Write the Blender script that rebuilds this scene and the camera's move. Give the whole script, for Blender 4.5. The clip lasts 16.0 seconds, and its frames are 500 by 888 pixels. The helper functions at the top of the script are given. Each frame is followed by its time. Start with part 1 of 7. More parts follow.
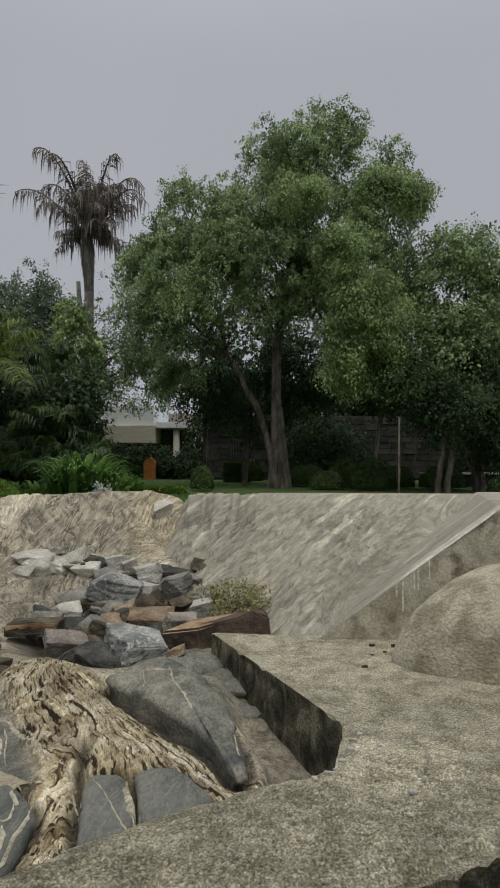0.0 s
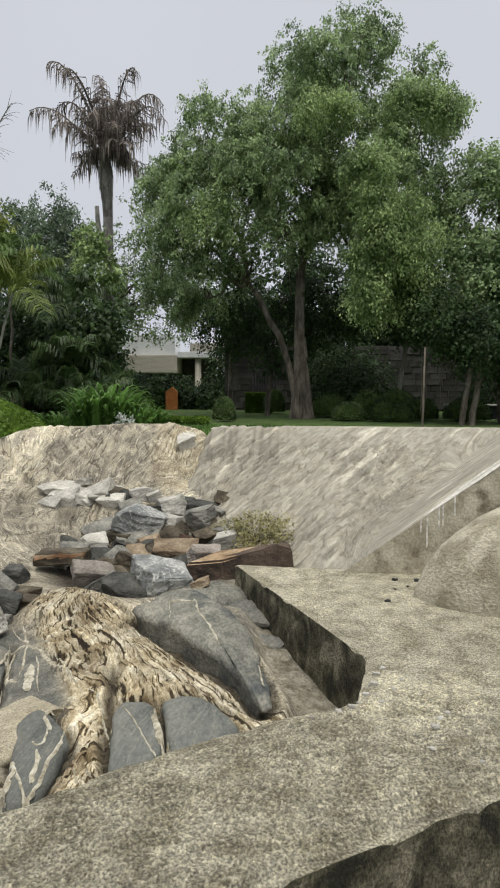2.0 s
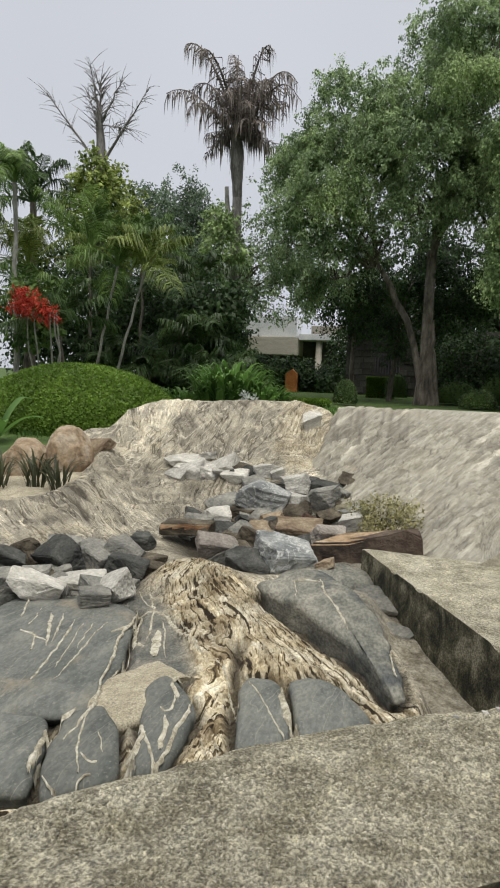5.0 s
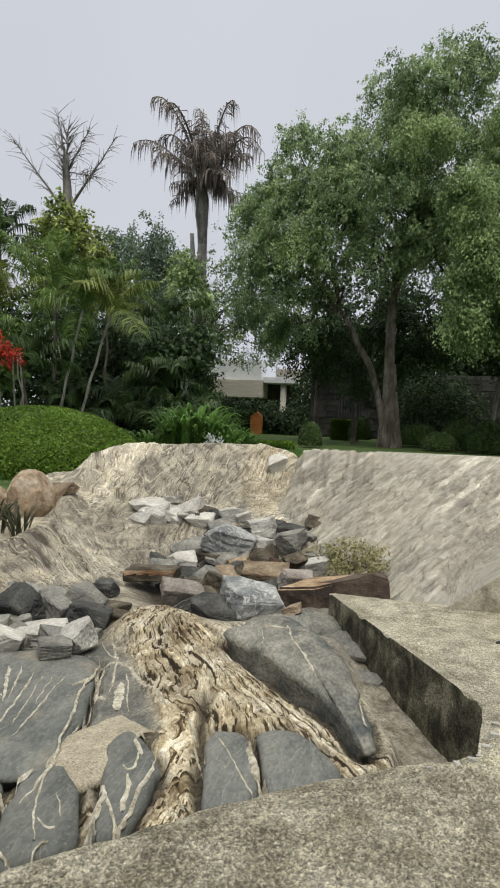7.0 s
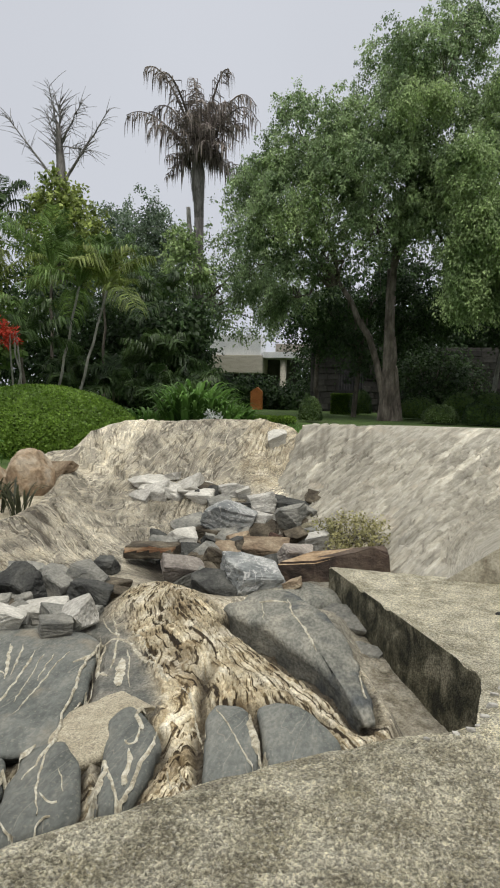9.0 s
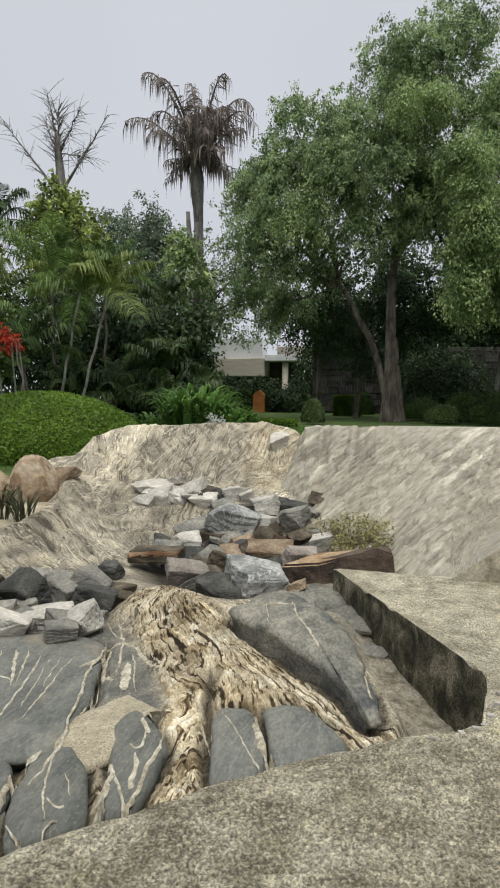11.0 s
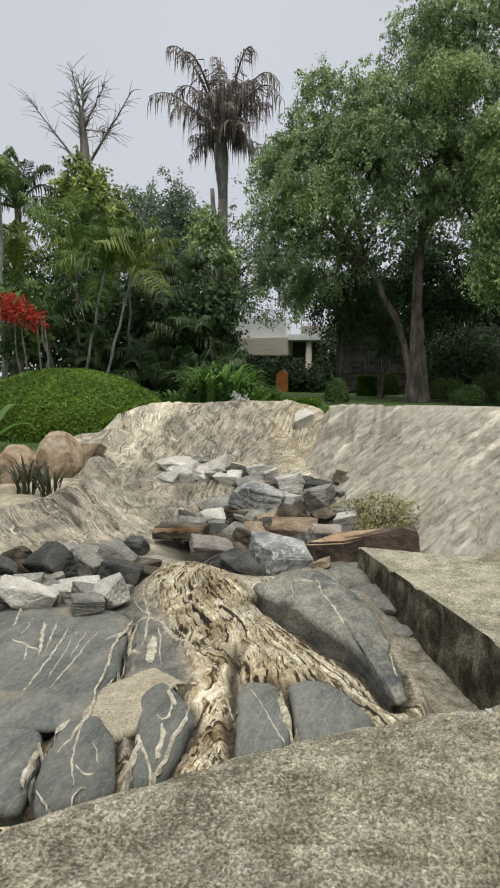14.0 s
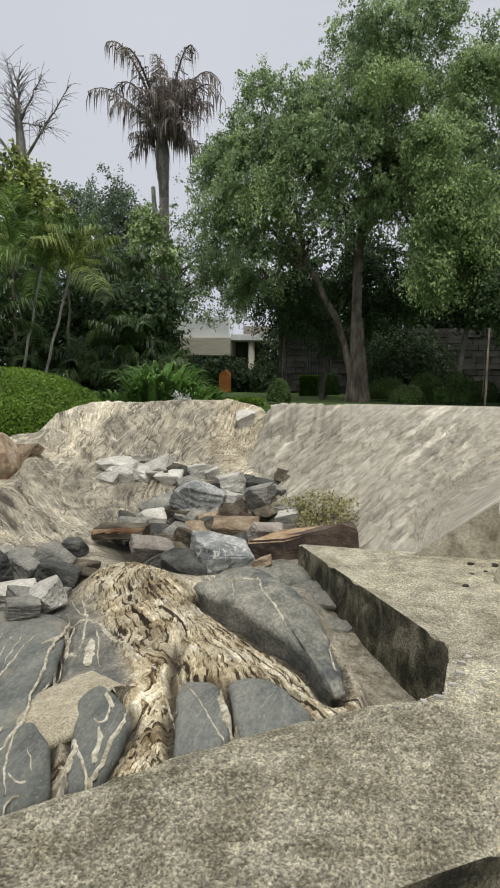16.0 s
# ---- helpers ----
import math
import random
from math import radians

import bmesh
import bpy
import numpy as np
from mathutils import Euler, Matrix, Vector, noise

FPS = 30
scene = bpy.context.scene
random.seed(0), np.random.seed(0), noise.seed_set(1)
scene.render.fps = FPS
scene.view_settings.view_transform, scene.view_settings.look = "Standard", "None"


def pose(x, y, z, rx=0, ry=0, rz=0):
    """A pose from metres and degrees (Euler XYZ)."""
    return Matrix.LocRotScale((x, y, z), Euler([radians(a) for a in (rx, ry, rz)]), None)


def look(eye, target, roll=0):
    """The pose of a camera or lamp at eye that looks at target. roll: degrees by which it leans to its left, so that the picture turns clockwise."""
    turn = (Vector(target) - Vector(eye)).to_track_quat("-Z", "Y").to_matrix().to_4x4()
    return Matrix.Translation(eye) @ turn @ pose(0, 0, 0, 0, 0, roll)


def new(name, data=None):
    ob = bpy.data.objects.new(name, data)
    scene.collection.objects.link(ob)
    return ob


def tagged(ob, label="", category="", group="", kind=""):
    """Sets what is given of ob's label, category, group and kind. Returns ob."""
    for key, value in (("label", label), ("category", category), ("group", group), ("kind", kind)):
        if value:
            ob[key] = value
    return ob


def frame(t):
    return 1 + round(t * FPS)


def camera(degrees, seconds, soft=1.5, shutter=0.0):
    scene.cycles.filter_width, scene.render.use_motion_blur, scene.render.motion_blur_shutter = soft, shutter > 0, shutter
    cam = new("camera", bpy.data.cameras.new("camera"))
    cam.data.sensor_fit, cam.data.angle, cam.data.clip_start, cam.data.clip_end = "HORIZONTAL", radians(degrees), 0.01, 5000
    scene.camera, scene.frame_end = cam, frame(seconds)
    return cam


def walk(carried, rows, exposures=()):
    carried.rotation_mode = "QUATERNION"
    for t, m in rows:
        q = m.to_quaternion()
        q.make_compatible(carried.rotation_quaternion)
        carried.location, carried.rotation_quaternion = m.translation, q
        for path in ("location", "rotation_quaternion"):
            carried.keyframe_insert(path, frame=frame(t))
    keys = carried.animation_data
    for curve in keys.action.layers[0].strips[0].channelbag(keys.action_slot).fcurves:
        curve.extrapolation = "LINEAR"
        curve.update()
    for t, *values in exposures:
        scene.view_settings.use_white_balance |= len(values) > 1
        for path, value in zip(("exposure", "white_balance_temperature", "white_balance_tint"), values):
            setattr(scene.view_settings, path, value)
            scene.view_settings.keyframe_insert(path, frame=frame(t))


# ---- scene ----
cam = camera(41.13, 16.0, soft=2.0)
PATH = [
    (0, (0.094, 0.098, 1.386), (-0.015, 2.094, 1.452), 0.1),
    (0.5, (0.073, 0.109, 1.399), (-0.093, 2.102, 1.365), 0.1),
    (1, (0.069, 0.109, 1.401), (-0.095, 2.101, 1.34), -0.4),
    (1.5, (0.082, 0.139, 1.414), (-0.004, 2.136, 1.332), -0.9),
    (2, (0.066, 0.167, 1.424), (-0.106, 2.155, 1.279), 0.3),
    (2.5, (0.016, 0.212, 1.402), (-0.375, 2.162, 1.194), 1.1),
    (3, (-0.017, 0.263, 1.378), (-0.393, 2.21, 1.121), 1.9),
    (3.5, (-0.032, 0.269, 1.381), (-0.43, 2.214, 1.138), 1.6),
    (4, (-0.039, 0.264, 1.372), (-0.488, 2.195, 1.105), 1.9),
    (4.2, (-0.048, 0.269, 1.365), (-0.553, 2.186, 1.102), 2.0),
    (6.3, (-0.126, 0.354, 1.337), (-0.594, 2.297, 1.263), 2.2),
    (6.5, (-0.122, 0.347, 1.345), (-0.558, 2.298, 1.278), 2.4),
    (7, (-0.099, 0.331, 1.357), (-0.512, 2.287, 1.287), 2.2),
    (7.5, (-0.091, 0.332, 1.368), (-0.464, 2.296, 1.3), 2.3),
    (8, (-0.108, 0.364, 1.349), (-0.505, 2.319, 1.208), 2.9),
    (8.5, (-0.097, 0.376, 1.342), (-0.499, 2.329, 1.186), 2.2),
    (9, (-0.081, 0.365, 1.354), (-0.494, 2.316, 1.211), 1.3),
    (11.5, (-0.07, 0.356, 1.351), (-0.497, 2.306, 1.218), 0.2),
    (12, (-0.07, 0.347, 1.355), (-0.501, 2.294, 1.212), 0.0),
    (12.5, (-0.081, 0.366, 1.341), (-0.51, 2.311, 1.164), 0.5),
    (13, (-0.084, 0.356, 1.344), (-0.526, 2.298, 1.152), 0.7),
    (13.5, (-0.09, 0.373, 1.332), (-0.56, 2.307, 1.136), 0.7),
    (14, (-0.1, 0.372, 1.328), (-0.586, 2.302, 1.134), 0.7),
    (14.5, (-0.1, 0.377, 1.325), (-0.576, 2.309, 1.124), 0.6),
    (15, (-0.109, 0.392, 1.312), (-0.579, 2.326, 1.108), 0.8),
    (15.5, (-0.091, 0.376, 1.317), (-0.444, 2.338, 1.153), 0.8),
    (16, (-0.077, 0.39, 1.313), (-0.398, 2.355, 1.122), 0.8),
]
walk(cam, [(t, look(eye, target, roll)) for t, eye, target, roll in PATH],
     exposures=((0, -0.66), (0.5, -0.28), (1.0, -0.07), (1.5, 0.0), (16, 0.0)))

# ---- world and light: an overcast midday ----
world = bpy.data.worlds.new("world")
scene.world = world
world.use_nodes = True
wn, wl = world.node_tree.nodes, world.node_tree.links
wn.clear()
sky = wn.new("ShaderNodeTexSky")
sky.sky_type, sky.sun_disc, sky.sun_elevation, sky.sun_rotation = "NISHITA", False, radians(75), radians(30)
pale = wn.new("ShaderNodeHueSaturation")
pale.inputs["Saturation"].default_value, pale.inputs["Value"].default_value = 0.25, 0.09
coord, split, ramp = wn.new("ShaderNodeTexCoord"), wn.new("ShaderNodeSeparateXYZ"), wn.new("ShaderNodeValToRGB")
ramp.color_ramp.interpolation = "EASE"
ramp.color_ramp.elements[0].position, ramp.color_ramp.elements[0].color = 0.0, (0.62, 0.645, 0.71, 1)
ramp.color_ramp.elements[1].position, ramp.color_ramp.elements[1].color = 1.0, (1.55, 1.58, 1.62, 1)
mid = ramp.color_ramp.elements.new(0.5)
mid.color = (0.65, 0.675, 0.735, 1)
mixed, back, out = wn.new("ShaderNodeMixRGB"), wn.new("ShaderNodeBackground"), wn.new("ShaderNodeOutputWorld")
cloud = wn.new("ShaderNodeTexNoise")
cloud.inputs["Scale"].default_value, cloud.inputs["Detail"].default_value = 2.2, 3
cloudy = wn.new("ShaderNodeMapRange")
cloudy.inputs["To Min"].default_value, cloudy.inputs["To Max"].default_value = 0.94, 1.06
tinted = wn.new("ShaderNodeMixRGB")
tinted.blend_type, tinted.inputs[0].default_value = "MULTIPLY", 1.0
mixed.inputs[0].default_value = 0.88
wl.new(sky.outputs[0], pale.inputs["Color"])
wl.new(coord.outputs["Generated"], split.inputs[0])
wl.new(coord.outputs["Generated"], cloud.inputs["Vector"])
wl.new(cloud.outputs["Fac"], cloudy.inputs["Value"])
wl.new(split.outputs["Z"], ramp.inputs[0])
wl.new(pale.outputs[0], mixed.inputs[1])
wl.new(ramp.outputs[0], mixed.inputs[2])
wl.new(mixed.outputs[0], tinted.inputs[1])
wl.new(cloudy.outputs[0], tinted.inputs[2])
wl.new(tinted.outputs[0], back.inputs[0])
wl.new(back.outputs[0], out.inputs[0])
back.inputs[1].default_value = 1.0

sun_data = bpy.data.lights.new("sun", "SUN")
sun_data.energy, sun_data.angle, sun_data.color = 2.3, radians(40), (1.0, 0.965, 0.885)
sun = new("sun", sun_data)
sun.matrix_world = look((3, -9, 30), (0, 0, 0))

# ---- small tools ----


def hashed(ix, iy, iz, seed):
    n = (ix * 374761393 + iy * 668265263 + iz * 2147483647 + seed * 1274126177) & 0xFFFFFFFF
    n = ((n ^ (n >> 13)) * 1274126177) & 0xFFFFFFFF
    return ((n ^ (n >> 16)) & 0xFFFF) / 65535.0


def soft_noise(x, y, z=0.0, seed=0):
    """Value noise, 0 to 1, on arrays."""
    x, y, z = np.broadcast_arrays(np.asarray(x, float), np.asarray(y, float), np.asarray(z, float))
    ix, iy, iz = (np.floor(v).astype(np.int64) for v in (x, y, z))
    fx, fy, fz = (v - np.floor(v) for v in (x, y, z))
    fx, fy, fz = (v * v * (3 - 2 * v) for v in (fx, fy, fz))
    total = 0
    for a in (0, 1):
        for b in (0, 1):
            for c in (0, 1):
                w = (fx if a else 1 - fx) * (fy if b else 1 - fy) * (fz if c else 1 - fz)
                total = total + w * hashed(ix + a, iy + b, iz + c, seed)
    return total


def fbm(x, y, z=0.0, seed=0, octaves=4):
    total, amp, norm = 0, 1.0, 0
    for k in range(octaves):
        total = total + amp * soft_noise(np.asarray(x) * 2**k, np.asarray(y) * 2**k, np.asarray(z) * 2**k, seed + k)
        norm, amp = norm + amp, amp * 0.5
    return total / norm


def cells(x, y, seed=0):
    """Nearest jittered cell: its two random numbers, the offset from its centre and the distances to the two nearest."""
    x, y = np.asarray(x, float), np.asarray(y, float)
    ix, iy = np.floor(x).astype(np.int64), np.floor(y).astype(np.int64)
    f1, f2 = np.full(x.shape, 9.0), np.full(x.shape, 9.0)
    ox, oy, r1, r2 = (np.zeros(x.shape) for _ in range(4))
    for a in (-1, 0, 1):
        for b in (-1, 0, 1):
            cx = ix + a + 0.15 + 0.7 * hashed(ix + a, iy + b, ix * 0, seed)
            cy = iy + b + 0.15 + 0.7 * hashed(ix + a, iy + b, ix * 0, seed + 5)
            d = np.hypot(x - cx, y - cy)
            closer = d < f1
            f2 = np.where(closer, f1, np.minimum(f2, d))
            ox, oy = np.where(closer, x - cx, ox), np.where(closer, y - cy, oy)
            r1 = np.where(closer, hashed(ix + a, iy + b, ix * 0, seed + 9), r1)
            r2 = np.where(closer, hashed(ix + a, iy + b, ix * 0, seed + 13), r2)
            f1 = np.where(closer, d, f1)
    return r1, r2, ox, oy, f1, f2


def mesh_of(name, verts, faces, smooth=True):
    me = bpy.data.meshes.new(name)
    me.from_pydata(np.asarray(verts, float).tolist(), [], faces.tolist() if isinstance(faces, np.ndarray) else faces)
    me.validate()
    if smooth:
        me.polygons.foreach_set("use_smooth", np.ones(len(me.polygons), bool))
    me.update()
    return me


def mesh_from(name, bm, smooth=False):
    me = bpy.data.meshes.new(name)
    bmesh.ops.recalc_face_normals(bm, faces=bm.faces[:])
    bm.to_mesh(me)
    bm.free()
    me.polygons.foreach_set("use_smooth", np.full(len(me.polygons), smooth))
    return me


def thing(name, at, label, category, group="", kind=""):
    ob = tagged(new(name), label, category, group, kind)
    ob.location = at
    ob.empty_display_size = 0.1
    return ob


def part(name, me, material, parent, label=""):
    """One mesh, given in world places, as a part of a thing or of a part."""
    base, top = Vector(), parent
    while top:
        base, top = base + top.location, top.parent
    me.transform(Matrix.Translation(-base))
    if material:
        me.materials.append(material)
    ob = new(name, me)
    ob.parent = parent
    return tagged(ob, label)


def solid(name, me, material, label, category, group="", kind=""):
    """A thing that is one mesh, given in world places; its origin goes to its base."""
    co = np.empty(len(me.vertices) * 3)
    me.vertices.foreach_get("co", co)
    co = co.reshape(-1, 3)
    at = Vector(((co[:, 0].min() + co[:, 0].max()) / 2, (co[:, 1].min() + co[:, 1].max()) / 2, co[:, 2].min()))
    me.transform(Matrix.Translation(-at))
    me.materials.append(material)
    ob = new(name, me)
    ob.location = at
    return tagged(ob, label, category, group, kind)


def grid_mesh(name, xs, ys, height, keep=None):
    gx, gy = np.meshgrid(xs, ys, indexing="ij")
    gz = height(gx, gy)
    n, m = gx.shape
    idx = np.arange(n * m).reshape(n, m)
    quads = np.stack([idx[:-1, :-1], idx[1:, :-1], idx[1:, 1:], idx[:-1, 1:]], -1).reshape(-1, 4)
    if keep is not None:
        inside = keep(gx, gy)
        ok = (inside[:-1, :-1] & inside[1:, :-1] & inside[1:, 1:] & inside[:-1, 1:]).reshape(-1)
        quads = quads[ok]
    return mesh_of(name, np.stack([gx, gy, gz], -1).reshape(-1, 3), quads)


def box_bm(x0, x1, y0, y1, z0, z1, bevel=0.0):
    bm = bmesh.new()
    bmesh.ops.create_cube(bm, size=1)
    bmesh.ops.scale(bm, vec=(x1 - x0, y1 - y0, z1 - z0), verts=bm.verts)
    bmesh.ops.translate(bm, vec=((x0 + x1) / 2, (y0 + y1) / 2, (z0 + z1) / 2), verts=bm.verts)
    if bevel:
        bmesh.ops.bevel(bm, geom=bm.edges[:], offset=bevel, segments=2, affect="EDGES", profile=0.5)
    return bm


def box(name, x0, x1, y0, y1, z0, z1, bevel=0.01):
    return mesh_from(name, box_bm(x0, x1, y0, y1, z0, z1, bevel))


def tube_data(points, radii, sides=7, start=0):
    """Vertices and faces of a tapered tube along points."""
    pts = np.asarray(points, float)
    radii = np.broadcast_to(np.asarray(radii, float), (len(pts),))
    ways = np.gradient(pts, axis=0)
    ways /= np.linalg.norm(ways, axis=1, keepdims=True) + 1e-9
    ref = np.where(np.abs(ways[:, 2:3]) > 0.9, [[1.0, 0, 0]], [[0, 0, 1.0]])
    a = np.cross(ways, ref)
    a /= np.linalg.norm(a, axis=1, keepdims=True) + 1e-9
    b = np.cross(ways, a)
    ang = np.linspace(0, 2 * np.pi, sides, endpoint=False)
    ring = pts[:, None] + radii[:, None, None] * (np.cos(ang)[None, :, None] * a[:, None] + np.sin(ang)[None, :, None] * b[:, None])
    idx = np.arange(len(pts) * sides).reshape(len(pts), sides) + start
    nxt = np.roll(idx, -1, axis=1)
    faces = np.stack([idx[:-1], nxt[:-1], nxt[1:], idx[1:]], -1).reshape(-1, 4).tolist()
    faces.append(idx[-1].tolist())
    return ring.reshape(-1, 3), faces


def tubes(name, runs, sides=7):
    verts, faces, n = [], [], 0
    for points, radii in runs:
        v, f = tube_data(points, radii, sides, n)
        verts.append(v)
        faces += f
        n += len(v)
    return mesh_of(name, np.concatenate(verts), faces)


def bent(a, b, n=6, wobble=0.0, sag=0.0, seed=0):
    """Points from a to b with a little wander."""
    s = np.linspace(0, 1, n)[:, None]
    rng = np.random.default_rng(seed)
    p = np.asarray(a, float) * (1 - s) + np.asarray(b, float) * s
    p = p + np.sin(s * np.pi) * np.array([0, 0, -sag])
    return p + np.sin(s * np.pi) * rng.normal(0, wobble, (n, 3)) * 0.7


# ---- materials ----
def stuff_of(name, colours, scale=3.0, detail=6.0, rough=0.9, bump=0.3, bump_scale=40.0, bump_size=0.02, stretch=(1, 1, 1), turn=(0, 0, 0),
             spots=None, spot_scale=60.0, spot_cut=(0.0, 0.5), patches=None, patch_scale=0.8, patch_cut=(0.5, 0.65), island=0.0, vary=0.0, metal=0.0,
             veins=None, vein_scale=4.0, vein_width=0.03, vein_stretch=(1, 1, 1), attr=None, through_light=0.0, grain=(0.62, 1.3), dirt_shade=None, spot_mix=0.8):
    """A surface with colour variation at two scales, spots, patches, veins and fine relief."""
    m = bpy.data.materials.new(name)
    m.use_nodes = True
    nt = m.node_tree
    nodes, links = nt.nodes, nt.links
    bsdf = nodes["Principled BSDF"]
    bsdf.inputs["Roughness"].default_value = rough
    bsdf.inputs["Metallic"].default_value = metal
    bsdf.inputs["Specular IOR Level"].default_value = 0.3
    tc, mp = nodes.new("ShaderNodeTexCoord"), nodes.new("ShaderNodeMapping")
    mp.inputs["Scale"].default_value = stretch
    mp.inputs["Rotation"].default_value = [radians(a) for a in turn]
    if attr:
        at = nodes.new("ShaderNodeAttribute")
        at.attribute_name = attr
        links.new(at.outputs["Vector"], mp.inputs["Vector"])
    else:
        links.new(tc.outputs["Object"], mp.inputs["Vector"])

    def noise_node(s, d=detail, vector=None, warp=0.0):
        n = nodes.new("ShaderNodeTexNoise")
        n.inputs["Scale"].default_value, n.inputs["Detail"].default_value, n.inputs["Roughness"].default_value = s, d, 0.6
        n.inputs["Distortion"].default_value = warp
        links.new(vector or mp.outputs[0], n.inputs["Vector"])
        return n.outputs["Fac"]

    def blend(fac, a, b, mode="MIX"):
        x = nodes.new("ShaderNodeMixRGB")
        x.blend_type = mode
        for socket, v in zip(x.inputs, (fac, a, b)):
            if isinstance(v, (int, float)):
                socket.default_value = v
            elif isinstance(v, tuple):
                socket.default_value = (*v, 1)
            else:
                links.new(v, socket)
        return x.outputs[0]

    def cut(v, lo, hi, to=(0.0, 1.0)):
        r = nodes.new("ShaderNodeMapRange")
        r.interpolation_type = "SMOOTHSTEP"
        for socket, value in zip(r.inputs[1:5], (lo, hi, *to)):
            socket.default_value = value
        links.new(v, r.inputs[0])
        return r.outputs[0]

    cr = nodes.new("ShaderNodeValToRGB")
    el = cr.color_ramp.elements
    stops = np.linspace(0.39, 0.61, len(colours))
    el[0].position, el[0].color = stops[0], (*colours[0], 1)
    el[1].position, el[1].color = stops[-1], (*colours[-1], 1)
    for p, c in zip(stops[1:-1], colours[1:-1]):
        el.new(p).color = (*c, 1)
    big = noise_node(scale, warp=0.4)
    links.new(big, cr.inputs[0])
    colour = cr.outputs[0]
    plain = tc.outputs["Object"]
    if patches:
        colour = blend(cut(noise_node(patch_scale, 5, plain), *patch_cut), colour, patches)
    if spots:
        vo = nodes.new("ShaderNodeTexVoronoi")
        vo.inputs["Scale"].default_value = spot_scale
        links.new(plain, vo.inputs["Vector"])
        sc = nodes.new("ShaderNodeSeparateColor")
        links.new(vo.outputs["Color"], sc.inputs[0])
        colour = blend(cut(sc.outputs[0], *spot_cut, to=(0.0, spot_mix)), colour, spots)
    if veins:
        vm = nodes.new("ShaderNodeMapping")
        vm.inputs["Scale"].default_value = vein_stretch
        links.new(plain, vm.inputs["Vector"])
        raw = noise_node(vein_scale, 3, vm.outputs[0], 0.6)
        off = nodes.new("ShaderNodeMath")
        off.operation = "SUBTRACT"
        links.new(raw, off.inputs[0])
        off.inputs[1].default_value = 0.5
        mag = nodes.new("ShaderNodeMath")
        mag.operation = "ABSOLUTE"
        links.new(off.outputs[0], mag.inputs[0])
        colour = blend(cut(mag.outputs[0], vein_width * 0.4, vein_width, to=(0.85, 0.0)), colour, veins)
    fine = noise_node(bump_scale, 5)
    colour = blend(0.55, colour, cut(fine, 0.36, 0.64, to=grain), "MULTIPLY") if island == 0 else colour
    if dirt_shade:
        fields = []
        for key in ("tone", "crack_shade"):
            fields.append(nodes.new("ShaderNodeAttribute"))
            fields[-1].attribute_name = key
        colour = blend(1.0, colour, fields[0].outputs["Fac"], "MULTIPLY")
        colour = blend(fields[1].outputs["Fac"], colour, dirt_shade)
    if vary or island:
        src = nodes.new("ShaderNodeNewGeometry").outputs["Random Per Island"] if island else nodes.new("ShaderNodeObjectInfo").outputs["Random"]
        k = island or vary
        colour = blend(1.0, colour, cut(src, 0, 1, to=(1 - k, 1 + k)), "MULTIPLY")
    links.new(colour, bsdf.inputs["Base Color"])
    if bump:
        bp = nodes.new("ShaderNodeBump")
        bp.inputs["Strength"].default_value, bp.inputs["Distance"].default_value = bump, bump_size
        links.new(fine, bp.inputs["Height"])
        if spots:
            b2 = nodes.new("ShaderNodeBump")
            b2.inputs["Strength"].default_value, b2.inputs["Distance"].default_value = bump * 0.6, -bump_size * 0.3
            links.new(vo.outputs["Distance"], b2.inputs["Height"])
            links.new(b2.outputs[0], bp.inputs["Normal"])
        links.new(bp.outputs[0], bsdf.inputs["Normal"])
    if through_light:
        tr, mx = nodes.new("ShaderNodeBsdfTranslucent"), nodes.new("ShaderNodeMixShader")
        links.new(colour, tr.inputs["Color"])
        mx.inputs[0].default_value = through_light
        links.new(bsdf.outputs[0], mx.inputs[1])
        links.new(tr.outputs[0], mx.inputs[2])
        links.new(mx.outputs[0], nodes["Material Output"].inputs["Surface"])
    return m


def leaf_of(name, dark, light, rough=0.5, through_light=0.42, island=0.42):
    return stuff_of(name, (dark, light), scale=0.9, detail=3, rough=rough, bump=0.0, island=island, through_light=through_light)


RIM = stuff_of("rough_concrete", ((0.29, 0.26, 0.178), (0.44, 0.402, 0.288), (0.55, 0.507, 0.38)), scale=6, detail=10, bump=1.0, bump_scale=95, bump_size=0.035, grain=(0.2, 1.75),
               spots=(0.52, 0.485, 0.38), spot_scale=115, spot_cut=(0.7, 0.9), spot_mix=0.75, patches=(0.27, 0.24, 0.15), patch_scale=3.6, patch_cut=(0.5, 0.75), dirt_shade=(0.06, 0.05, 0.035))
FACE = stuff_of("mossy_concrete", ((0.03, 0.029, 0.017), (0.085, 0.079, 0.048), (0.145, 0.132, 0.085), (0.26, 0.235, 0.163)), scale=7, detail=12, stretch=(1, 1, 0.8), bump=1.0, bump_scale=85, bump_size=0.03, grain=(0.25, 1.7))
BANK = stuff_of("carved_concrete", ((0.236, 0.217, 0.17), (0.295, 0.273, 0.217), (0.325, 0.304, 0.246), (0.365, 0.343, 0.282)), scale=1.6, attr="flow", detail=8,
                bump=0.5, bump_scale=3.5, bump_size=0.03, patches=(0.36, 0.318, 0.245), patch_scale=2.4, patch_cut=(0.56, 0.7), grain=(0.85, 1.12), dirt_shade=(0.085, 0.072, 0.055))
GREY = stuff_of("plain_concrete", ((0.325, 0.293, 0.215), (0.52, 0.481, 0.377)), scale=4, bump=0.4, bump_scale=50, bump_size=0.012,
                patches=(0.17, 0.145, 0.1), patch_scale=3.4)
LIME = stuff_of("lime_streak", ((0.56, 0.54, 0.48), (0.72, 0.7, 0.64)), scale=20, bump=0.2)


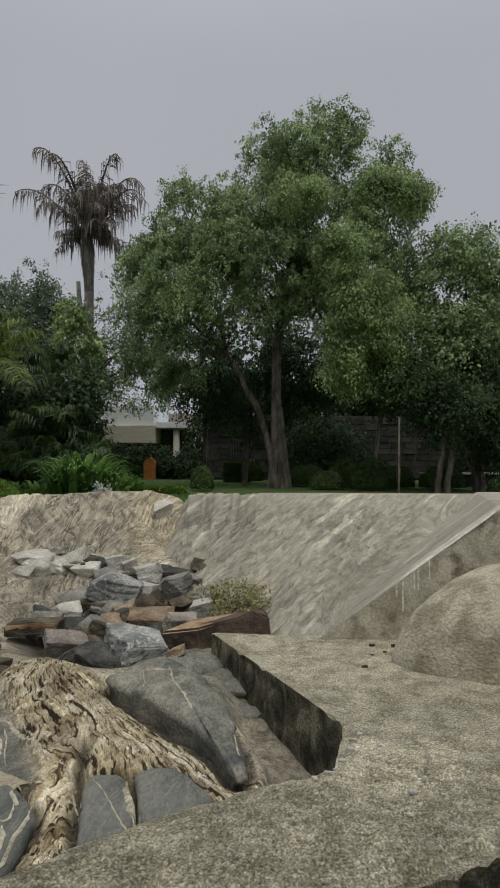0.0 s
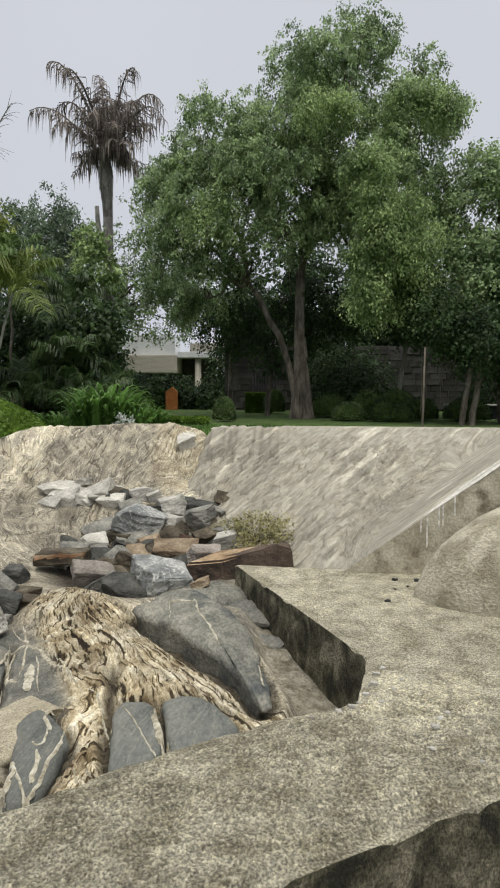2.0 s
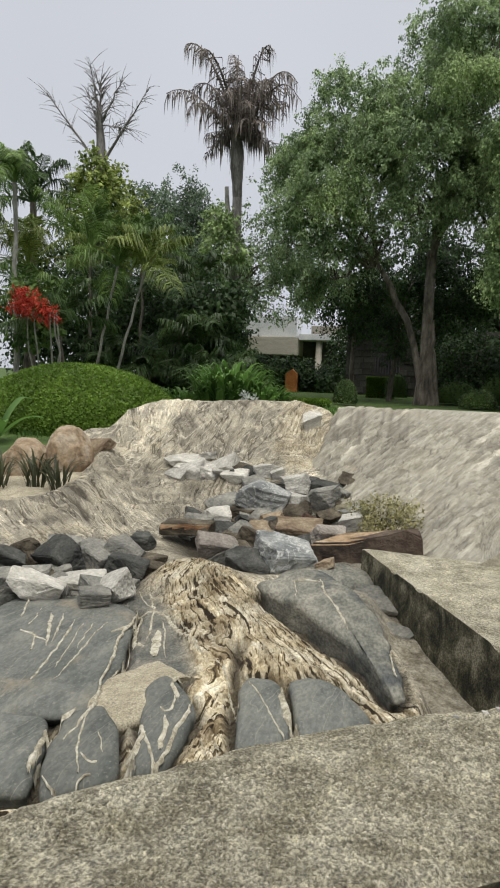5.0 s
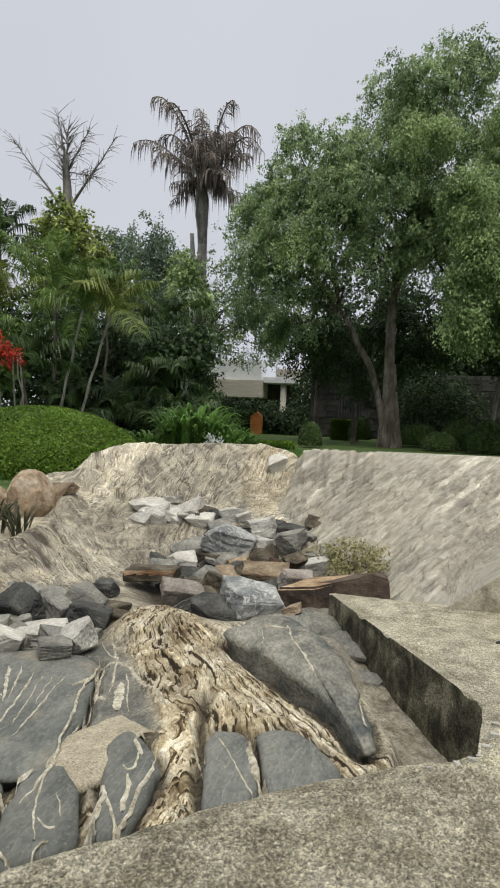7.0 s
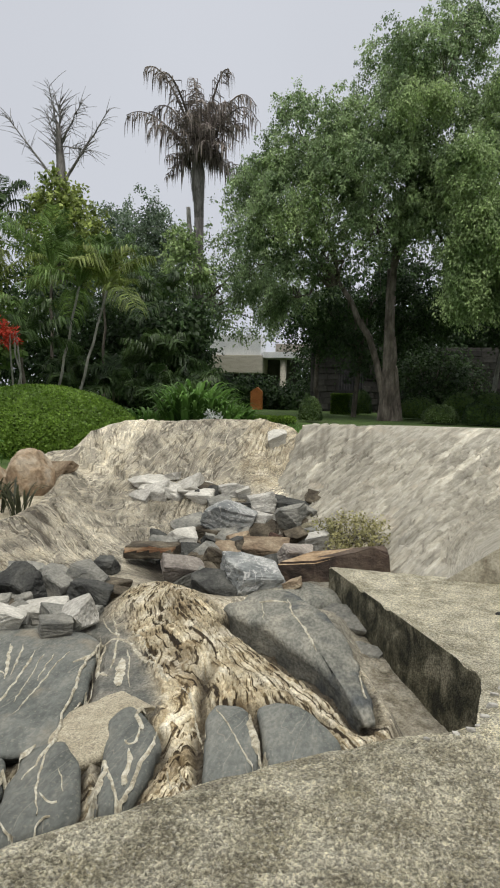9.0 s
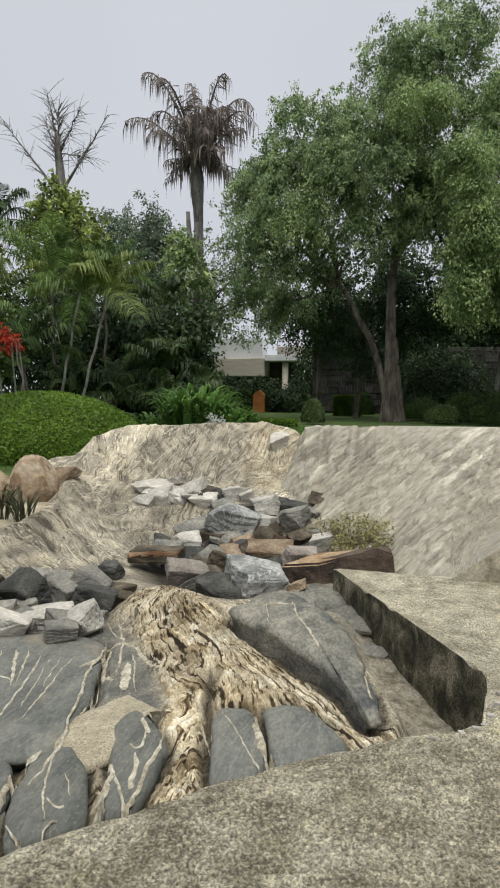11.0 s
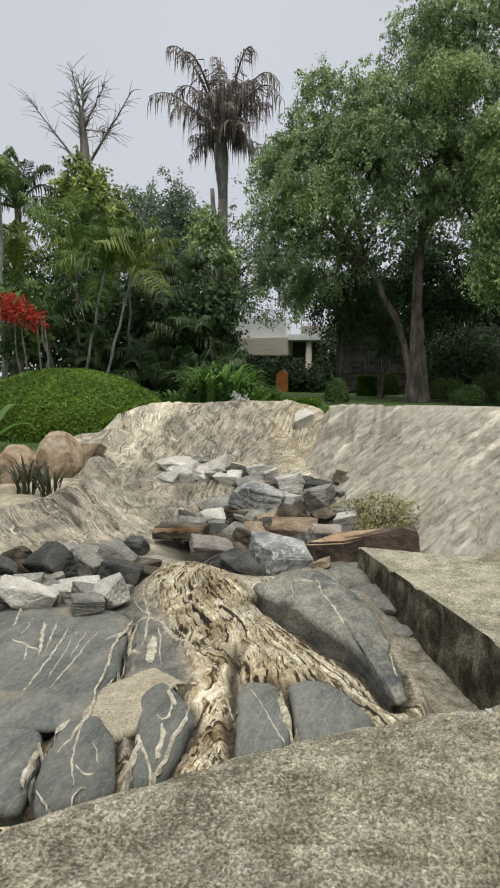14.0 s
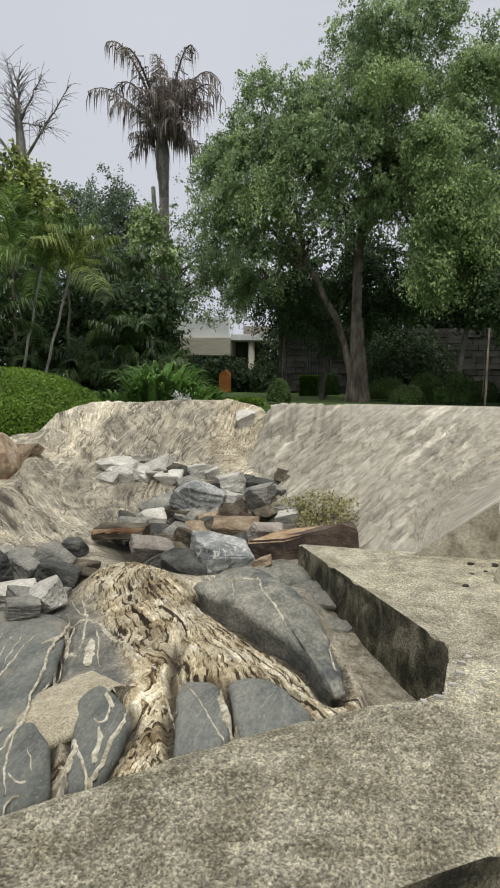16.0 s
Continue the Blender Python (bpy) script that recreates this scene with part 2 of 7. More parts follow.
def bed_material():
    """Banded rock: ochre and beige streaks that follow the grain, and smooth slate, each where the bed's zones say."""
    m = bpy.data.materials.new("gneiss")
    m.use_nodes = True
    nodes, links = m.node_tree.nodes, m.node_tree.links
    bsdf = nodes["Principled BSDF"]
    bsdf.inputs["Roughness"].default_value, bsdf.inputs["Specular IOR Level"].default_value = 0.85, 0.3
    tc = nodes.new("ShaderNodeTexCoord")

    def field(name, output="Fac"):
        n = nodes.new("ShaderNodeAttribute")
        n.attribute_name = name
        return n.outputs[output]

    def noise_node(vector, s, d, warp=0.0):
        n = nodes.new("ShaderNodeTexNoise")
        n.inputs["Scale"].default_value, n.inputs["Detail"].default_value, n.inputs["Roughness"].default_value, n.inputs["Distortion"].default_value = s, d, 0.62, warp
        links.new(vector, n.inputs["Vector"])
        return n.outputs["Fac"]

    def ramp_of(fac, stops):
        r = nodes.new("ShaderNodeValToRGB")
        e = r.color_ramp.elements
        e[0].position, e[0].color = stops[0][0], (*stops[0][1], 1)
        e[1].position, e[1].color = stops[-1][0], (*stops[-1][1], 1)
        for p, c in stops[1:-1]:
            e.new(p).color = (*c, 1)
        links.new(fac, r.inputs[0])
        return r.outputs[0]

    def blend(fac, a, b, mode="MIX"):
        x = nodes.new("ShaderNodeMixRGB")
        x.blend_type = mode
        for socket, v in zip(x.inputs, (fac, a, b)):
            if isinstance(v, float):
                socket.default_value = v
            else:
                links.new(v, socket)
        return x.outputs[0]

    flow = field("flow", "Vector")
    streak = noise_node(flow, 0.5, 3, 0.6)
    grain = noise_node(tc.outputs["Object"], 70, 5)
    stain = noise_node(tc.outputs["Object"], 3.2, 6, 0.5)
    bank = ramp_of(stain, ((0.4, (0.21, 0.19, 0.146)), (0.47, (0.295, 0.267, 0.208)), (0.54, (0.375, 0.338, 0.256)), (0.6, (0.445, 0.396, 0.292))))
    cream = ramp_of(noise_node(tc.outputs["Object"], 9, 4), ((0.42, (0.48, 0.42, 0.3)), (0.58, (0.62, 0.565, 0.44))))
    ochre = ramp_of(noise_node(tc.outputs["Object"], 6, 6, 0.6), ((0.38, (0.33, 0.265, 0.165)), (0.46, (0.47, 0.405, 0.275)), (0.54, (0.57, 0.51, 0.375)), (0.62, (0.64, 0.59, 0.47))))
    slate = ramp_of(noise_node(tc.outputs["Object"], 2.4, 6, 0.4), ((0.4, (0.088, 0.09, 0.078)), (0.5, (0.14, 0.138, 0.118)), (0.6, (0.21, 0.198, 0.162))))
    marble = noise_node(flow, 0.2, 2.5, 0.9)
    lined = ramp_of(marble, ((0.44, (0.0, 0.0, 0.0)), (0.46, (0.95, 0.95, 0.95)), (0.48, (0.0, 0.0, 0.0)), (0.535, (0.0, 0.0, 0.0)), (0.55, (1.0, 1.0, 1.0)), (0.565, (0.0, 0.0, 0.0))))
    colour = blend(lined, blend(field("pale"), bank, cream), cream)
    dark_lines = ramp_of(noise_node(flow, 0.24, 3, 0.8), ((0.41, (1.0, 1.0, 1.0)), (0.43, (0.28, 0.26, 0.24)), (0.445, (1.0, 1.0, 1.0)), (0.57, (1.0, 1.0, 1.0)), (0.58, (0.36, 0.34, 0.32)), (0.6, (1.0, 1.0, 1.0))))
    colour = blend(1.0, colour, dark_lines, "MULTIPLY")
    ribs = field("ribs", "Vector")
    slits, streaks = noise_node(ribs, 0.95, 3, 0.25), noise_node(ribs, 0.3, 5, 0.4)
    ochre = blend(1.0, ochre, ramp_of(streaks, ((0.38, (0.48, 0.43, 0.36)), (0.47, (0.95, 0.94, 0.92)), (0.62, (1.22, 1.22, 1.22)))), "MULTIPLY")
    ochre = blend(1.0, ochre, ramp_of(slits, ((0.39, (0.07, 0.055, 0.038)), (0.435, (0.3, 0.25, 0.175)), (0.475, (0.95, 0.94, 0.92)), (0.6, (1.0, 1.0, 1.0)), (0.66, (0.62, 0.56, 0.46)))), "MULTIPLY")
    colour = blend(field("ochre"), colour, ochre)
    colour = blend(field("cream"), colour, blend(0.55, cream, ochre))
    colour = blend(field("slate"), colour, slate)
    gravel = ramp_of(noise_node(tc.outputs["Object"], 14, 6), ((0.36, (0.15, 0.13, 0.092)), (0.5, (0.27, 0.243, 0.185)), (0.64, (0.36, 0.33, 0.262))))
    colour = blend(field("calm"), colour, gravel)
    colour = blend(1.0, colour, field("tone"), "MULTIPLY")
    thin = ramp_of(streak, ((0.34, (0.8, 0.79, 0.78)), (0.46, (0.98, 0.98, 0.98)), (0.54, (1.0, 1.0, 1.0)), (0.64, (1.1, 1.1, 1.09))))
    colour = blend(1.0, colour, thin, "MULTIPLY")
    # near-black brown for splits, and for the shade painted into gaps
    dirt_shade = nodes.new("ShaderNodeRGB")
    dirt_shade.outputs[0].default_value = (0.035, 0.027, 0.018, 1)
    colour = blend(field("crack_shade"), colour, dirt_shade.outputs[0])
    gr = nodes.new("ShaderNodeMapRange")
    for socket, v in zip(gr.inputs[1:5], (0.36, 0.64, 0.45, 1.5)):
        socket.default_value = v
    links.new(grain, gr.inputs[0])
    colour = blend(0.6, colour, gr.outputs[0], "MULTIPLY")
    links.new(colour, bsdf.inputs["Base Color"])
    bp, b2 = nodes.new("ShaderNodeBump"), nodes.new("ShaderNodeBump")
    bp.inputs["Strength"].default_value, bp.inputs["Distance"].default_value = 0.7, 0.05
    b2.inputs["Strength"].default_value, b2.inputs["Distance"].default_value = 0.8, 0.014
    links.new(slits, bp.inputs["Height"])
    links.new(grain, b2.inputs["Height"])
    links.new(b2.outputs[0], bp.inputs["Normal"])
    links.new(bp.outputs[0], bsdf.inputs["Normal"])
    return m


BED = bed_material()
SLATE = stuff_of("blue_grey_slate", ((0.085, 0.09, 0.08), (0.122, 0.126, 0.112), (0.158, 0.158, 0.136)), scale=5, stretch=(1, 0.45, 1), turn=(0, 0, 20), detail=9, bump=0.5, bump_scale=60, bump_size=0.01,
                 grain=(0.7, 1.25), patches=(0.19, 0.168, 0.128), patch_scale=2.6, patch_cut=(0.55, 0.72), vary=0.12, veins=(0.19, 0.182, 0.15), vein_scale=1.3, vein_width=0.004, vein_stretch=(2.4, 0.6, 1),
                 spots=(0.2, 0.19, 0.155), spot_scale=120, spot_cut=(0.86, 0.98), spot_mix=0.5)
LEDGE_STONE = stuff_of("ledge_stone", ((0.12, 0.119, 0.1), (0.18, 0.175, 0.145), (0.25, 0.236, 0.19)), scale=5, stretch=(1, 0.5, 1), turn=(0, 0, 35), detail=9, bump=0.7, bump_scale=55, bump_size=0.015, grain=(0.5, 1.4), patches=(0.075, 0.08, 0.077), patch_scale=1.7, patch_cut=(0.54, 0.64))
RIB = stuff_of("quartz_vein", ((0.25, 0.22, 0.155), (0.4, 0.365, 0.275), (0.5, 0.47, 0.38)), scale=22, bump=0.8, bump_scale=60, bump_size=0.01)
SAND = stuff_of("coarse_sand", ((0.33, 0.29, 0.205), (0.46, 0.41, 0.3)), scale=7, bump=0.8, bump_scale=120, bump_size=0.012, grain=(0.45, 1.45), spots=(0.22, 0.19, 0.14), spot_scale=90, spot_cut=(0.8, 0.95), spot_mix=0.6)
ROCKS = {
    "white": stuff_of("pale_stone", ((0.3, 0.288, 0.25), (0.42, 0.4, 0.35), (0.52, 0.495, 0.435)), scale=3.5, stretch=(1, 1, 2.2), detail=7, bump=0.6, bump_scale=38, bump_size=0.02, grain=(0.62, 1.3), vary=0.16),
    "grey": stuff_of("grey_stone", ((0.13, 0.128, 0.112), (0.2, 0.193, 0.165), (0.27, 0.258, 0.218)), scale=3.5, stretch=(1, 1, 2.2), detail=7, bump=0.6, bump_scale=38, bump_size=0.02, grain=(0.62, 1.3), vary=0.16),
    "blue": stuff_of("blue_white_stone", ((0.17, 0.178, 0.172), (0.27, 0.277, 0.26), (0.4, 0.398, 0.365)), scale=3.5, stretch=(1, 1, 2.2), detail=7, bump=0.6, bump_scale=38, bump_size=0.02, grain=(0.62, 1.3), vary=0.16, veins=(0.46, 0.45, 0.42), vein_scale=5, vein_width=0.02),
    "slate": stuff_of("dark_slate", ((0.032, 0.032, 0.029), (0.062, 0.062, 0.055), (0.1, 0.098, 0.085)), scale=3.5, stretch=(1, 1, 2.2), detail=7, bump=0.6, bump_scale=38, bump_size=0.02, grain=(0.62, 1.3), vary=0.16),
    "brown": stuff_of("brown_stone", ((0.038, 0.03, 0.02), (0.085, 0.07, 0.048), (0.16, 0.135, 0.095)), scale=3.5, stretch=(1, 1, 2.2), detail=7, bump=0.6, bump_scale=38, bump_size=0.02, grain=(0.62, 1.3), vary=0.16),
    "tan": stuff_of("tan_stone", ((0.15, 0.105, 0.065), (0.25, 0.19, 0.125), (0.34, 0.28, 0.19)), scale=3.5, stretch=(1, 1, 2.2), detail=7, bump=0.6, bump_scale=38, bump_size=0.02, grain=(0.62, 1.3), vary=0.16),
    "rust": stuff_of("rusty_stone", ((0.04, 0.022, 0.016), (0.08, 0.046, 0.032), (0.17, 0.115, 0.078)), scale=3.5, stretch=(1, 1, 2.2), detail=7, bump=0.6, bump_scale=38, bump_size=0.02, grain=(0.62, 1.3), vary=0.16),
    "pink": stuff_of("pinkish_stone", ((0.16, 0.138, 0.118), (0.24, 0.212, 0.18), (0.32, 0.285, 0.242)), scale=3.5, stretch=(1, 1, 2.2), detail=7, bump=0.6, bump_scale=38, bump_size=0.02, grain=(0.62, 1.3), vary=0.16),
    "chalk": stuff_of("chalky_stone", ((0.36, 0.342, 0.292), (0.46, 0.438, 0.38), (0.55, 0.525, 0.46)), scale=3.5, stretch=(1, 1, 2.2), detail=7, bump=0.6, bump_scale=38, bump_size=0.02, grain=(0.7, 1.25), vary=0.12),
    "olive": stuff_of("olive_stone", ((0.11, 0.098, 0.062), (0.2, 0.178, 0.115)), scale=3.5, stretch=(1, 1, 2.2), detail=7, bump=0.6, bump_scale=38, bump_size=0.02, grain=(0.62, 1.3), vary=0.16),
}
ORANGE_ROCK = stuff_of("orange_granite", ((0.2, 0.135, 0.08), (0.3, 0.225, 0.145), (0.36, 0.3, 0.22)), scale=5, bump=0.7, bump_scale=18, bump_size=0.03)
LAWN = stuff_of("lawn", ((0.045, 0.075, 0.018), (0.08, 0.13, 0.03)), scale=1.5, bump=0.6, bump_scale=60, bump_size=0.03, patches=(0.09, 0.08, 0.045), patch_scale=0.3, patch_cut=(0.62, 0.75))
PAVING = stuff_of("dull_paving", ((0.12, 0.11, 0.09), (0.2, 0.185, 0.15)), scale=2, bump=0.4)
HEDGE_LEAF = leaf_of("hedge_leaf", (0.1, 0.175, 0.022), (0.17, 0.275, 0.04), island=0.28)
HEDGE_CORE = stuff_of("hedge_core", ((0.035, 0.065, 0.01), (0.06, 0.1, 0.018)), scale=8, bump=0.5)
FICUS_LEAF = leaf_of("tree_leaf", (0.13, 0.198, 0.085), (0.34, 0.445, 0.205), rough=0.36)
YOUNG_LEAF = leaf_of("young_leaf", (0.16, 0.24, 0.085), (0.37, 0.475, 0.2), rough=0.42)
MID_LEAF = leaf_of("shaded_tree_leaf", (0.06, 0.098, 0.036), (0.16, 0.225, 0.085), rough=0.4)
CREEPER_LEAF = leaf_of("creeper_leaf", (0.13, 0.18, 0.042), (0.34, 0.4, 0.105))
DEEP_PALM = leaf_of("deep_palm_leaf", (0.03, 0.058, 0.018), (0.09, 0.145, 0.045), rough=0.38)
# leaf green lowered in colour to carry the shade under the canopy
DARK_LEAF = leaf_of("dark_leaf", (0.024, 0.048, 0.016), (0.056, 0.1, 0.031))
FAR_LEAF = leaf_of("far_leaf", (0.1, 0.145, 0.09), (0.2, 0.265, 0.165))
PALM_LEAF = leaf_of("palm_leaf", (0.075, 0.135, 0.034), (0.2, 0.3, 0.085))
PALM_YELLOW = leaf_of("sunny_palm_leaf", (0.11, 0.155, 0.035), (0.26, 0.31, 0.085))
STRAP_LEAF = leaf_of("strap_leaf", (0.066, 0.138, 0.0275), (0.154, 0.275, 0.066))
DRY_LEAF = leaf_of("dry_frond", (0.1, 0.083, 0.072), (0.29, 0.245, 0.215), rough=0.8, through_light=0.25)
DRY_BUSH = leaf_of("dry_bush_leaf", (0.2, 0.19, 0.08), (0.46, 0.43, 0.22), rough=0.8)
AGAVE = leaf_of("agave_leaf", (0.05, 0.055, 0.03), (0.1, 0.11, 0.06))
RED_LEAF = leaf_of("red_bract", (0.32, 0.03, 0.015), (0.58, 0.075, 0.04))
WHITE_PETAL = leaf_of("white_petal", (0.6, 0.62, 0.58), (0.8, 0.8, 0.78))
BARK = stuff_of("tree_bark", ((0.07, 0.06, 0.047), (0.13, 0.11, 0.088), (0.19, 0.165, 0.135)), scale=4, stretch=(1, 1, 0.35), bump=0.8, bump_scale=14, bump_size=0.04)
PALE_BARK = stuff_of("pale_bark", ((0.19, 0.185, 0.16), (0.33, 0.32, 0.28)), scale=4, stretch=(1, 1, 0.4), bump=0.5, bump_scale=20)
DEAD_WOOD = stuff_of("dead_wood", ((0.12, 0.11, 0.1), (0.24, 0.225, 0.21)), scale=4, stretch=(1, 1, 0.3), bump=0.5, bump_scale=20)
WHITE_PAINT = stuff_of("white_render", ((0.68, 0.69, 0.71), (0.78, 0.78, 0.79)), scale=1.2, rough=0.7, bump=0.05)
BEIGE_PAINT = stuff_of("beige_soffit", ((0.4, 0.37, 0.31), (0.5, 0.46, 0.39)), scale=0.8, stretch=(1, 1, 6), rough=0.8, bump=0.1)
ORANGE_PAINT = stuff_of("orange_paint", ((0.35, 0.12, 0.03), (0.48, 0.18, 0.05)), scale=3, rough=0.6, bump=0.1)
# grey stone and mortar, darkened in colour for the tree shade over the wall
SHADED_STONE = stuff_of("stone_block", ((0.03, 0.029, 0.026), (0.062, 0.059, 0.053)), scale=3, bump=0.6, bump_scale=18, vary=0.3)
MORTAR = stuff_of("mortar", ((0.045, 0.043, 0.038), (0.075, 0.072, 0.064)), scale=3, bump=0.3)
DARK_METAL = stuff_of("dark_iron", ((0.02, 0.02, 0.022), (0.04, 0.04, 0.04)), scale=5, rough=0.9, bump=0.1)
GLASS_DARK = stuff_of("dark_window", ((0.02, 0.025, 0.03), (0.03, 0.035, 0.04)), scale=1, rough=0.08, bump=0.0)
SIDING = stuff_of("grey_siding", ((0.3, 0.29, 0.27), (0.4, 0.385, 0.36)), scale=2, rough=0.8, bump=0.1)
TARP = stuff_of("weathered_sheet", ((0.3, 0.29, 0.26), (0.42, 0.41, 0.38)), scale=3, rough=0.7, bump=0.2)

# ---- the large structure ----
CREST = ((-1.33, 8.6, 0.96), (-1.69, 8.6, 1.08), (-2.38, 8.7, 1.05), (-3.0, 8.7, 0.99), (-3.5, 8.6, 0.96), (-3.85, 8.4, 0.84), (-4.0, 8.0, 0.58),
         (-3.75, 7.4, 0.32), (-3.49, 6.9, 0.27), (-3.45, 6.4, 0.24), (-3.48, 6.0, 0.18), (-3.75, 5.6, 0.14), (-6.0, 5.0, 0.2))
SPINES = (((-1.75, 5.05, 0.12), (-1.25, 4.4, 0.1), (-0.8, 3.85, 0.04), (-0.25, 3.3, 0.0)),
          ((-1.5, 4.7, 0.07), (-1.15, 3.7, 0.035), (-0.98, 2.9, 0.03)))


def along(x, y, path):
    """Nearest distance to a path of (x, y, z) points and the z there."""
    best, level = np.full(np.shape(x), 1e9), np.zeros(np.shape(x))
    for (ax, ay, az), (bx, by, bz) in zip(path, path[1:]):
        dx, dy = bx - ax, by - ay
        s = np.clip(((x - ax) * dx + (y - ay) * dy) / (dx * dx + dy * dy), 0, 1)
        d = np.hypot(x - ax - s * dx, y - ay - s * dy)
        near = d < best
        best, level = np.where(near, d, best), np.where(near, az + s * (bz - az), level)
    return best, level


def basin_z(x, y):
    """Height of the dry basin's bed, without its fine relief."""
    x, y = np.asarray(x, float), np.asarray(y, float)
    z = np.interp(y, (2, 4.5, 5.5, 6.3, 7.2, 7.9, 8.4, 9.2), (-0.24, -0.24, -0.2, -0.1, 0.08, 0.3, 0.5, 0.6))
    d, c = along(x, y, CREST)
    slope = np.interp(y, (5.5, 6.5, 8.0), (0.55, 0.6, 0.95))
    bank = c - slope * np.maximum(0, d - 0.05)
    z = z + 0.5 * (bank - z + np.sqrt((bank - z) ** 2 + 0.006))
    for path in SPINES:
        d, c = along(x, y, path)
        z = z + c * np.exp(-(d / 0.36) ** 2)
    return z


def fan(x, y):
    """Coordinates that run with the grain of the rock: round a centre in the basin, and outward from it."""
    dx, dy = x + 1.75, y - 5.75
    r = np.hypot(dx, dy) + 1e-6
    swirl = np.arctan2(dy, dx) + 0.2 * (fbm(x * 1.3, y * 1.3, 0, 31, 3) - 0.5) + 0.025 * (fbm(x * 6, y * 6, 0, 33, 3) - 0.5) + 0.22 * r
    return np.cos(swirl), np.sin(swirl), r


def arms(x, y):
    """How much of each grain: the fan from the ridge's head, the long arm; and their coordinates."""
    wander = 0.05 * (fbm(x * 1.6, y * 1.6, 0, 35, 3) - 0.5) + 0.012 * (fbm(x * 7, y * 7, 0, 36, 2) - 0.5)
    ragged = 0.5 * (fbm(x * 2.2, y * 2.2, 0, 37, 3) - 0.5)
    arm = np.clip((x + 0.6 * (y - 4.4) + 1.02 - ragged) * 4 + 0.5, 0, 1) * np.clip((4.85 - y) * 4, 0, 1)
    return (1 - arm, arm), (fan(x, y), (1.1 * (0.74 * x + 0.67 * y + wander), np.full_like(x, 7.0), 0.67 * x - 0.74 * y))


def grained(weights, grains, k, along_, seed, octaves):
    """Noise that runs with the grain."""
    return sum(w * fbm(c * k, s * k, l * along_, seed, octaves) for w, (c, s, l) in zip(weights, grains))


def zones(x, y):
    """How much of the bed is ochre ridge and how much smooth slate, 0 to 1."""
    d1, _ = along(x, y, SPINES[0])
    d2, _ = along(x, y, SPINES[1])
    ragged = 0.35 * (fbm(x * 3, y * 3, 0, 45, 4) - 0.5)
    ochre = np.clip((0.46 - np.minimum(d1, d2 * 1.2) + ragged) * 5, 0, 1)
    spout = np.clip((0.5 - np.hypot((x + 1.42) * 0.9, (y - 8.25) * 0.75) + 1.1 * ragged) * 3, 0, 1)
    left = np.interp(y, (2.4, 3.1, 3.5, 3.8, 4.3, 4.9), (-0.95, -1.09, -1.16, -1.32, -1.66, -2.1))
    narrow = np.clip((3.5 - y) * 8, 0, 1) * np.clip((x - np.interp(y, (2.5, 3.1, 3.5), (-0.72, -0.87, -0.84)) + 0.3 * ragged) * 14, 0, 1) * np.clip((-0.5 - x) * 8, 0, 1)
    slate = np.maximum(narrow, np.clip((left - x + 0.45 * ragged) * 8, 0, 1) * np.clip((4.75 - y + ragged) * 4, 0, 1))
    filled = np.clip((3.1 - y + ragged) * 4, 0, 1) * np.clip((-0.8 - x) * 8, 0, 1) * np.clip((x + 2.0) * 6, 0, 1)
    slate = slate * (1 - filled)
    ochre = np.maximum(ochre, filled)
    low = np.clip((x + 0.95 + ragged) * 4, 0, 1) * np.clip((6.1 - y) * 3, 0, 1) * np.clip((y - 4.3) * 3, 0, 1) * 0.6
    return np.maximum(ochre, spout) * (1 - slate), np.maximum(slate, low * (1 - ochre)), spout


def calm_zone(x, y):
    """The gravelly strip along the ledge, and the ground under the rock pile."""
    strip = np.clip((x - np.interp(y, (3.0, 3.7, 4.6, 5.6, 6.2), (-0.1, -0.02, -0.35, -0.45, -0.3))) * 7, 0, 1) * np.clip((6.3 - y) * 4, 0, 1)
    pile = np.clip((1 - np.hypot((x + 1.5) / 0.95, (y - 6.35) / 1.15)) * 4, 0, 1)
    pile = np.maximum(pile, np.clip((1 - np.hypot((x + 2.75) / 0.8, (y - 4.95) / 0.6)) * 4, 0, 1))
    return strip, pile


SLABS = {
    "large": [(-2.75, 4.25), (-2.2, 4.35), (-1.85, 4.2), (-1.62, 3.5), (-1.55, 3.08), (-1.66, 2.95), (-2.1, 2.75), (-2.7, 3.2)],
    "veined": [(-1.49, 2.57), (-1.60, 2.90), (-1.48, 3.03), (-1.32, 2.87), (-1.16, 2.55), (-1.37, 2.37)],
    "outer": [(-1.95, 2.82), (-1.66, 2.89), (-1.53, 2.56), (-1.45, 2.36), (-1.8, 2.3)],
    "narrow": [(-1.35, 3.25), (-1.30, 3.40), (-1.11, 3.22), (-1.02, 3.04), (-1.00, 2.65), (-1.11, 2.58)],
    "blue": [(-0.89, 3.35), (-0.88, 3.50), (-0.75, 3.54), (-0.57, 3.1), (-0.63, 2.85), (-0.78, 2.88)],
    "green": [(-0.68, 3.53), (-0.59, 3.62), (-0.44, 3.59), (-0.25, 3.34), (-0.26, 3.12), (-0.52, 3.0)],
    "ledge": [(-1.13, 4.62), (-0.93, 5.0), (-0.74, 5.08), (-0.46, 4.72), (-0.30, 4.38), (-0.20, 4.0), (-0.12, 3.62), (-0.17, 3.56), (-0.45, 4.05), (-0.78, 4.38)],
}
CREVICES = (((-0.7, 3.5, 0), (-0.6, 3.2, 0), (-0.54, 3.0, 0)), ((-1.06, 3.9, 0), (-0.98, 3.65, 0), (-0.93, 3.4, 0)),
            ((-1.15, 4.85, 0), (-0.86, 4.4, 0), (-0.55, 4.05, 0), (-0.2, 3.65, 0)), ((-0.62, 3.72, 0), (-0.35, 3.45, 0), (-0.1, 3.2, 0)))


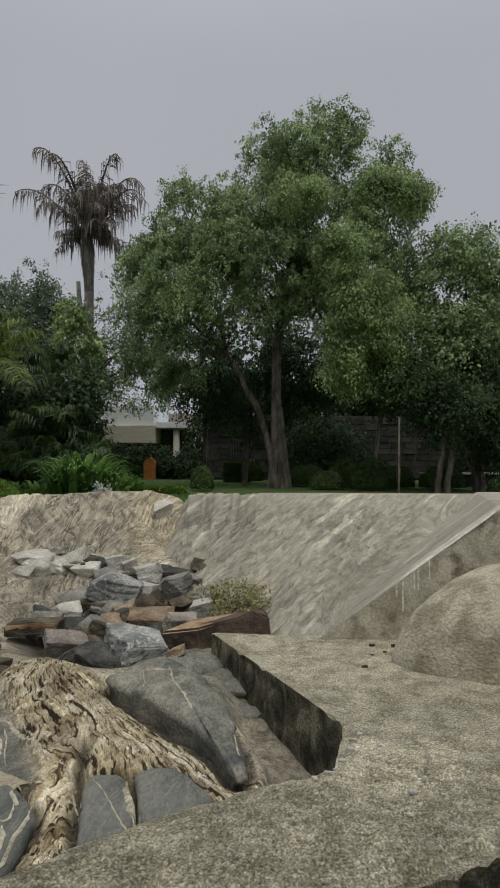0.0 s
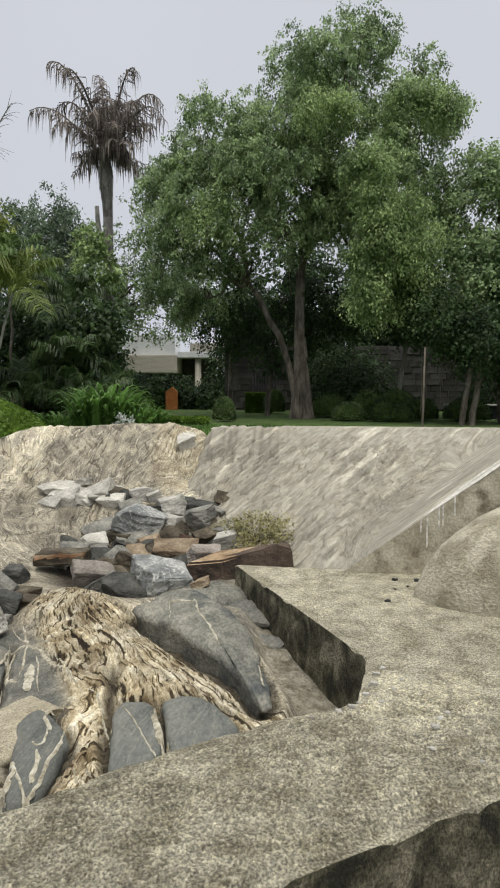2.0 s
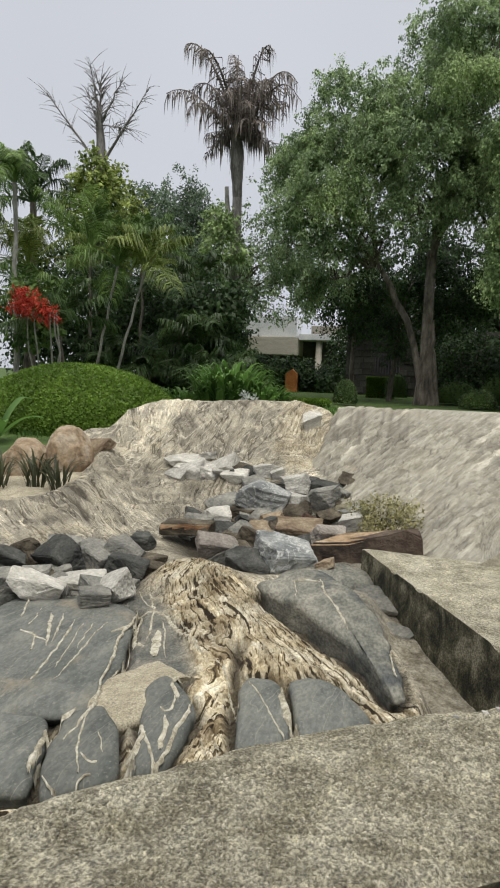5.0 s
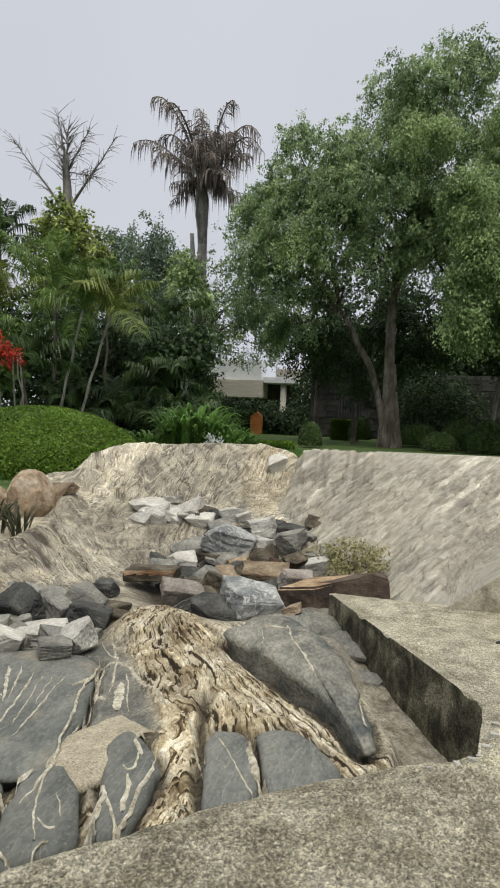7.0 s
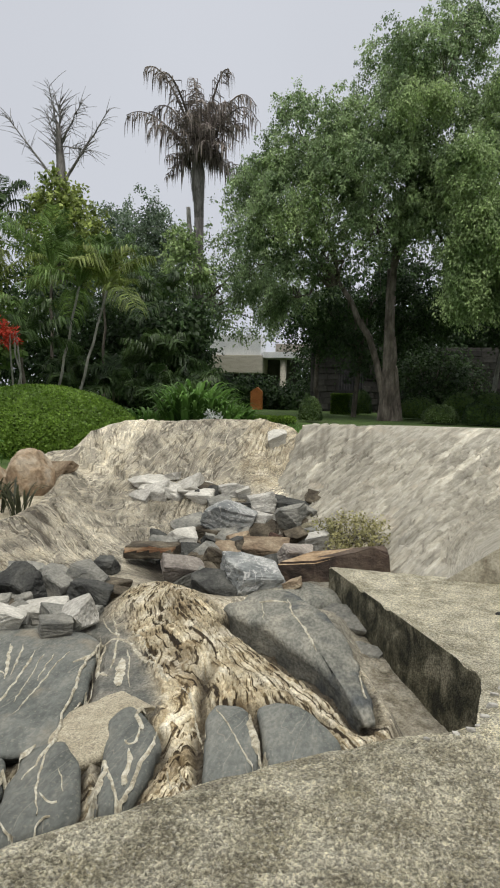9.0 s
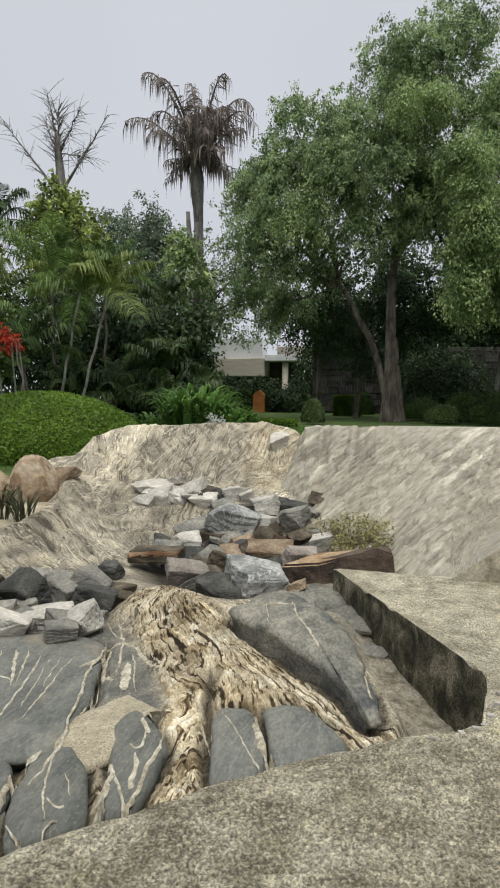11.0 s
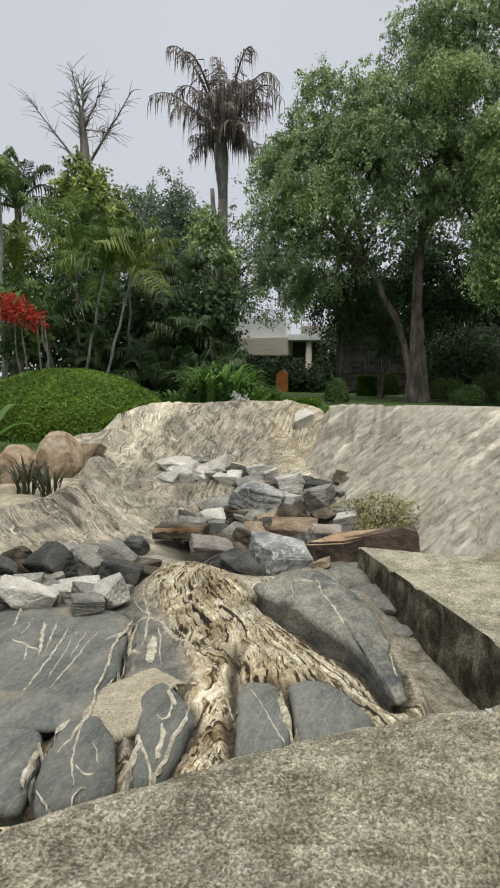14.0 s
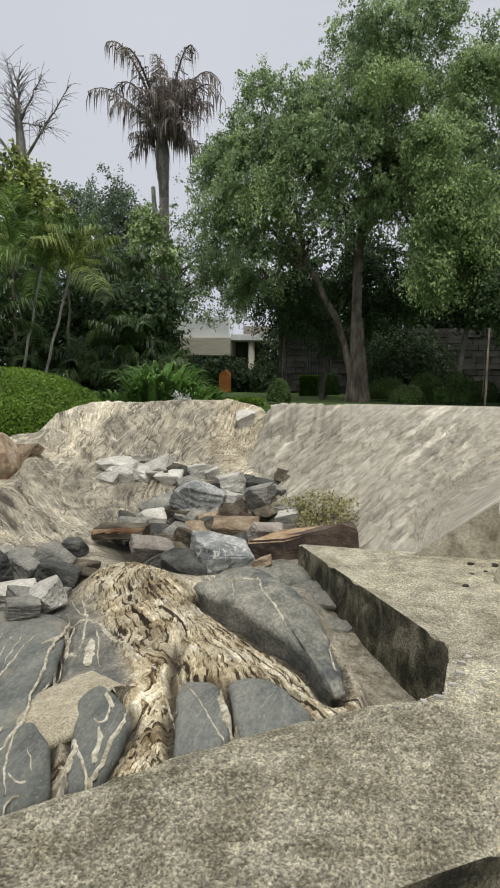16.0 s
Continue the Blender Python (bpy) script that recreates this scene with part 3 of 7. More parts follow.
def rib_frame(weights, grains, x, y):
    """Across and along the grain, for the broken ribs of the ochre rock."""
    c, s, r = grains[0]
    across = np.where(weights[1] > 0.5, 1.35 * (0.74 * x + 0.67 * y), np.arctan2(s, c) * np.interp(r, (1.0, 2.4), (1.15, 2.0)))
    return across, np.where(weights[1] > 0.5, 0.5 * (0.67 * x - 0.74 * y), r)


def lines_of(n, width):
    """Thin lines along the middle level of a noise."""
    return np.clip(1.4 - np.abs(2 * n - 1) / width, 0, 1)


def bed_parts(x, y):
    """Height of the bed, and its dark splits with painted crevice shade, pale veins and tone."""
    x, y = np.asarray(x, float), np.asarray(y, float)
    weights, grains = arms(x, y)
    r0, arm = grains[0][2], weights[1]
    ochre, slate, spout = zones(x, y)
    strip, pile = calm_zone(x, y)
    rough = np.clip(r0 / 1.0, 0.3, 1.0) * (1 - 0.85 * slate) * (1 - 0.85 * strip) * (1 - 0.85 * pile)
    head = np.clip(1.35 - np.hypot((x + 2.35) / 0.75, (y - 8.25) / 0.5), 0, 1) * (1 - spout)
    plain = (1 - ochre) * rough * (1 - 0.75 * np.clip(head * 2.5, 0, 1))
    w1, w2 = fbm(x * 3, y * 3, 0, 41, 3) - 0.5, fbm(x * 9, y * 9, 0, 43, 3) - 0.5
    # broken ribs of the ochre ridge, with pits between them; they fade where two grains meet
    seam = np.clip(3.5 * np.abs(arm - 0.5), 0, 1)
    foot = (1 - arm) * np.clip((3.9 - y) * 2, 0, 1)
    across, along_ = rib_frame(weights, grains, x, y)
    r1, r2, ox, oy, f1, f2 = cells(across * 31 + 2.4 * w1 + 1.1 * w2, along_ * 4.5 + 2.0 * w2, 3)
    edge = np.clip(1 - (f2 - f1) * 3.6, 0, 1)
    porous = np.clip((fbm(x * 3.4, y * 3.4, 0, 52, 3) - 0.42) * 6, 0, 1) * (1 - 0.6 * arm)
    p1, _, _, _, h1, _ = cells(x * 26 + 2 * w1, y * 26 + 2 * w2, 21)
    pit = np.clip((p1 - 0.62) * 8, 0, 1) * np.clip(1 - h1 * 2.6, 0, 1) * porous
    open_ = np.clip((fbm(x * 2.1, y * 2.1, 0, 58, 2) - 0.3) * 4, 0.25, 1)
    # rib edges and pits are coloured dark, as the shade in crevices
    rib_shade = np.maximum(edge**1.5 * np.clip(r2 * 2.6 - 0.7, 0, 1) * open_, 0.9 * pit) * seam * (0.8 - 0.4 * foot)
    rib_z = 0.03 * grained(weights, grains, 9, 0.8, 5, 3) + seam * (0.022 * (1 - edge) * (1 - 0.5 * arm) - 0.04 * pit - 0.03 * edge * np.clip(r2 * 2.6 - 0.7, 0, 1)) - 0.03
    # the grey banks: broad bands, pale veins that fork, a few dark splits
    band = grained(weights, grains, 4.0, 0.9, 3, 2)
    mask = np.clip((fbm(x * 1.7, y * 1.7, 0, 62, 3) - 0.4) * 7, 0, 1)
    veins = lines_of(grained(weights, grains, 11, 1.6, 17, 2), 0.11) * mask
    veins = np.maximum(veins, lines_of(fbm(x * 2.3 + 2 * w1, y * 2.3, 0, 72, 4), 0.035) * (1 - mask))
    split = lines_of(grained(weights, grains, 13, 1.8, 33, 2), 0.06) * np.clip((fbm(x * 3, y * 3, 0, 77, 3) - 0.46) * 7, 0, 1)
    # gashes that lean across the head of the pond
    k1, k2, _, ky_, m1, m2 = cells((x + y) * 19 + 2.4 * w1 + 1.5 * w2, (x - y) * 3.2 + 2 * w2, 31)
    gash = np.clip(1.5 - m1 * 2.6, 0, 1) * np.clip(k2 * 6 - 4.0, 0, 1) * np.clip(head * 3, 0, 1)
    broken = fbm(x * 5, y * 5, 0, 44, 4) - 0.5
    z = basin_z(x, y) + ochre * rough * (rib_z + 0.06 * broken) + plain * (0.1 * (band - 0.5) + 0.06 * broken + 0.004 * veins - 0.03 * split)
    z = z - 0.07 * pile - 0.012 * gash + 0.002 * (k1 - 0.5) * np.clip(head * 2, 0, 1) + 0.05 * (fbm(x * 2.2, y * 2.2, 0, 40, 4) - 0.5) + 0.03 * strip * (fbm(x * 12, y * 12, 0, 47, 3) - 0.5)
    # the trough along the ledge deepens towards the rim
    z = z - strip * np.interp(y, (2.9, 4.1, 5.3, 5.8), (0.24, 0.2, 0.06, 0.0))
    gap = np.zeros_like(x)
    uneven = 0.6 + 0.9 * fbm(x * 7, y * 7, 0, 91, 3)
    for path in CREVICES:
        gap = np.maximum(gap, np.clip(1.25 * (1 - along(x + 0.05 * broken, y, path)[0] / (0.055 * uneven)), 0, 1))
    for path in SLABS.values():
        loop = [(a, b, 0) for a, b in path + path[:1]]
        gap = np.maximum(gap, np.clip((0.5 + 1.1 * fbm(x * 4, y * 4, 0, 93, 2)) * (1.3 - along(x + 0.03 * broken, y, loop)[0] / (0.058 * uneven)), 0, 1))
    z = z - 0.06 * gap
    # shade under the rock pile and round the slabs goes into the colour
    dirt_shade = np.maximum(np.maximum(ochre * rough * rib_shade, 0.75 * plain * split), np.maximum(0.6 * gash, np.maximum(0.85 * pile, 0.85 * gap)))
    tone = 1 + ochre * (0.3 * (r1 - 0.5) + 0.2 * foot) + plain * (1.5 * (band - 0.5) + 0.6 * (fbm(x * 6, y * 6, 0, 81, 3) - 0.5)) + 0.22 * (k1 - 0.5) * np.clip(head * 2, 0, 1)
    return z, np.clip(dirt_shade, 0, 0.9), np.clip(plain * veins + 0.25 * spout, 0, 1), np.clip(tone, 0.4, 1.7)


def bed_z(x, y):
    return bed_parts(x, y)[0]


def garden_z(x, y):
    level = np.interp(y, (2.0, 5.0, 7.0, 9.0, 10.5, 14, 25, 40), (-0.3, 0.02, 0.12, 0.28, 0.34, 0.5, 0.58, 0.7))
    edge = np.interp(y, (2, 5, 6, 6.6, 7.8, 8.4, 8.7), (-6.5, -4.2, -3.55, -3.55, -3.95, -4.1, -4.0))
    inside = np.clip((x - edge) / 0.25, 0, 1) * np.clip((8.95 - y) / 0.2, 0, 1) * np.clip((6.0 - x) / 0.3, 0, 1)
    inside = np.where(y < 2.2, 1.0, inside)
    sunk = np.where(y < 2.3, -0.36, -0.75)
    near = np.exp(-((np.hypot(x + 4, y - 8) / 14) ** 2))
    return level * (1 - inside) + sunk * inside + near * 0.05 * (fbm(x * 1.1, y * 1.1, 0, 50, 3) - 0.5)


gx_axis = np.concatenate([[-1500, -500, -200, -90, -50], np.arange(-30, -9, 1.5), np.arange(-9, 8, 0.2), np.arange(8, 31, 1.5), [50, 90, 200, 500, 1500]])
gy_axis = np.concatenate([[-1500, -400, -100, -40, -15, -6, -2, 0, 1, 1.8], np.arange(2.0, 12, 0.2), np.arange(12, 46, 1.0), [55, 80, 150, 400, 1500]])
tagged(new("ground", grid_mesh("ground", gx_axis, gy_axis, garden_z)), "mown green lawn around the dry pond", "lawn", kind="structure").data.materials.append(LAWN)

# the bed of the dry pond, carved to look like gneiss
bx, by = np.arange(-4.6, 0.95, 0.012), np.arange(1.9, 9.0, 0.012)
bed_me = grid_mesh("basin_bed", bx, by, bed_z, lambda x, y: y > np.interp(x, (-5.6, -2.6, -1.21, -0.59, 0.21, 1.0), (0.2, 0.0, 1.9, 2.45, 2.95, 3.1)))
co = np.empty(len(bed_me.vertices) * 3)
bed_me.vertices.foreach_get("co", co)
co = co.reshape(-1, 3)
(wf, wa), (gf, ga) = arms(co[:, 0], co[:, 1])
fc, fs, fr = (np.where(wa > 0.5, a, f) for f, a in zip(gf, ga))
flow = bed_me.attributes.new("flow", "FLOAT_VECTOR", "POINT")
flow.data.foreach_set("vector", np.stack([fc * 40, fs * 40, fr * 7.0 + co[:, 2]], -1).astype(np.float32).ravel())
for key, values in zip(("ochre", "slate", "cream", "crack_shade", "pale", "tone", "calm"), (*zones(co[:, 0], co[:, 1]), *bed_parts(co[:, 0], co[:, 1])[1:], calm_zone(co[:, 0], co[:, 1])[0])):
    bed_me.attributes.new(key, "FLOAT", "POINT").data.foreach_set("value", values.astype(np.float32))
bw1, bw2 = fbm(co[:, 0] * 3, co[:, 1] * 3, 0, 41, 3) - 0.5, fbm(co[:, 0] * 9, co[:, 1] * 9, 0, 43, 3) - 0.5
ra, rl = rib_frame((wf, wa), (gf, ga), co[:, 0], co[:, 1])
bed_me.attributes.new("ribs", "FLOAT_VECTOR", "POINT").data.foreach_set("vector", np.stack([ra * 44 + 3 * bw1 + 1.6 * bw2, rl * 4.2 + 2.0 * bw2, 0 * ra], -1).astype(np.float32).ravel())
bed_me.materials.append(BED)
tagged(new("basin_bed", bed_me), "banded ochre and grey carved rock bed of a dry pond", "rock bed", kind="structure")


# the carved bank on the far side, with its ramp
def bank_z(x, y):
    foot = np.interp(x, (-1.8, -1.5, -1.2, -0.85, -0.45, -0.1, 0.35, 1.5, 5), (7.7, 7.6, 7.5, 7.14, 6.7, 6.35, 5.55, 5.8, 6.6))
    low = np.interp(x, (-1.5, -1.2, -0.85, -0.1, 0.35), (0.2, 0.17, 0.06, -0.1, -0.02))
    s = np.clip((y - foot) / (8.45 - foot), -2.5, 1.0)
    back = low + (1.035 - low) * (0.62 * s + 0.38 * np.maximum(s, 0) ** 2.2)
    ramp = (x - 0.35 - 0.22 * (y - 5.5)) * 0.725
    end = np.interp(y, (7.3, 7.8, 8.2, 8.5), (-1.58, -1.42, -1.28, -1.22))
    z = np.maximum(back, np.minimum(ramp, 1.055)) - 0.16 * np.clip((end + 0.16 - x) / 0.16, 0, 1) ** 2 - 2.2 * np.clip(end - x, 0, 1)
    return np.minimum(z, 1.065)


def bank_lines(x, y, z):
    """Coordinates along and across the flakes, which lean up to the right, and how much of the ramp."""
    on_ramp = np.clip(1 - (z - (x - 0.35 - 0.22 * (y - 5.5)) * 0.725) * 4, 0, 1) * np.clip((x - 0.4) * 4, 0, 1)
    across = (-0.66 * x + 0.33 * y + 0.45 * z) * (1 - on_ramp) + 0.8 * (y - 5.5 + 0.05 * x) * on_ramp
    return 0.7 * x + 0.62 * y + 0.35 * z, across, on_ramp


def bank_parts(x, y):
    """Height of the bank with its flakes, the tone of each flake, and the dirt and painted shade between them."""
    z = bank_z(x, y)
    ramp = (x - 0.35 - 0.22 * (y - 5.5)) * 0.725
    rough = np.clip((z - ramp) * 6 + 0.3, 0.15, 1.0) * np.clip((0.995 - z) * 4, 0.0, 1) * np.where(x > 0.3, np.clip((y - 5.52) * 2.5, 0.0, 1), 1)
    # overlapping flakes that lean up to the right
    u, v, on_ramp = bank_lines(x, y, z)
    rough = rough * (0.7 + 0.3 * np.clip((fbm(u * 1.1, v * 1.6, 0, 69, 3) - 0.4) * 6 + 0.5 - 0.5 * np.clip(x, 0, 1), 0, 1))
    wx, wy = fbm(x * 2, y * 2, z * 2, 60, 3) - 0.5, fbm(x * 2, y * 2, z * 2, 66, 3) - 0.5
    r1, r2, ox, oy, f1, f2 = cells(u * 3.0 + 1.2 * wx, v * 17.0 + 1.8 * wy, 3)
    edge = np.clip(1.1 - (f2 - f1) * 5.5, 0, 1)
    flake = (r1 - 0.5) * 0.03 + oy * (0.035 + 0.07 * r2)
    tone = 0.8 + 0.38 * r1
    # flake edges, most on their lower side, are darkened to stand for shade
    dirt_shade = edge * np.clip(r2 * 4 - 2.0, 0, 1) * np.clip(0.75 - oy * 1.5, 0.2, 1)
    r1, r2, ox, oy, f1, f2 = cells(u * 5.5 + 2 * wy, v * 30.0 + 3 * wx, 8)
    some = np.clip((fbm(x * 1.5, y * 1.5, 0, 79, 2) - 0.35) * 4, 0.1, 1)
    small = ((r1 - 0.5) * 0.014 + oy * 0.016) * some
    tone = tone * (0.8 + 0.4 * r1)
    dirt_shade = np.maximum(dirt_shade, 0.8 * np.clip(1 - (f2 - f1) * 6, 0, 1) * np.clip(r2 * 2 - 0.9, 0, 1) * some)
    line = (1 - np.abs(2 * fbm(x * 9, y * 1.2, 0, 76, 2) - 1)) ** 4
    upper = np.clip((0.0 - x) / 0.5, 0, 1) * np.clip((y - 7.8) / 0.3, 0, 1)
    lumps = 0.045 * (fbm(u * 1.2, v * 2.2, 0, 71, 4) - 0.5)
    z = z + rough * (flake + small + lumps) - 0.03 * line * upper
    # lime washed down along the ramp and, here and there, the bank
    lime = np.clip((fbm((y - 5.5) * 16 + 0.4 * wx, x * 0.7, 0, 83, 3) - 0.5) * 9, 0, 1) * on_ramp * np.clip((x - 0.75) * 2, 0, 1) * np.clip((6.15 - y) * 2.2, 0, 1)
    lime = np.maximum(lime, 0.6 * np.clip((fbm(v * 13, u * 0.8, 0, 85, 3) - 0.6) * 9, 0, 1) * np.clip((z - 0.3) * 4, 0, 1))
    tone = (1 + (tone - 1) * np.clip(rough, 0.25, 1)) * (1 + 0.8 * lime)
    return z, tone, np.clip(dirt_shade * np.clip(rough, 0.1, 1) + 0.5 * line * upper, 0, 0.8)


def bank_full(x, y):
    return bank_parts(x, y)[0]


def bank_grain(me):
    """Coordinates along and across the flakes, for the material."""
    p = np.empty(len(me.vertices) * 3)
    me.vertices.foreach_get("co", p)
    x, y, z = p.reshape(-1, 3).T
    u, v, on_ramp = bank_lines(x, y, z)
    me.attributes.new("flow", "FLOAT_VECTOR", "POINT").data.foreach_set("vector", np.stack([u * 4, v * 16.0, z * 1.5], -1).astype(np.float32).ravel())
    _, tone, dirt_shade = bank_parts(x, y)
    me.attributes.new("tone", "FLOAT", "POINT").data.foreach_set("value", tone.astype(np.float32))
    me.attributes.new("crack_shade", "FLOAT", "POINT").data.foreach_set("value", dirt_shade.astype(np.float32))
    return me


bank = thing("carved_bank", (1.0, 7.0, 0), "pale carved concrete bank with flaky relief beside the pond", "bank", kind="structure")
kx, ky = np.concatenate([np.arange(-1.75, 3.2, 0.014), np.arange(3.2, 5.2, 0.05)]), np.concatenate([np.arange(5.5, 8.44, 0.014), [8.46, 8.5, 8.6, 8.75, 8.85]])
part("slope", bank_grain(grid_mesh("slope", kx, ky, bank_full)), BANK, bank)
edge_z = bank_full(kx, np.full_like(kx, 5.5))
wv = np.concatenate([np.stack([kx, np.full_like(kx, 5.5), edge_z], -1), np.stack([kx, np.full_like(kx, 5.503), np.full_like(kx, -0.3)], -1)])
n = len(kx)
ok = np.arange(n - 1)[kx[:-1] > 0.3]
part("side_wall", mesh_of("side_wall", wv, np.stack([ok, ok + n, ok + n + 1, ok + 1], -1)), GREY, bank, "plain grey concrete side of the ramp")
part("back_wall", box("back_wall", -1.2, 5.2, 8.84, 9.0, -0.5, 1.0, 0.015), GREY, bank)
for dx, dz, length in ((1.02, 0.0, 0.26), (1.11, 0.0, 0.18), (1.14, 0.0, 0.17), (1.23, 0.0, 0.15), (0.97, 0.0, 0.1)):
    top = float(bank_full(np.array(dx), np.array(5.5)))
    part("drip", box("drip", dx - 0.006, dx + 0.006, 5.494, 5.499, top - length, top + 0.004, 0.002), LIME, bank, "white lime streak")

for k, (x0, y0, x1, y1, w) in enumerate(((0.95, 5.53, 1.75, 5.56, 0.012), (1.05, 5.6, 1.85, 5.66, 0.016), (1.2, 5.72, 1.8, 5.8, 0.012), (0.8, 5.58, 1.25, 5.64, 0.01), (1.3, 5.53, 1.8, 5.535, 0.02))):
    s = np.linspace(0, 1, 30)
    sx, sy = x0 + (x1 - x0) * s, y0 + (y1 - y0) * s + 0.02 * (fbm(s * 6, s * 0 + k, 0, 150, 2) - 0.5)
    hw = 3.0 * w * (0.3 + fbm(s * 8, s * 0 + k, 0, 155, 2)) * np.clip(np.minimum(s, 1 - s) * 6, 0.05, 1)
    v = np.concatenate([np.stack([sx, sy - hw, bank_full(sx, sy - hw) + 0.004], -1), np.stack([sx, sy + hw, bank_full(sx, sy + hw) + 0.004], -1)])
    part("streak", mesh_of("streak", v, [[i, i + 1, 31 + i, 30 + i] for i in range(29)]), LIME, bank, "white lime streak")


def outline_slab(name, corners, top, bottom, step=0.05, jag=0.005, seed=0, bevel=0.018):
    """A slab of broken concrete: its outline is walked in small uneven steps."""
    pts, rng = [], np.random.default_rng(seed)
    for (ax, ay), (bx_, by_) in zip(corners, corners[1:] + corners[:1]):
        k = max(1, int(math.hypot(bx_ - ax, by_ - ay) / step))
        for i in range(k):
            pts.append((ax + (bx_ - ax) * i / k, ay + (by_ - ay) * i / k))
    pts = np.array(pts)
    nrm = np.roll(pts, -1, 0) - np.roll(pts, 1, 0)
    nrm = np.stack([nrm[:, 1], -nrm[:, 0]], -1) / (np.linalg.norm(nrm, axis=1, keepdims=True) + 1e-9)
    shift = (fbm(pts[:, 0] * 3, pts[:, 1] * 3, 0, 80 + seed, 3) - 0.5) * 2.2 + rng.normal(0, 0.12, len(pts))
    pts = pts + nrm * (shift * jag)[:, None]
    bm = bmesh.new()
    ring = [bm.verts.new((x, y, top)) for x, y in pts]
    face = bm.faces.new(ring)
    if face.normal.z < 0:
        face.normal_flip()
    ext = bmesh.ops.extrude_face_region(bm, geom=[face])
    for v in ext["geom"]:
        if isinstance(v, bmesh.types.BMVert):
            v.co.z = bottom
    bm.faces.ensure_lookup_table()
    rim = [e for e in bm.edges if all(abs(v.co.z - top) < 1e-4 for v in e.verts)]
    bmesh.ops.bevel(bm, geom=rim, offset=bevel, segments=2, affect="EDGES", profile=0.5)
    bmesh.ops.recalc_face_normals(bm, faces=bm.faces[:])
    bmesh.ops.triangulate(bm, faces=bm.faces[:])
    me = mesh_from(name, bm)
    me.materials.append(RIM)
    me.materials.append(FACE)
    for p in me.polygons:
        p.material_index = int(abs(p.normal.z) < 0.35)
    return me


RIM_LINE = [(-0.53, 5.67), (0.40, 3.75), (0.38, 3.58), (0.34, 3.39), (0.31, 3.21), (0.21, 3.14), (0.06, 3.07), (-0.08, 2.98), (-0.26, 2.86), (-0.58, 2.62), (-0.84, 2.37), (-1.19, 2.05), (-1.75, 1.35), (-2.6, 0.2),
            (-1.95, -0.1), (-1.35, 1.05), (-0.9, 1.44), (-0.13, 1.92), (0.16, 2.12), (0.36, 2.25), (0.46, 2.325), (0.67, 2.44), (0.88, 2.58), (1.8, 3.3), (5.4, 3.9), (5.4, 5.6), (0.2, 5.62)]
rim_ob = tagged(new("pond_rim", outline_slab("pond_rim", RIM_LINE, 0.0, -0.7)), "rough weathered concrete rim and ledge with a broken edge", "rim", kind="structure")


def rim_inside(x, y):
    """Signed distance into the rim's outline, positive inside."""
    best, odd = np.full(x.shape, 9.0), np.zeros(x.shape, bool)
    for (ax, ay), (cx, cy) in zip(RIM_LINE, RIM_LINE[1:] + RIM_LINE[:1]):
        dx, dy = cx - ax, cy - ay
        s = np.clip(((x - ax) * dx + (y - ay) * dy) / (dx * dx + dy * dy), 0, 1)
        best = np.minimum(best, np.hypot(x - ax - s * dx, y - ay - s * dy))
        odd ^= ((ay > y) != (cy > y)) & (x < dx * (y - ay) / (dy if dy else 1e-9) + ax)
    return np.where(odd, best, -best)


def rim_top(x, y):
    d = rim_inside(x, y)
    crumble = np.clip((d - 0.015) / 0.05, 0, 1)
    near = np.clip((4.2 - y) / 1.2, 0.35, 1)
    r1, r2, _, _, f1, f2 = cells(x * 62 + 2 * fbm(x * 20, y * 20, 0, 144, 2), y * 62, 142)
    pebble = (0.3 + 0.7 * r1) * np.clip((f2 - f1) * 2.5, 0, 1)
    z = 0.004 + near * (0.02 * (fbm(x * 14, y * 14, 0, 140, 3) - 0.35) + 0.05 * (fbm(x * 2.2, y * 2.2, 0, 146, 3) - 0.42) + 0.011 * pebble * np.clip((3.5 - y) * 3, 0, 1))
    return np.where(d > 0.012, np.maximum(z, -0.004 + 0.01 * crumble) * crumble - 0.02 * (1 - crumble), -0.05)


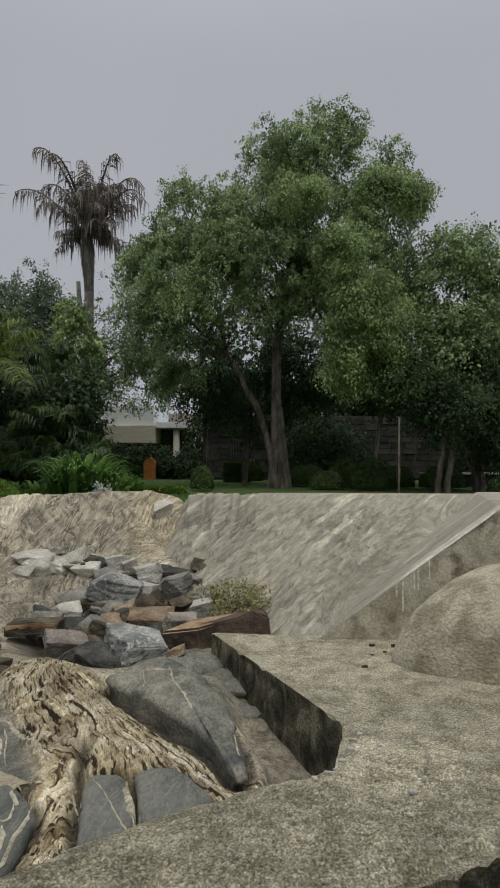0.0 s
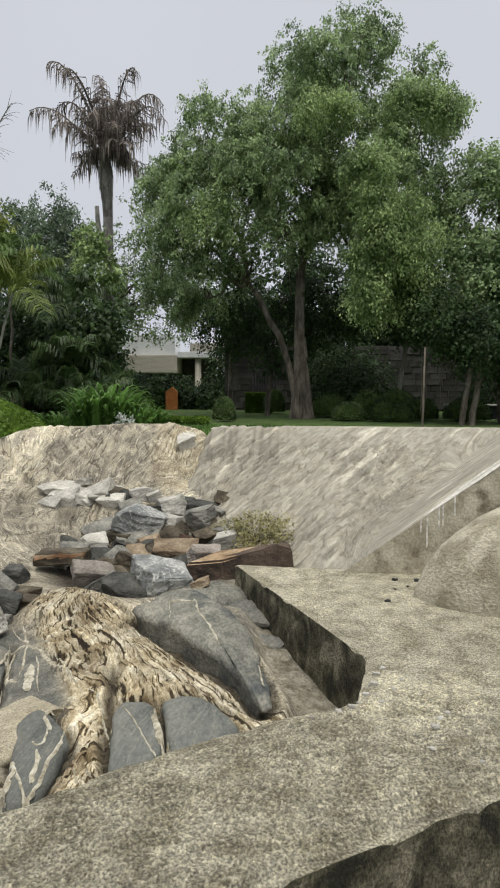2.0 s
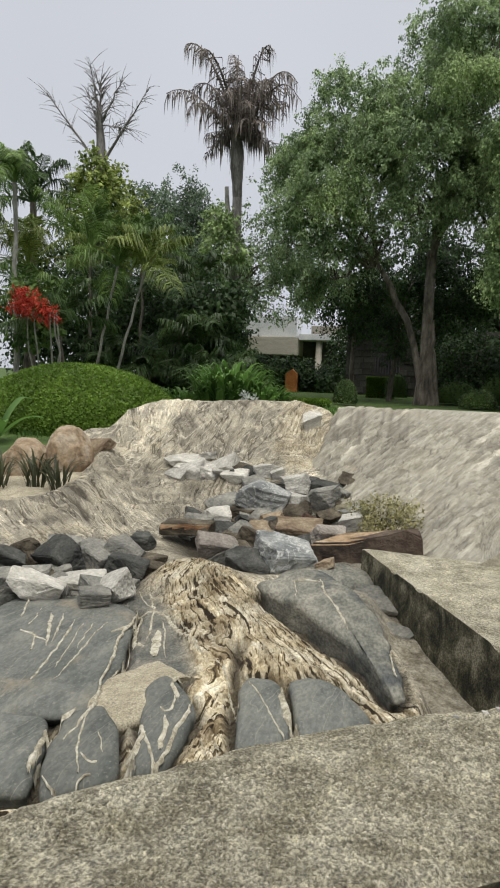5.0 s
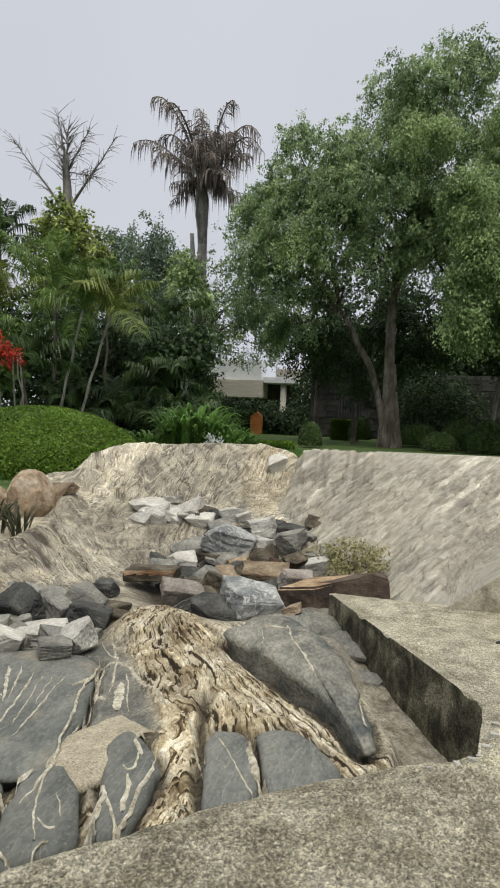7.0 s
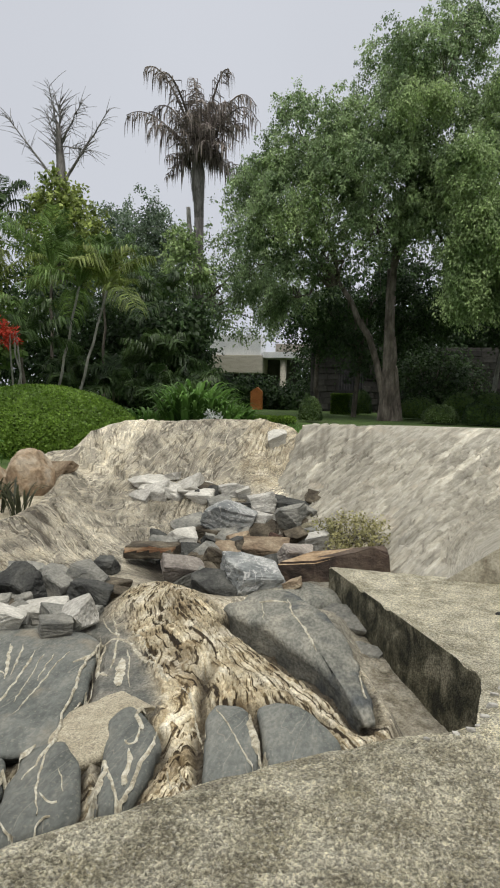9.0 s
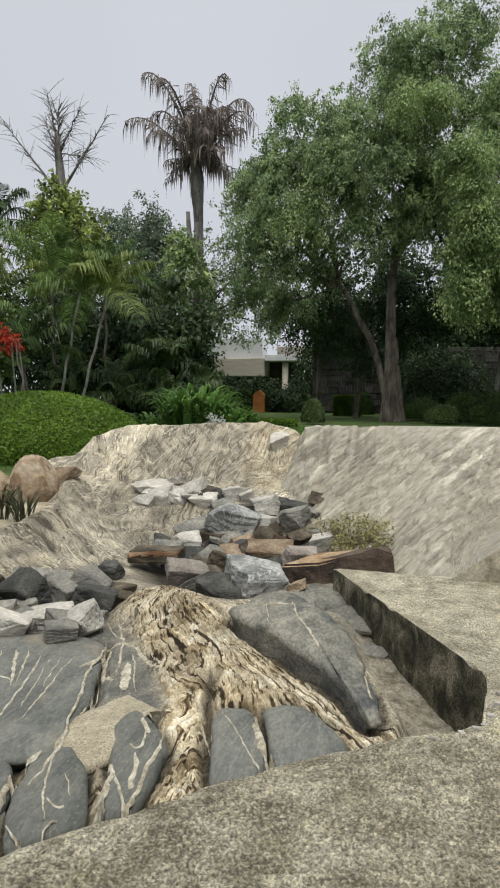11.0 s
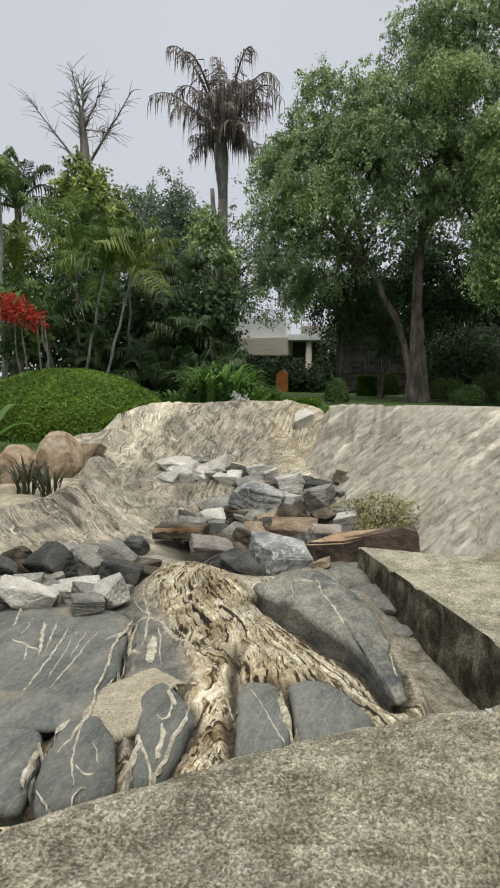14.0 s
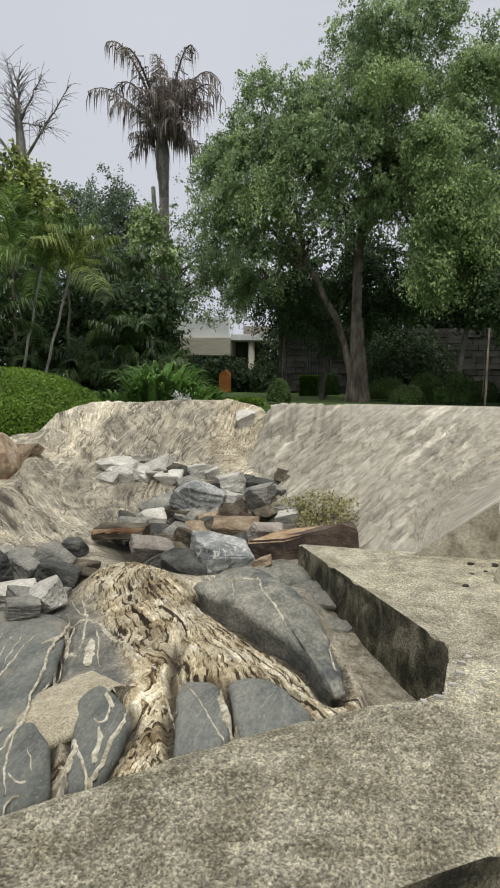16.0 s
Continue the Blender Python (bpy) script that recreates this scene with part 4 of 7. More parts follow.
def rim_tones(me):
    """Pale mortar near the broken corner, and the cracks in the crust."""
    p = np.empty(len(me.vertices) * 3)
    me.vertices.foreach_get("co", p)
    x, y, _ = p.reshape(-1, 3).T
    ragged = fbm(x * 6, y * 6, 0, 170, 4) - 0.5
    pale = np.clip((0.42 - np.hypot((x - 0.62) * 0.85, (y - 3.3) * 1.3) + 0.7 * ragged) * 4, 0, 1)
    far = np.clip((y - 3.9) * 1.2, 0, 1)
    d1, _ = along(x + 0.06 * ragged, y + 0.06 * ragged, ((0.6, 3.75, 0), (0.78, 3.45, 0), (0.7, 3.12, 0), (0.98, 2.98, 0), (1.2, 3.0, 0)))
    d2, _ = along(x + 0.08 * ragged, y, ((0.42, 3.6, 0), (0.8, 3.62, 0), (1.1, 3.5, 0), (1.6, 3.6, 0)))
    crack_shade = np.maximum(np.clip(1 - d1 / 0.02, 0, 1), 0.6 * np.clip(1 - d2 / 0.018, 0, 1)) * np.clip(0.4 + 2 * ragged + 0.5, 0, 1) * 0.55
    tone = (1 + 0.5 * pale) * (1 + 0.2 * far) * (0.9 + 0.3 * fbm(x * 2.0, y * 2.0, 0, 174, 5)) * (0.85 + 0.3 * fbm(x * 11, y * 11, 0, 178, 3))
    r1, r2, _, _, f1, f2 = cells(x * 62 + 2 * fbm(x * 20, y * 20, 0, 144, 2), y * 62, 142)
    close = np.clip((3.5 - y) * 3, 0.0, 1)
    tone = tone * (1 + close * (0.62 * (r1 - 0.42)))
    crack_shade = np.maximum(crack_shade, close * 0.8 * np.clip(1 - (f2 - f1) * 3.2, 0, 1) * np.clip(r2 * 2.2 - 0.5, 0, 1) * np.clip(0.5 + 1.6 * fbm(x * 5, y * 5, 0, 149, 3) - 0.4, 0.2, 1))
    me.attributes.new("tone", "FLOAT", "POINT").data.foreach_set("value", tone.astype(np.float32))
    me.attributes.new("crack_shade", "FLOAT", "POINT").data.foreach_set("value", crack_shade.astype(np.float32))
    return me


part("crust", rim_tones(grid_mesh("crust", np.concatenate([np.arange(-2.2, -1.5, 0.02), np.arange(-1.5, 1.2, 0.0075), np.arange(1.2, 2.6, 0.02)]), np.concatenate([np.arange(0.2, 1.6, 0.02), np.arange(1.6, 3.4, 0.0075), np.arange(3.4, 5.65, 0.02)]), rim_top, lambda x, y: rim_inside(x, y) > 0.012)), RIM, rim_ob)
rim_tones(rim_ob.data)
tagged(new("floor", box("floor", -8, 9, -6, 3.6, -0.6, -0.34, 0.01)), "dull concrete paving below the rim", "paving", kind="structure").data.materials.append(PAVING)


# ---- things in the dry pond ----
SLAB_TOPS = []


def tops(x, y):
    """The height of bed and slabs together."""
    z = float(bed_z(np.array(x), np.array(y)))
    for f in SLAB_TOPS:
        z = max(z, f(x, y))
    return z


def surface(x, y):
    z = bed_z(x, y)
    for f in SLAB_TOPS:
        z = np.maximum(z, [f(float(p), float(q)) for p, q in zip(x, y)])
    return z


def slate_slab(corners, rise, label, seed, material=None, group="slate slabs in the bed", name="slate_slab", lean=(0.0, 0.0), category="rock slab"):
    """A rounded flat rock that lies in the bed; corners in plan."""
    c = np.array(corners)
    mid_ = c.mean(0)
    ring = []
    for a, b in zip(c, np.roll(c, -1, 0)):
        for s in np.linspace(0, 1, 11, endpoint=False):
            ring.append(a + (b - a) * s)
    ring = np.array(ring)
    for _ in range(5):
        ring = (np.roll(ring, 1, 0) + 2 * ring + np.roll(ring, -1, 0)) / 4
    ring = mid_ + (ring - mid_) * 1.07 + min(0.07, 0.09 * np.ptp(c, 0).min()) * np.stack([(fbm(ring[:, 0] * 9, ring[:, 1] * 9, 0, 90 + seed, 4) - 0.5), (fbm(ring[:, 0] * 9, ring[:, 1] * 9, 0, 97 + seed, 4) - 0.5)], -1)
    base = basin_z(ring[:, 0], ring[:, 1])
    plane = np.linalg.lstsq(np.c_[ring - mid_, np.ones(len(ring))], base, rcond=None)[0]

    def top_z(x, y):
        flat = plane[2] + (plane[0] + lean[0]) * (x - mid_[0]) + (plane[1] + lean[1]) * (y - mid_[1])
        return flat + rise + 0.036 * (fbm(x * 4, y * 4, 0, 95 + seed, 5) - 0.5) + 0.012 * (fbm(x * 16, y * 7, 0, 99 + seed, 4) - 0.5)

    verts, fr_ = [], ((0.15, 0.0), (0.35, 0.0), (0.55, 0.0), (0.7, -0.002), (0.82, -0.006), (0.9, -0.012), (0.95, -0.02), (0.985, -0.032), (1.0, -0.05), (0.975, -0.06), (0.92, -0.1), (0.88, -0.35))
    for f, dz in fr_:
        p = mid_ + (ring - mid_) * f
        verts.append(np.c_[p, top_z(p[:, 0], p[:, 1]) + dz])
    k = len(ring)
    verts = np.concatenate(verts + [np.array([[*mid_, float(top_z(mid_[0], mid_[1]))]])])
    idx = np.arange(len(fr_) * k).reshape(len(fr_), k)
    nxt = np.roll(idx, -1, 1)
    faces = np.stack([idx[:-1], nxt[:-1], nxt[1:], idx[1:]], -1).reshape(-1, 4)[:, ::-1].tolist()
    faces += [[idx[0, (i + 1) % k], idx[0, i], len(verts) - 1][::-1] for i in range(k)]

    def inside(x, y):
        a, b = ring, np.roll(ring, -1, 0)
        hitx = ((a[:, 1] > y) != (b[:, 1] > y)) & (x < (b[:, 0] - a[:, 0]) * (y - a[:, 1]) / (b[:, 1] - a[:, 1] + 1e-12) + a[:, 0])
        return hitx.sum() % 2 == 1

    SLAB_TOPS.append(lambda x, y: float(top_z(np.array(x), np.array(y))) if inside(x, y) else -9)
    me = mesh_of(name, verts, faces)
    bm = bmesh.new()
    bm.from_mesh(me)
    return solid(name, mesh_from(name, bm, True), material or SLATE, label, category, group)


slate_slab(SLABS["large"], 0.03, "large smooth blue-grey slab with white veins", 1)
slate_slab(SLABS["veined"], 0.035, "dark slate slab crossed by thin white veins", 2)
slate_slab(SLABS["outer"], 0.03, "grey slab at the pond rim", 3)
slate_slab(SLABS["narrow"], 0.035, "narrow grey slab with thick white veins", 4)
slate_slab(SLABS["blue"], 0.035, "dark blue-grey slab with one straight vein", 5)
slate_slab(SLABS["green"], 0.035, "smooth grey-green slab beside the rim", 6)
slate_slab(SLABS["ledge"], 0.12,
           "long grey ledge with a dark blue tip", 7, LEDGE_STONE, lean=(0.04, 0.09))
slate_slab([(-1.12, 5.3), (-1.05, 5.6), (-0.7, 5.75), (-0.45, 5.6), (-0.42, 5.35), (-0.7, 5.18), (-0.95, 5.2)], 0.03, "flat grey slab below the rock pile", 8, LEDGE_STONE)
slate_slab([(-1.59, 3.84), (-1.64, 4.16), (-1.42, 3.96), (-1.26, 3.60), (-1.47, 3.60)], 0.0, "grey slab with pale ribs", 9)
slate_slab([(-1.6, 3.30), (-1.44, 3.60), (-1.16, 3.42), (-1.29, 3.36), (-1.33, 3.22), (-1.24, 3.01), (-1.37, 2.9), (-1.56, 3.03)], 0.024,
           "drift of coarse brown sand between slabs", 11, SAND, "", "sand_drift", category="sand")


def rib(points, width, label="pale quartz vein standing out of the rock", seed=0):
    """A vein that stands a little out of the surface: a ragged strip, thicker along its middle."""
    pts = np.array(points)
    t_ = np.linspace(0, 1, len(pts))
    reach = np.hypot(*np.diff(pts, axis=0).T).sum()
    s = np.linspace(0, 1, max(10, int(reach / 0.018)))
    xy = np.stack([np.interp(s, t_, pts[:, k]) for k in (0, 1)], -1)
    for _ in range(4):
        xy[1:-1] = (xy[:-2] + 2 * xy[1:-1] + xy[2:]) / 4
    q = s * reach
    xy = xy + 0.022 * np.stack([fbm(q * 14, s * 0 + seed, 0, 101, 3) - 0.5, fbm(q * 14, s * 0 + seed, 0, 107, 3) - 0.5], -1)
    ahead = np.gradient(xy, axis=0)
    ahead /= np.linalg.norm(ahead, axis=1, keepdims=True) + 1e-9
    side = np.stack([ahead[:, 1], -ahead[:, 0]], -1)
    taper = np.clip(np.minimum(s, 1 - s) * 8, 0.35, 1) * 0.68 * width
    wl = taper * np.clip(0.4 + 1.3 * (fbm(q * 24, s * 0 + seed, 0, 111, 3) - 0.1), 0.15, 2)
    wr = taper * np.clip(0.4 + 1.3 * (fbm(q * 24, s * 0 + seed, 0, 115, 3) - 0.1), 0.15, 2)
    rows = [xy - side * wl[:, None], xy - side * 0.5 * wl[:, None], xy + side * 0.5 * wr[:, None], xy + side * wr[:, None]]
    lift = (-0.004, 0.004 + 0.06 * width, 0.004 + 0.06 * width, -0.004)
    verts = np.concatenate([np.c_[p, surface(p[:, 0], p[:, 1]) + dz] for p, dz in zip(rows, lift)])
    n = len(s)
    faces = [[r * n + i, r * n + i + 1, (r + 1) * n + i + 1, (r + 1) * n + i] for r in range(3) for i in range(n - 1)]
    return solid("quartz_vein", mesh_of("quartz_vein", verts, faces), RIB, label, "rock vein", "quartz veins")


# veins round the sand and the fork above it
rib([(-2.01, 4.64), (-1.89, 4.43), (-1.77, 4.29), (-1.74, 4.26)], 0.008, seed=1)
rib([(-1.95, 4.67), (-1.78, 4.34), (-1.74, 4.27), (-1.65, 4.00), (-1.59, 3.80)], 0.013, seed=2)
rib([(-1.84, 4.23), (-1.72, 4.22), (-1.58, 4.11), (-1.44, 3.93), (-1.30, 3.80), (-1.20, 3.68)], 0.021, seed=3)
rib([(-1.66, 4.16), (-1.58, 4.21), (-1.39, 3.94), (-1.24, 3.74)], 0.014, seed=4)
rib([(-1.84, 4.23), (-1.77, 4.01), (-1.77, 3.87), (-1.72, 3.68), (-1.66, 3.51), (-1.61, 3.29), (-1.54, 3.11), (-1.49, 2.97), (-1.49, 2.82), (-1.49, 2.70)], 0.012, seed=5)
rib([(-1.75, 3.97), (-1.79, 3.89), (-1.82, 3.81)], 0.01, seed=6)
rib([(-1.79, 4.20), (-1.73, 3.97), (-1.68, 3.81), (-1.57, 3.72)], 0.03, seed=7)
rib([(-1.58, 3.95), (-1.53, 3.79), (-1.46, 3.62)], 0.045, seed=8)
rib([(-1.59, 4.06), (-1.53, 3.94), (-1.40, 3.62)], 0.008, seed=9)
rib([(-1.68, 3.77), (-1.61, 3.60), (-1.57, 3.40), (-1.56, 3.31)], 0.007, seed=10)
# veins of the narrow slab and the gaps beside it
rib([(-1.23, 3.30), (-1.23, 3.36), (-1.17, 3.31), (-1.13, 3.28), (-1.08, 3.21)], 0.024, seed=11)
rib([(-1.14, 3.14), (-1.19, 3.21), (-1.23, 3.29)], 0.02, seed=12)
rib([(-1.19, 3.04), (-1.14, 3.01), (-1.13, 3.05), (-1.16, 3.15)], 0.012, seed=13)
rib([(-1.13, 2.98), (-1.08, 2.82), (-1.06, 2.73)], 0.022, seed=14)
rib([(-1.06, 3.13), (-1.05, 3.01), (-1.05, 2.88), (-1.04, 2.75), (-1.03, 2.66), (-1.02, 2.56)], 0.016, seed=15)
rib([(-1.17, 2.82), (-1.11, 2.73), (-1.07, 2.67), (-1.02, 2.56)], 0.012, seed=16)
rib([(-1.21, 2.88), (-1.19, 2.77), (-1.16, 2.65), (-1.11, 2.52)], 0.045, seed=17)
rib([(-1.14, 3.66), (-1.04, 3.55), (-0.98, 3.44), (-0.91, 3.28), (-0.84, 3.14)], 0.011, seed=18)
rib([(-0.93, 2.88), (-0.87, 2.74)], 0.008, seed=19)
rib([(-0.89, 2.90), (-0.81, 2.76)], 0.011, seed=20)
rib([(-0.83, 2.91), (-0.75, 2.80)], 0.008, seed=21)
# veins between the slabs at the rim and on the ledge
rib([(-0.86, 3.41), (-0.71, 3.18), (-0.58, 2.97)], 0.007, seed=22)
rib([(-0.70, 3.41), (-0.62, 3.20), (-0.54, 3.00)], 0.032, seed=23)
rib([(-0.74, 4.88), (-0.66, 4.61), (-0.56, 4.42), (-0.46, 4.13)], 0.015, seed=24)
rib([(-0.92, 4.75), (-0.84, 4.82), (-0.73, 4.83)], 0.012, seed=25)
rib([(-0.91, 4.77), (-0.83, 4.46)], 0.006, seed=26)
rib([(-0.21, 3.93), (-0.18, 3.81), (-0.15, 3.69)], 0.008, seed=27)
# veins of the large slab and the dark one
rib([(-2.34, 4.00), (-2.23, 3.81), (-2.08, 3.53)], 0.02, seed=40)
rib([(-2.12, 3.93), (-2.03, 3.59), (-1.97, 3.33), (-1.93, 3.15)], 0.012, seed=41)
rib([(-2.26, 4.01), (-2.15, 3.78), (-2.08, 3.58)], 0.01, seed=42)
rib([(-2.35, 3.69), (-2.24, 3.66), (-2.13, 3.60)], 0.013, seed=43)
rib([(-2.23, 3.66), (-2.14, 3.47)], 0.011, seed=44)
rib([(-1.93, 3.96), (-1.88, 3.64), (-1.85, 3.40), (-1.82, 3.19)], 0.006, seed=45)
rib([(-1.98, 3.89), (-1.90, 3.55)], 0.005, seed=46)
rib([(-2.64, 4.21), (-2.47, 3.88)], 0.01, seed=47)
rib([(-2.45, 4.06), (-2.35, 3.77)], 0.006, seed=48)
rib([(-2.04, 3.87), (-1.94, 3.49), (-1.90, 3.31)], 0.005, seed=49)
rib([(-1.56, 2.93), (-1.59, 2.81), (-1.56, 2.64), (-1.49, 2.45)], 0.026, seed=50)
rib([(-1.49, 2.92), (-1.45, 2.77), (-1.39, 2.65), (-1.31, 2.50)], 0.01, seed=51)
rib([(-1.36, 2.62), (-1.30, 2.58), (-1.27, 2.59)], 0.009, seed=52)
rib([(-1.42, 2.44), (-1.33, 2.38), (-1.27, 2.39), (-1.28, 2.50), (-1.25, 2.51)], 0.006, seed=53)
rib([(-1.37, 2.80), (-1.27, 2.64)], 0.005, seed=54)


ROCK_COUNT = [0]
ROCK_WORDS = {"chalk": "chalky white flat stone", "white": "pale grey-white angular stone", "grey": "grey angular stone", "blue": "blue-white rounded boulder", "slate": "dark slate stone",
              "brown": "dark brown layered stone", "tan": "tan layered stone", "rust": "flat rust-red stone", "pink": "pinkish grey stone", "olive": "olive-brown stone"}


def stone_mesh(w, d, h_, seed, points=12, layered=0.0):
    """A broken stone: a block cut by random planes, its edges chipped and worn."""
    rng = np.random.default_rng(seed)
    bm = bmesh.new()
    bmesh.ops.create_cube(bm, size=1)
    for k in range(points - 4):
        n = rng.normal(0, 1, 3) * (1, 1, 0.8)
        n /= np.linalg.norm(n)
        reach = np.abs(n).sum() * 0.5
        res = bmesh.ops.bisect_plane(bm, geom=bm.verts[:] + bm.edges[:] + bm.faces[:], plane_co=n * reach * rng.uniform(0.5, 0.82), plane_no=n, clear_outer=True)
        edges_ = [e for e in res["geom_cut"] if isinstance(e, bmesh.types.BMEdge)]
        if edges_:
            bmesh.ops.holes_fill(bm, edges=edges_)
    arr = np.array([v.co for v in bm.verts])
    lo, hi = arr.min(0), arr.max(0)
    for v in bm.verts:
        v.co = [(v.co[i] - (lo[i] + hi[i]) / 2) / (hi[i] - lo[i]) * s for i, s in enumerate((w, d, h_))]
    bmesh.ops.remove_doubles(bm, verts=bm.verts[:], dist=0.02 * w)
    bmesh.ops.bevel(bm, geom=bm.edges[:], offset=0.03 * min(w, d, h_) + 0.003, segments=1, affect="EDGES", clamp_overlap=True)
    bmesh.ops.triangulate(bm, faces=bm.faces[:])
    for _ in range(3):
        bmesh.ops.subdivide_edges(bm, edges=[e for e in bm.edges if e.calc_length() > 0.075 * w], cuts=1)
        bmesh.ops.triangulate(bm, faces=bm.faces[:])
    arr = np.array([v.co for v in bm.verts])
    lean = rng.normal(0, 0.35, 2)
    level = (arr[:, 2] + lean[0] * arr[:, 0] + lean[1] * arr[:, 1]) / h_ * (4 + 4 * layered) + 1.2 * fbm(arr[:, 0] * 3 / w, arr[:, 1] * 3 / w, arr[:, 2] * 3 / w, 118, 2)
    step = 1 + (0.02 + 0.06 * layered) * (np.sin(np.floor(level) * 12.9898 + seed) - 0.3) - 0.05 * (np.abs(level % 1 - 0.5) > 0.4)
    for v, q in zip(bm.verts, step):
        v.co.x, v.co.y = v.co.x * float(q), v.co.y * float(q)
    arr = np.array([v.co for v in bm.verts])
    k = 4.0 / max(w, h_)
    for axis in range(3):
        push = fbm(arr[:, 0] * k + seed, arr[:, 1] * k, arr[:, 2] * k * (1 + 3 * layered), 120 + 10 * axis, 4) - 0.5
        for v, q in zip(bm.verts, push):
            v.co[axis] += float(q) * 0.07 * (w, d, h_)[axis]
    return mesh_from("rock", bm)


def rock(x, y, w, h_, tone, turn=None, tilt=None, sink=0.06, depth=None, label=None):
    ROCK_COUNT[0] += 1
    k = ROCK_COUNT[0]
    rng = np.random.default_rng(500 + k)
    d = depth or w * rng.uniform(0.6, 0.85)
    h2 = h_ * 1.12
    me = stone_mesh(w * 1.05, d, h2, 900 + k, int(rng.integers(9, 14)), 1.0 if tone in ("brown", "tan", "rust") else 0.45)
    me.materials.append(ROCKS[tone])
    ob = new("rock", me)
    ob.rotation_euler = (radians(rng.uniform(-4, 38)) if tilt is None else radians(tilt + rng.uniform(8, 22)), radians(rng.uniform(-24, 24) if tilt is None else rng.uniform(-6, 6)), radians(rng.uniform(-40, 40) if turn is None else turn))
    yy = y + d * 0.35
    ob.location = (x, yy, tops(x, yy) + h2 * (0.5 - sink) - 0.02)
    return tagged(ob, label or ROCK_WORDS[tone] + " in the dry rock pile", "rock", "rocks in the dry pond")


rock(-1.13, 5.49, 0.5, 0.27, "blue")
rock(-1.42, 5.42, 0.42, 0.16, "slate")
rock(-1.58, 5.71, 0.29, 0.16, "brown")
rock(-1.78, 5.6, 0.34, 0.22, "pink")
rock(-1.56, 6.01, 0.27, 0.17, "brown")
rock(-1.56, 6.24, 0.32, 0.15, "tan")
rock(-1.2, 6.3, 0.42, 0.16, "tan", tilt=0, turn=4)
rock(-1.10, 6.10, 0.19, 0.13, "slate")
rock(-0.88, 6.12, 0.30, 0.23, "pink")
rock(-1.35, 6.87, 0.37, 0.20, "white")
rock(-1.68, 6.78, 0.49, 0.30, "blue")
rock(-1.43, 7.27, 0.32, 0.2, "white")
rock(-1.09, 7.06, 0.32, 0.21, "grey")
rock(-2.04, 6.44, 0.29, 0.18, "chalk")
rock(-1.76, 6.35, 0.14, 0.22, "slate")
rock(-2.19, 7.5, 0.46, 0.09, "chalk", tilt=0)
rock(-2.98, 7.75, 0.28, 0.07, "chalk", tilt=0)
rock(-2.74, 7.62, 0.5, 0.06, "chalk", tilt=0)
rock(-2.09, 7.34, 0.31, 0.11, "chalk")
rock(-1.79, 7.46, 0.28, 0.13, "white")
rock(-1.66, 7.46, 0.16, 0.11, "chalk")
rock(-0.96, 6.68, 0.22, 0.16, "brown")
rock(-0.84, 6.86, 0.24, 0.13, "olive")
rock(-0.73, 6.48, 0.23, 0.19, "white")
rock(-0.80, 5.5, 0.16, 0.07, "tan")
rock(-2.49, 7.49, 0.26, 0.09, "chalk")
rock(-2.85, 7.78, 0.44, 0.05, "chalk", tilt=0)
rock(-1.85, 7.20, 0.24, 0.16, "grey")
rock(-1.49, 6.60, 0.22, 0.12, "tan")
rock(-1.76, 5.95, 0.23, 0.12, "brown")
rock(-2.18, 6.31, 0.24, 0.14, "grey")
rock(-1.12, 6.68, 0.20, 0.10, "rust")
rock(-2.82, 4.89, 0.36, 0.28, "slate")
rock(-2.69, 5.08, 0.32, 0.19, "grey")
rock(-2.42, 5.21, 0.34, 0.22, "grey")
rock(-2.28, 4.89, 0.3, 0.2, "slate", turn=10)
rock(-2.45, 4.56, 0.4, 0.16, "chalk", turn=8)
rock(-2.14, 4.39, 0.32, 0.16, "white")
rock(-2.74, 4.73, 0.19, 0.15, "grey")
rock(-2.64, 4.20, 0.37, 0.15, "chalk")
rock(-2.15, 4.16, 0.20, 0.12, "grey")
rock(-3.22, 4.98, 0.24, 0.20, "brown")
rock(-2.86, 4.58, 0.21, 0.15, "grey")
rock(-2.45, 5.57, 0.22, 0.14, "slate")
rock(-3.24, 4.72, 0.27, 0.23, "slate")
rock(-2.93, 4.25, 0.24, 0.15, "grey")

soil_x, soil_y = np.arange(-5.4, -3.2, 0.08), np.arange(5.4, 7.6, 0.08)
soil = grid_mesh("soil_bed", soil_x, soil_y, lambda x, y: garden_z(x, y) + 0.02 + 0.12 * (fbm(x * 4, y * 4, 0, 160, 4) - 0.4))
soil.materials.append(SAND)
tagged(new("soil_bed", soil), "bare brown soil between boulders and agaves", "soil", kind="structure")

# the stones underneath, that fill the pile
urng = random.Random(15)
for k in range(104):
    if k < 62:
        x, y = urng.uniform(-2.35, -0.75), urng.uniform(5.45, 7.5)
        if (y > 6.9 and x < -2.1) or (x > -1.05 and y < 6.05):
            continue
    elif k < 98:
        x, y = urng.uniform(-3.3, -1.9), urng.uniform(4.4, 5.4)
        if x > -2.1 and y < 5.2:
            continue
    else:
        x, y = urng.uniform(-3.0, -2.0), urng.uniform(7.3, 7.9)
    w = urng.uniform(0.14, 0.34)
    rock(x, y, w, w * urng.uniform(0.35, 0.6), urng.choice(("slate", "brown", "grey", "grey", "brown", "slate") if k < 98 else ("chalk", "white")), sink=0.25)

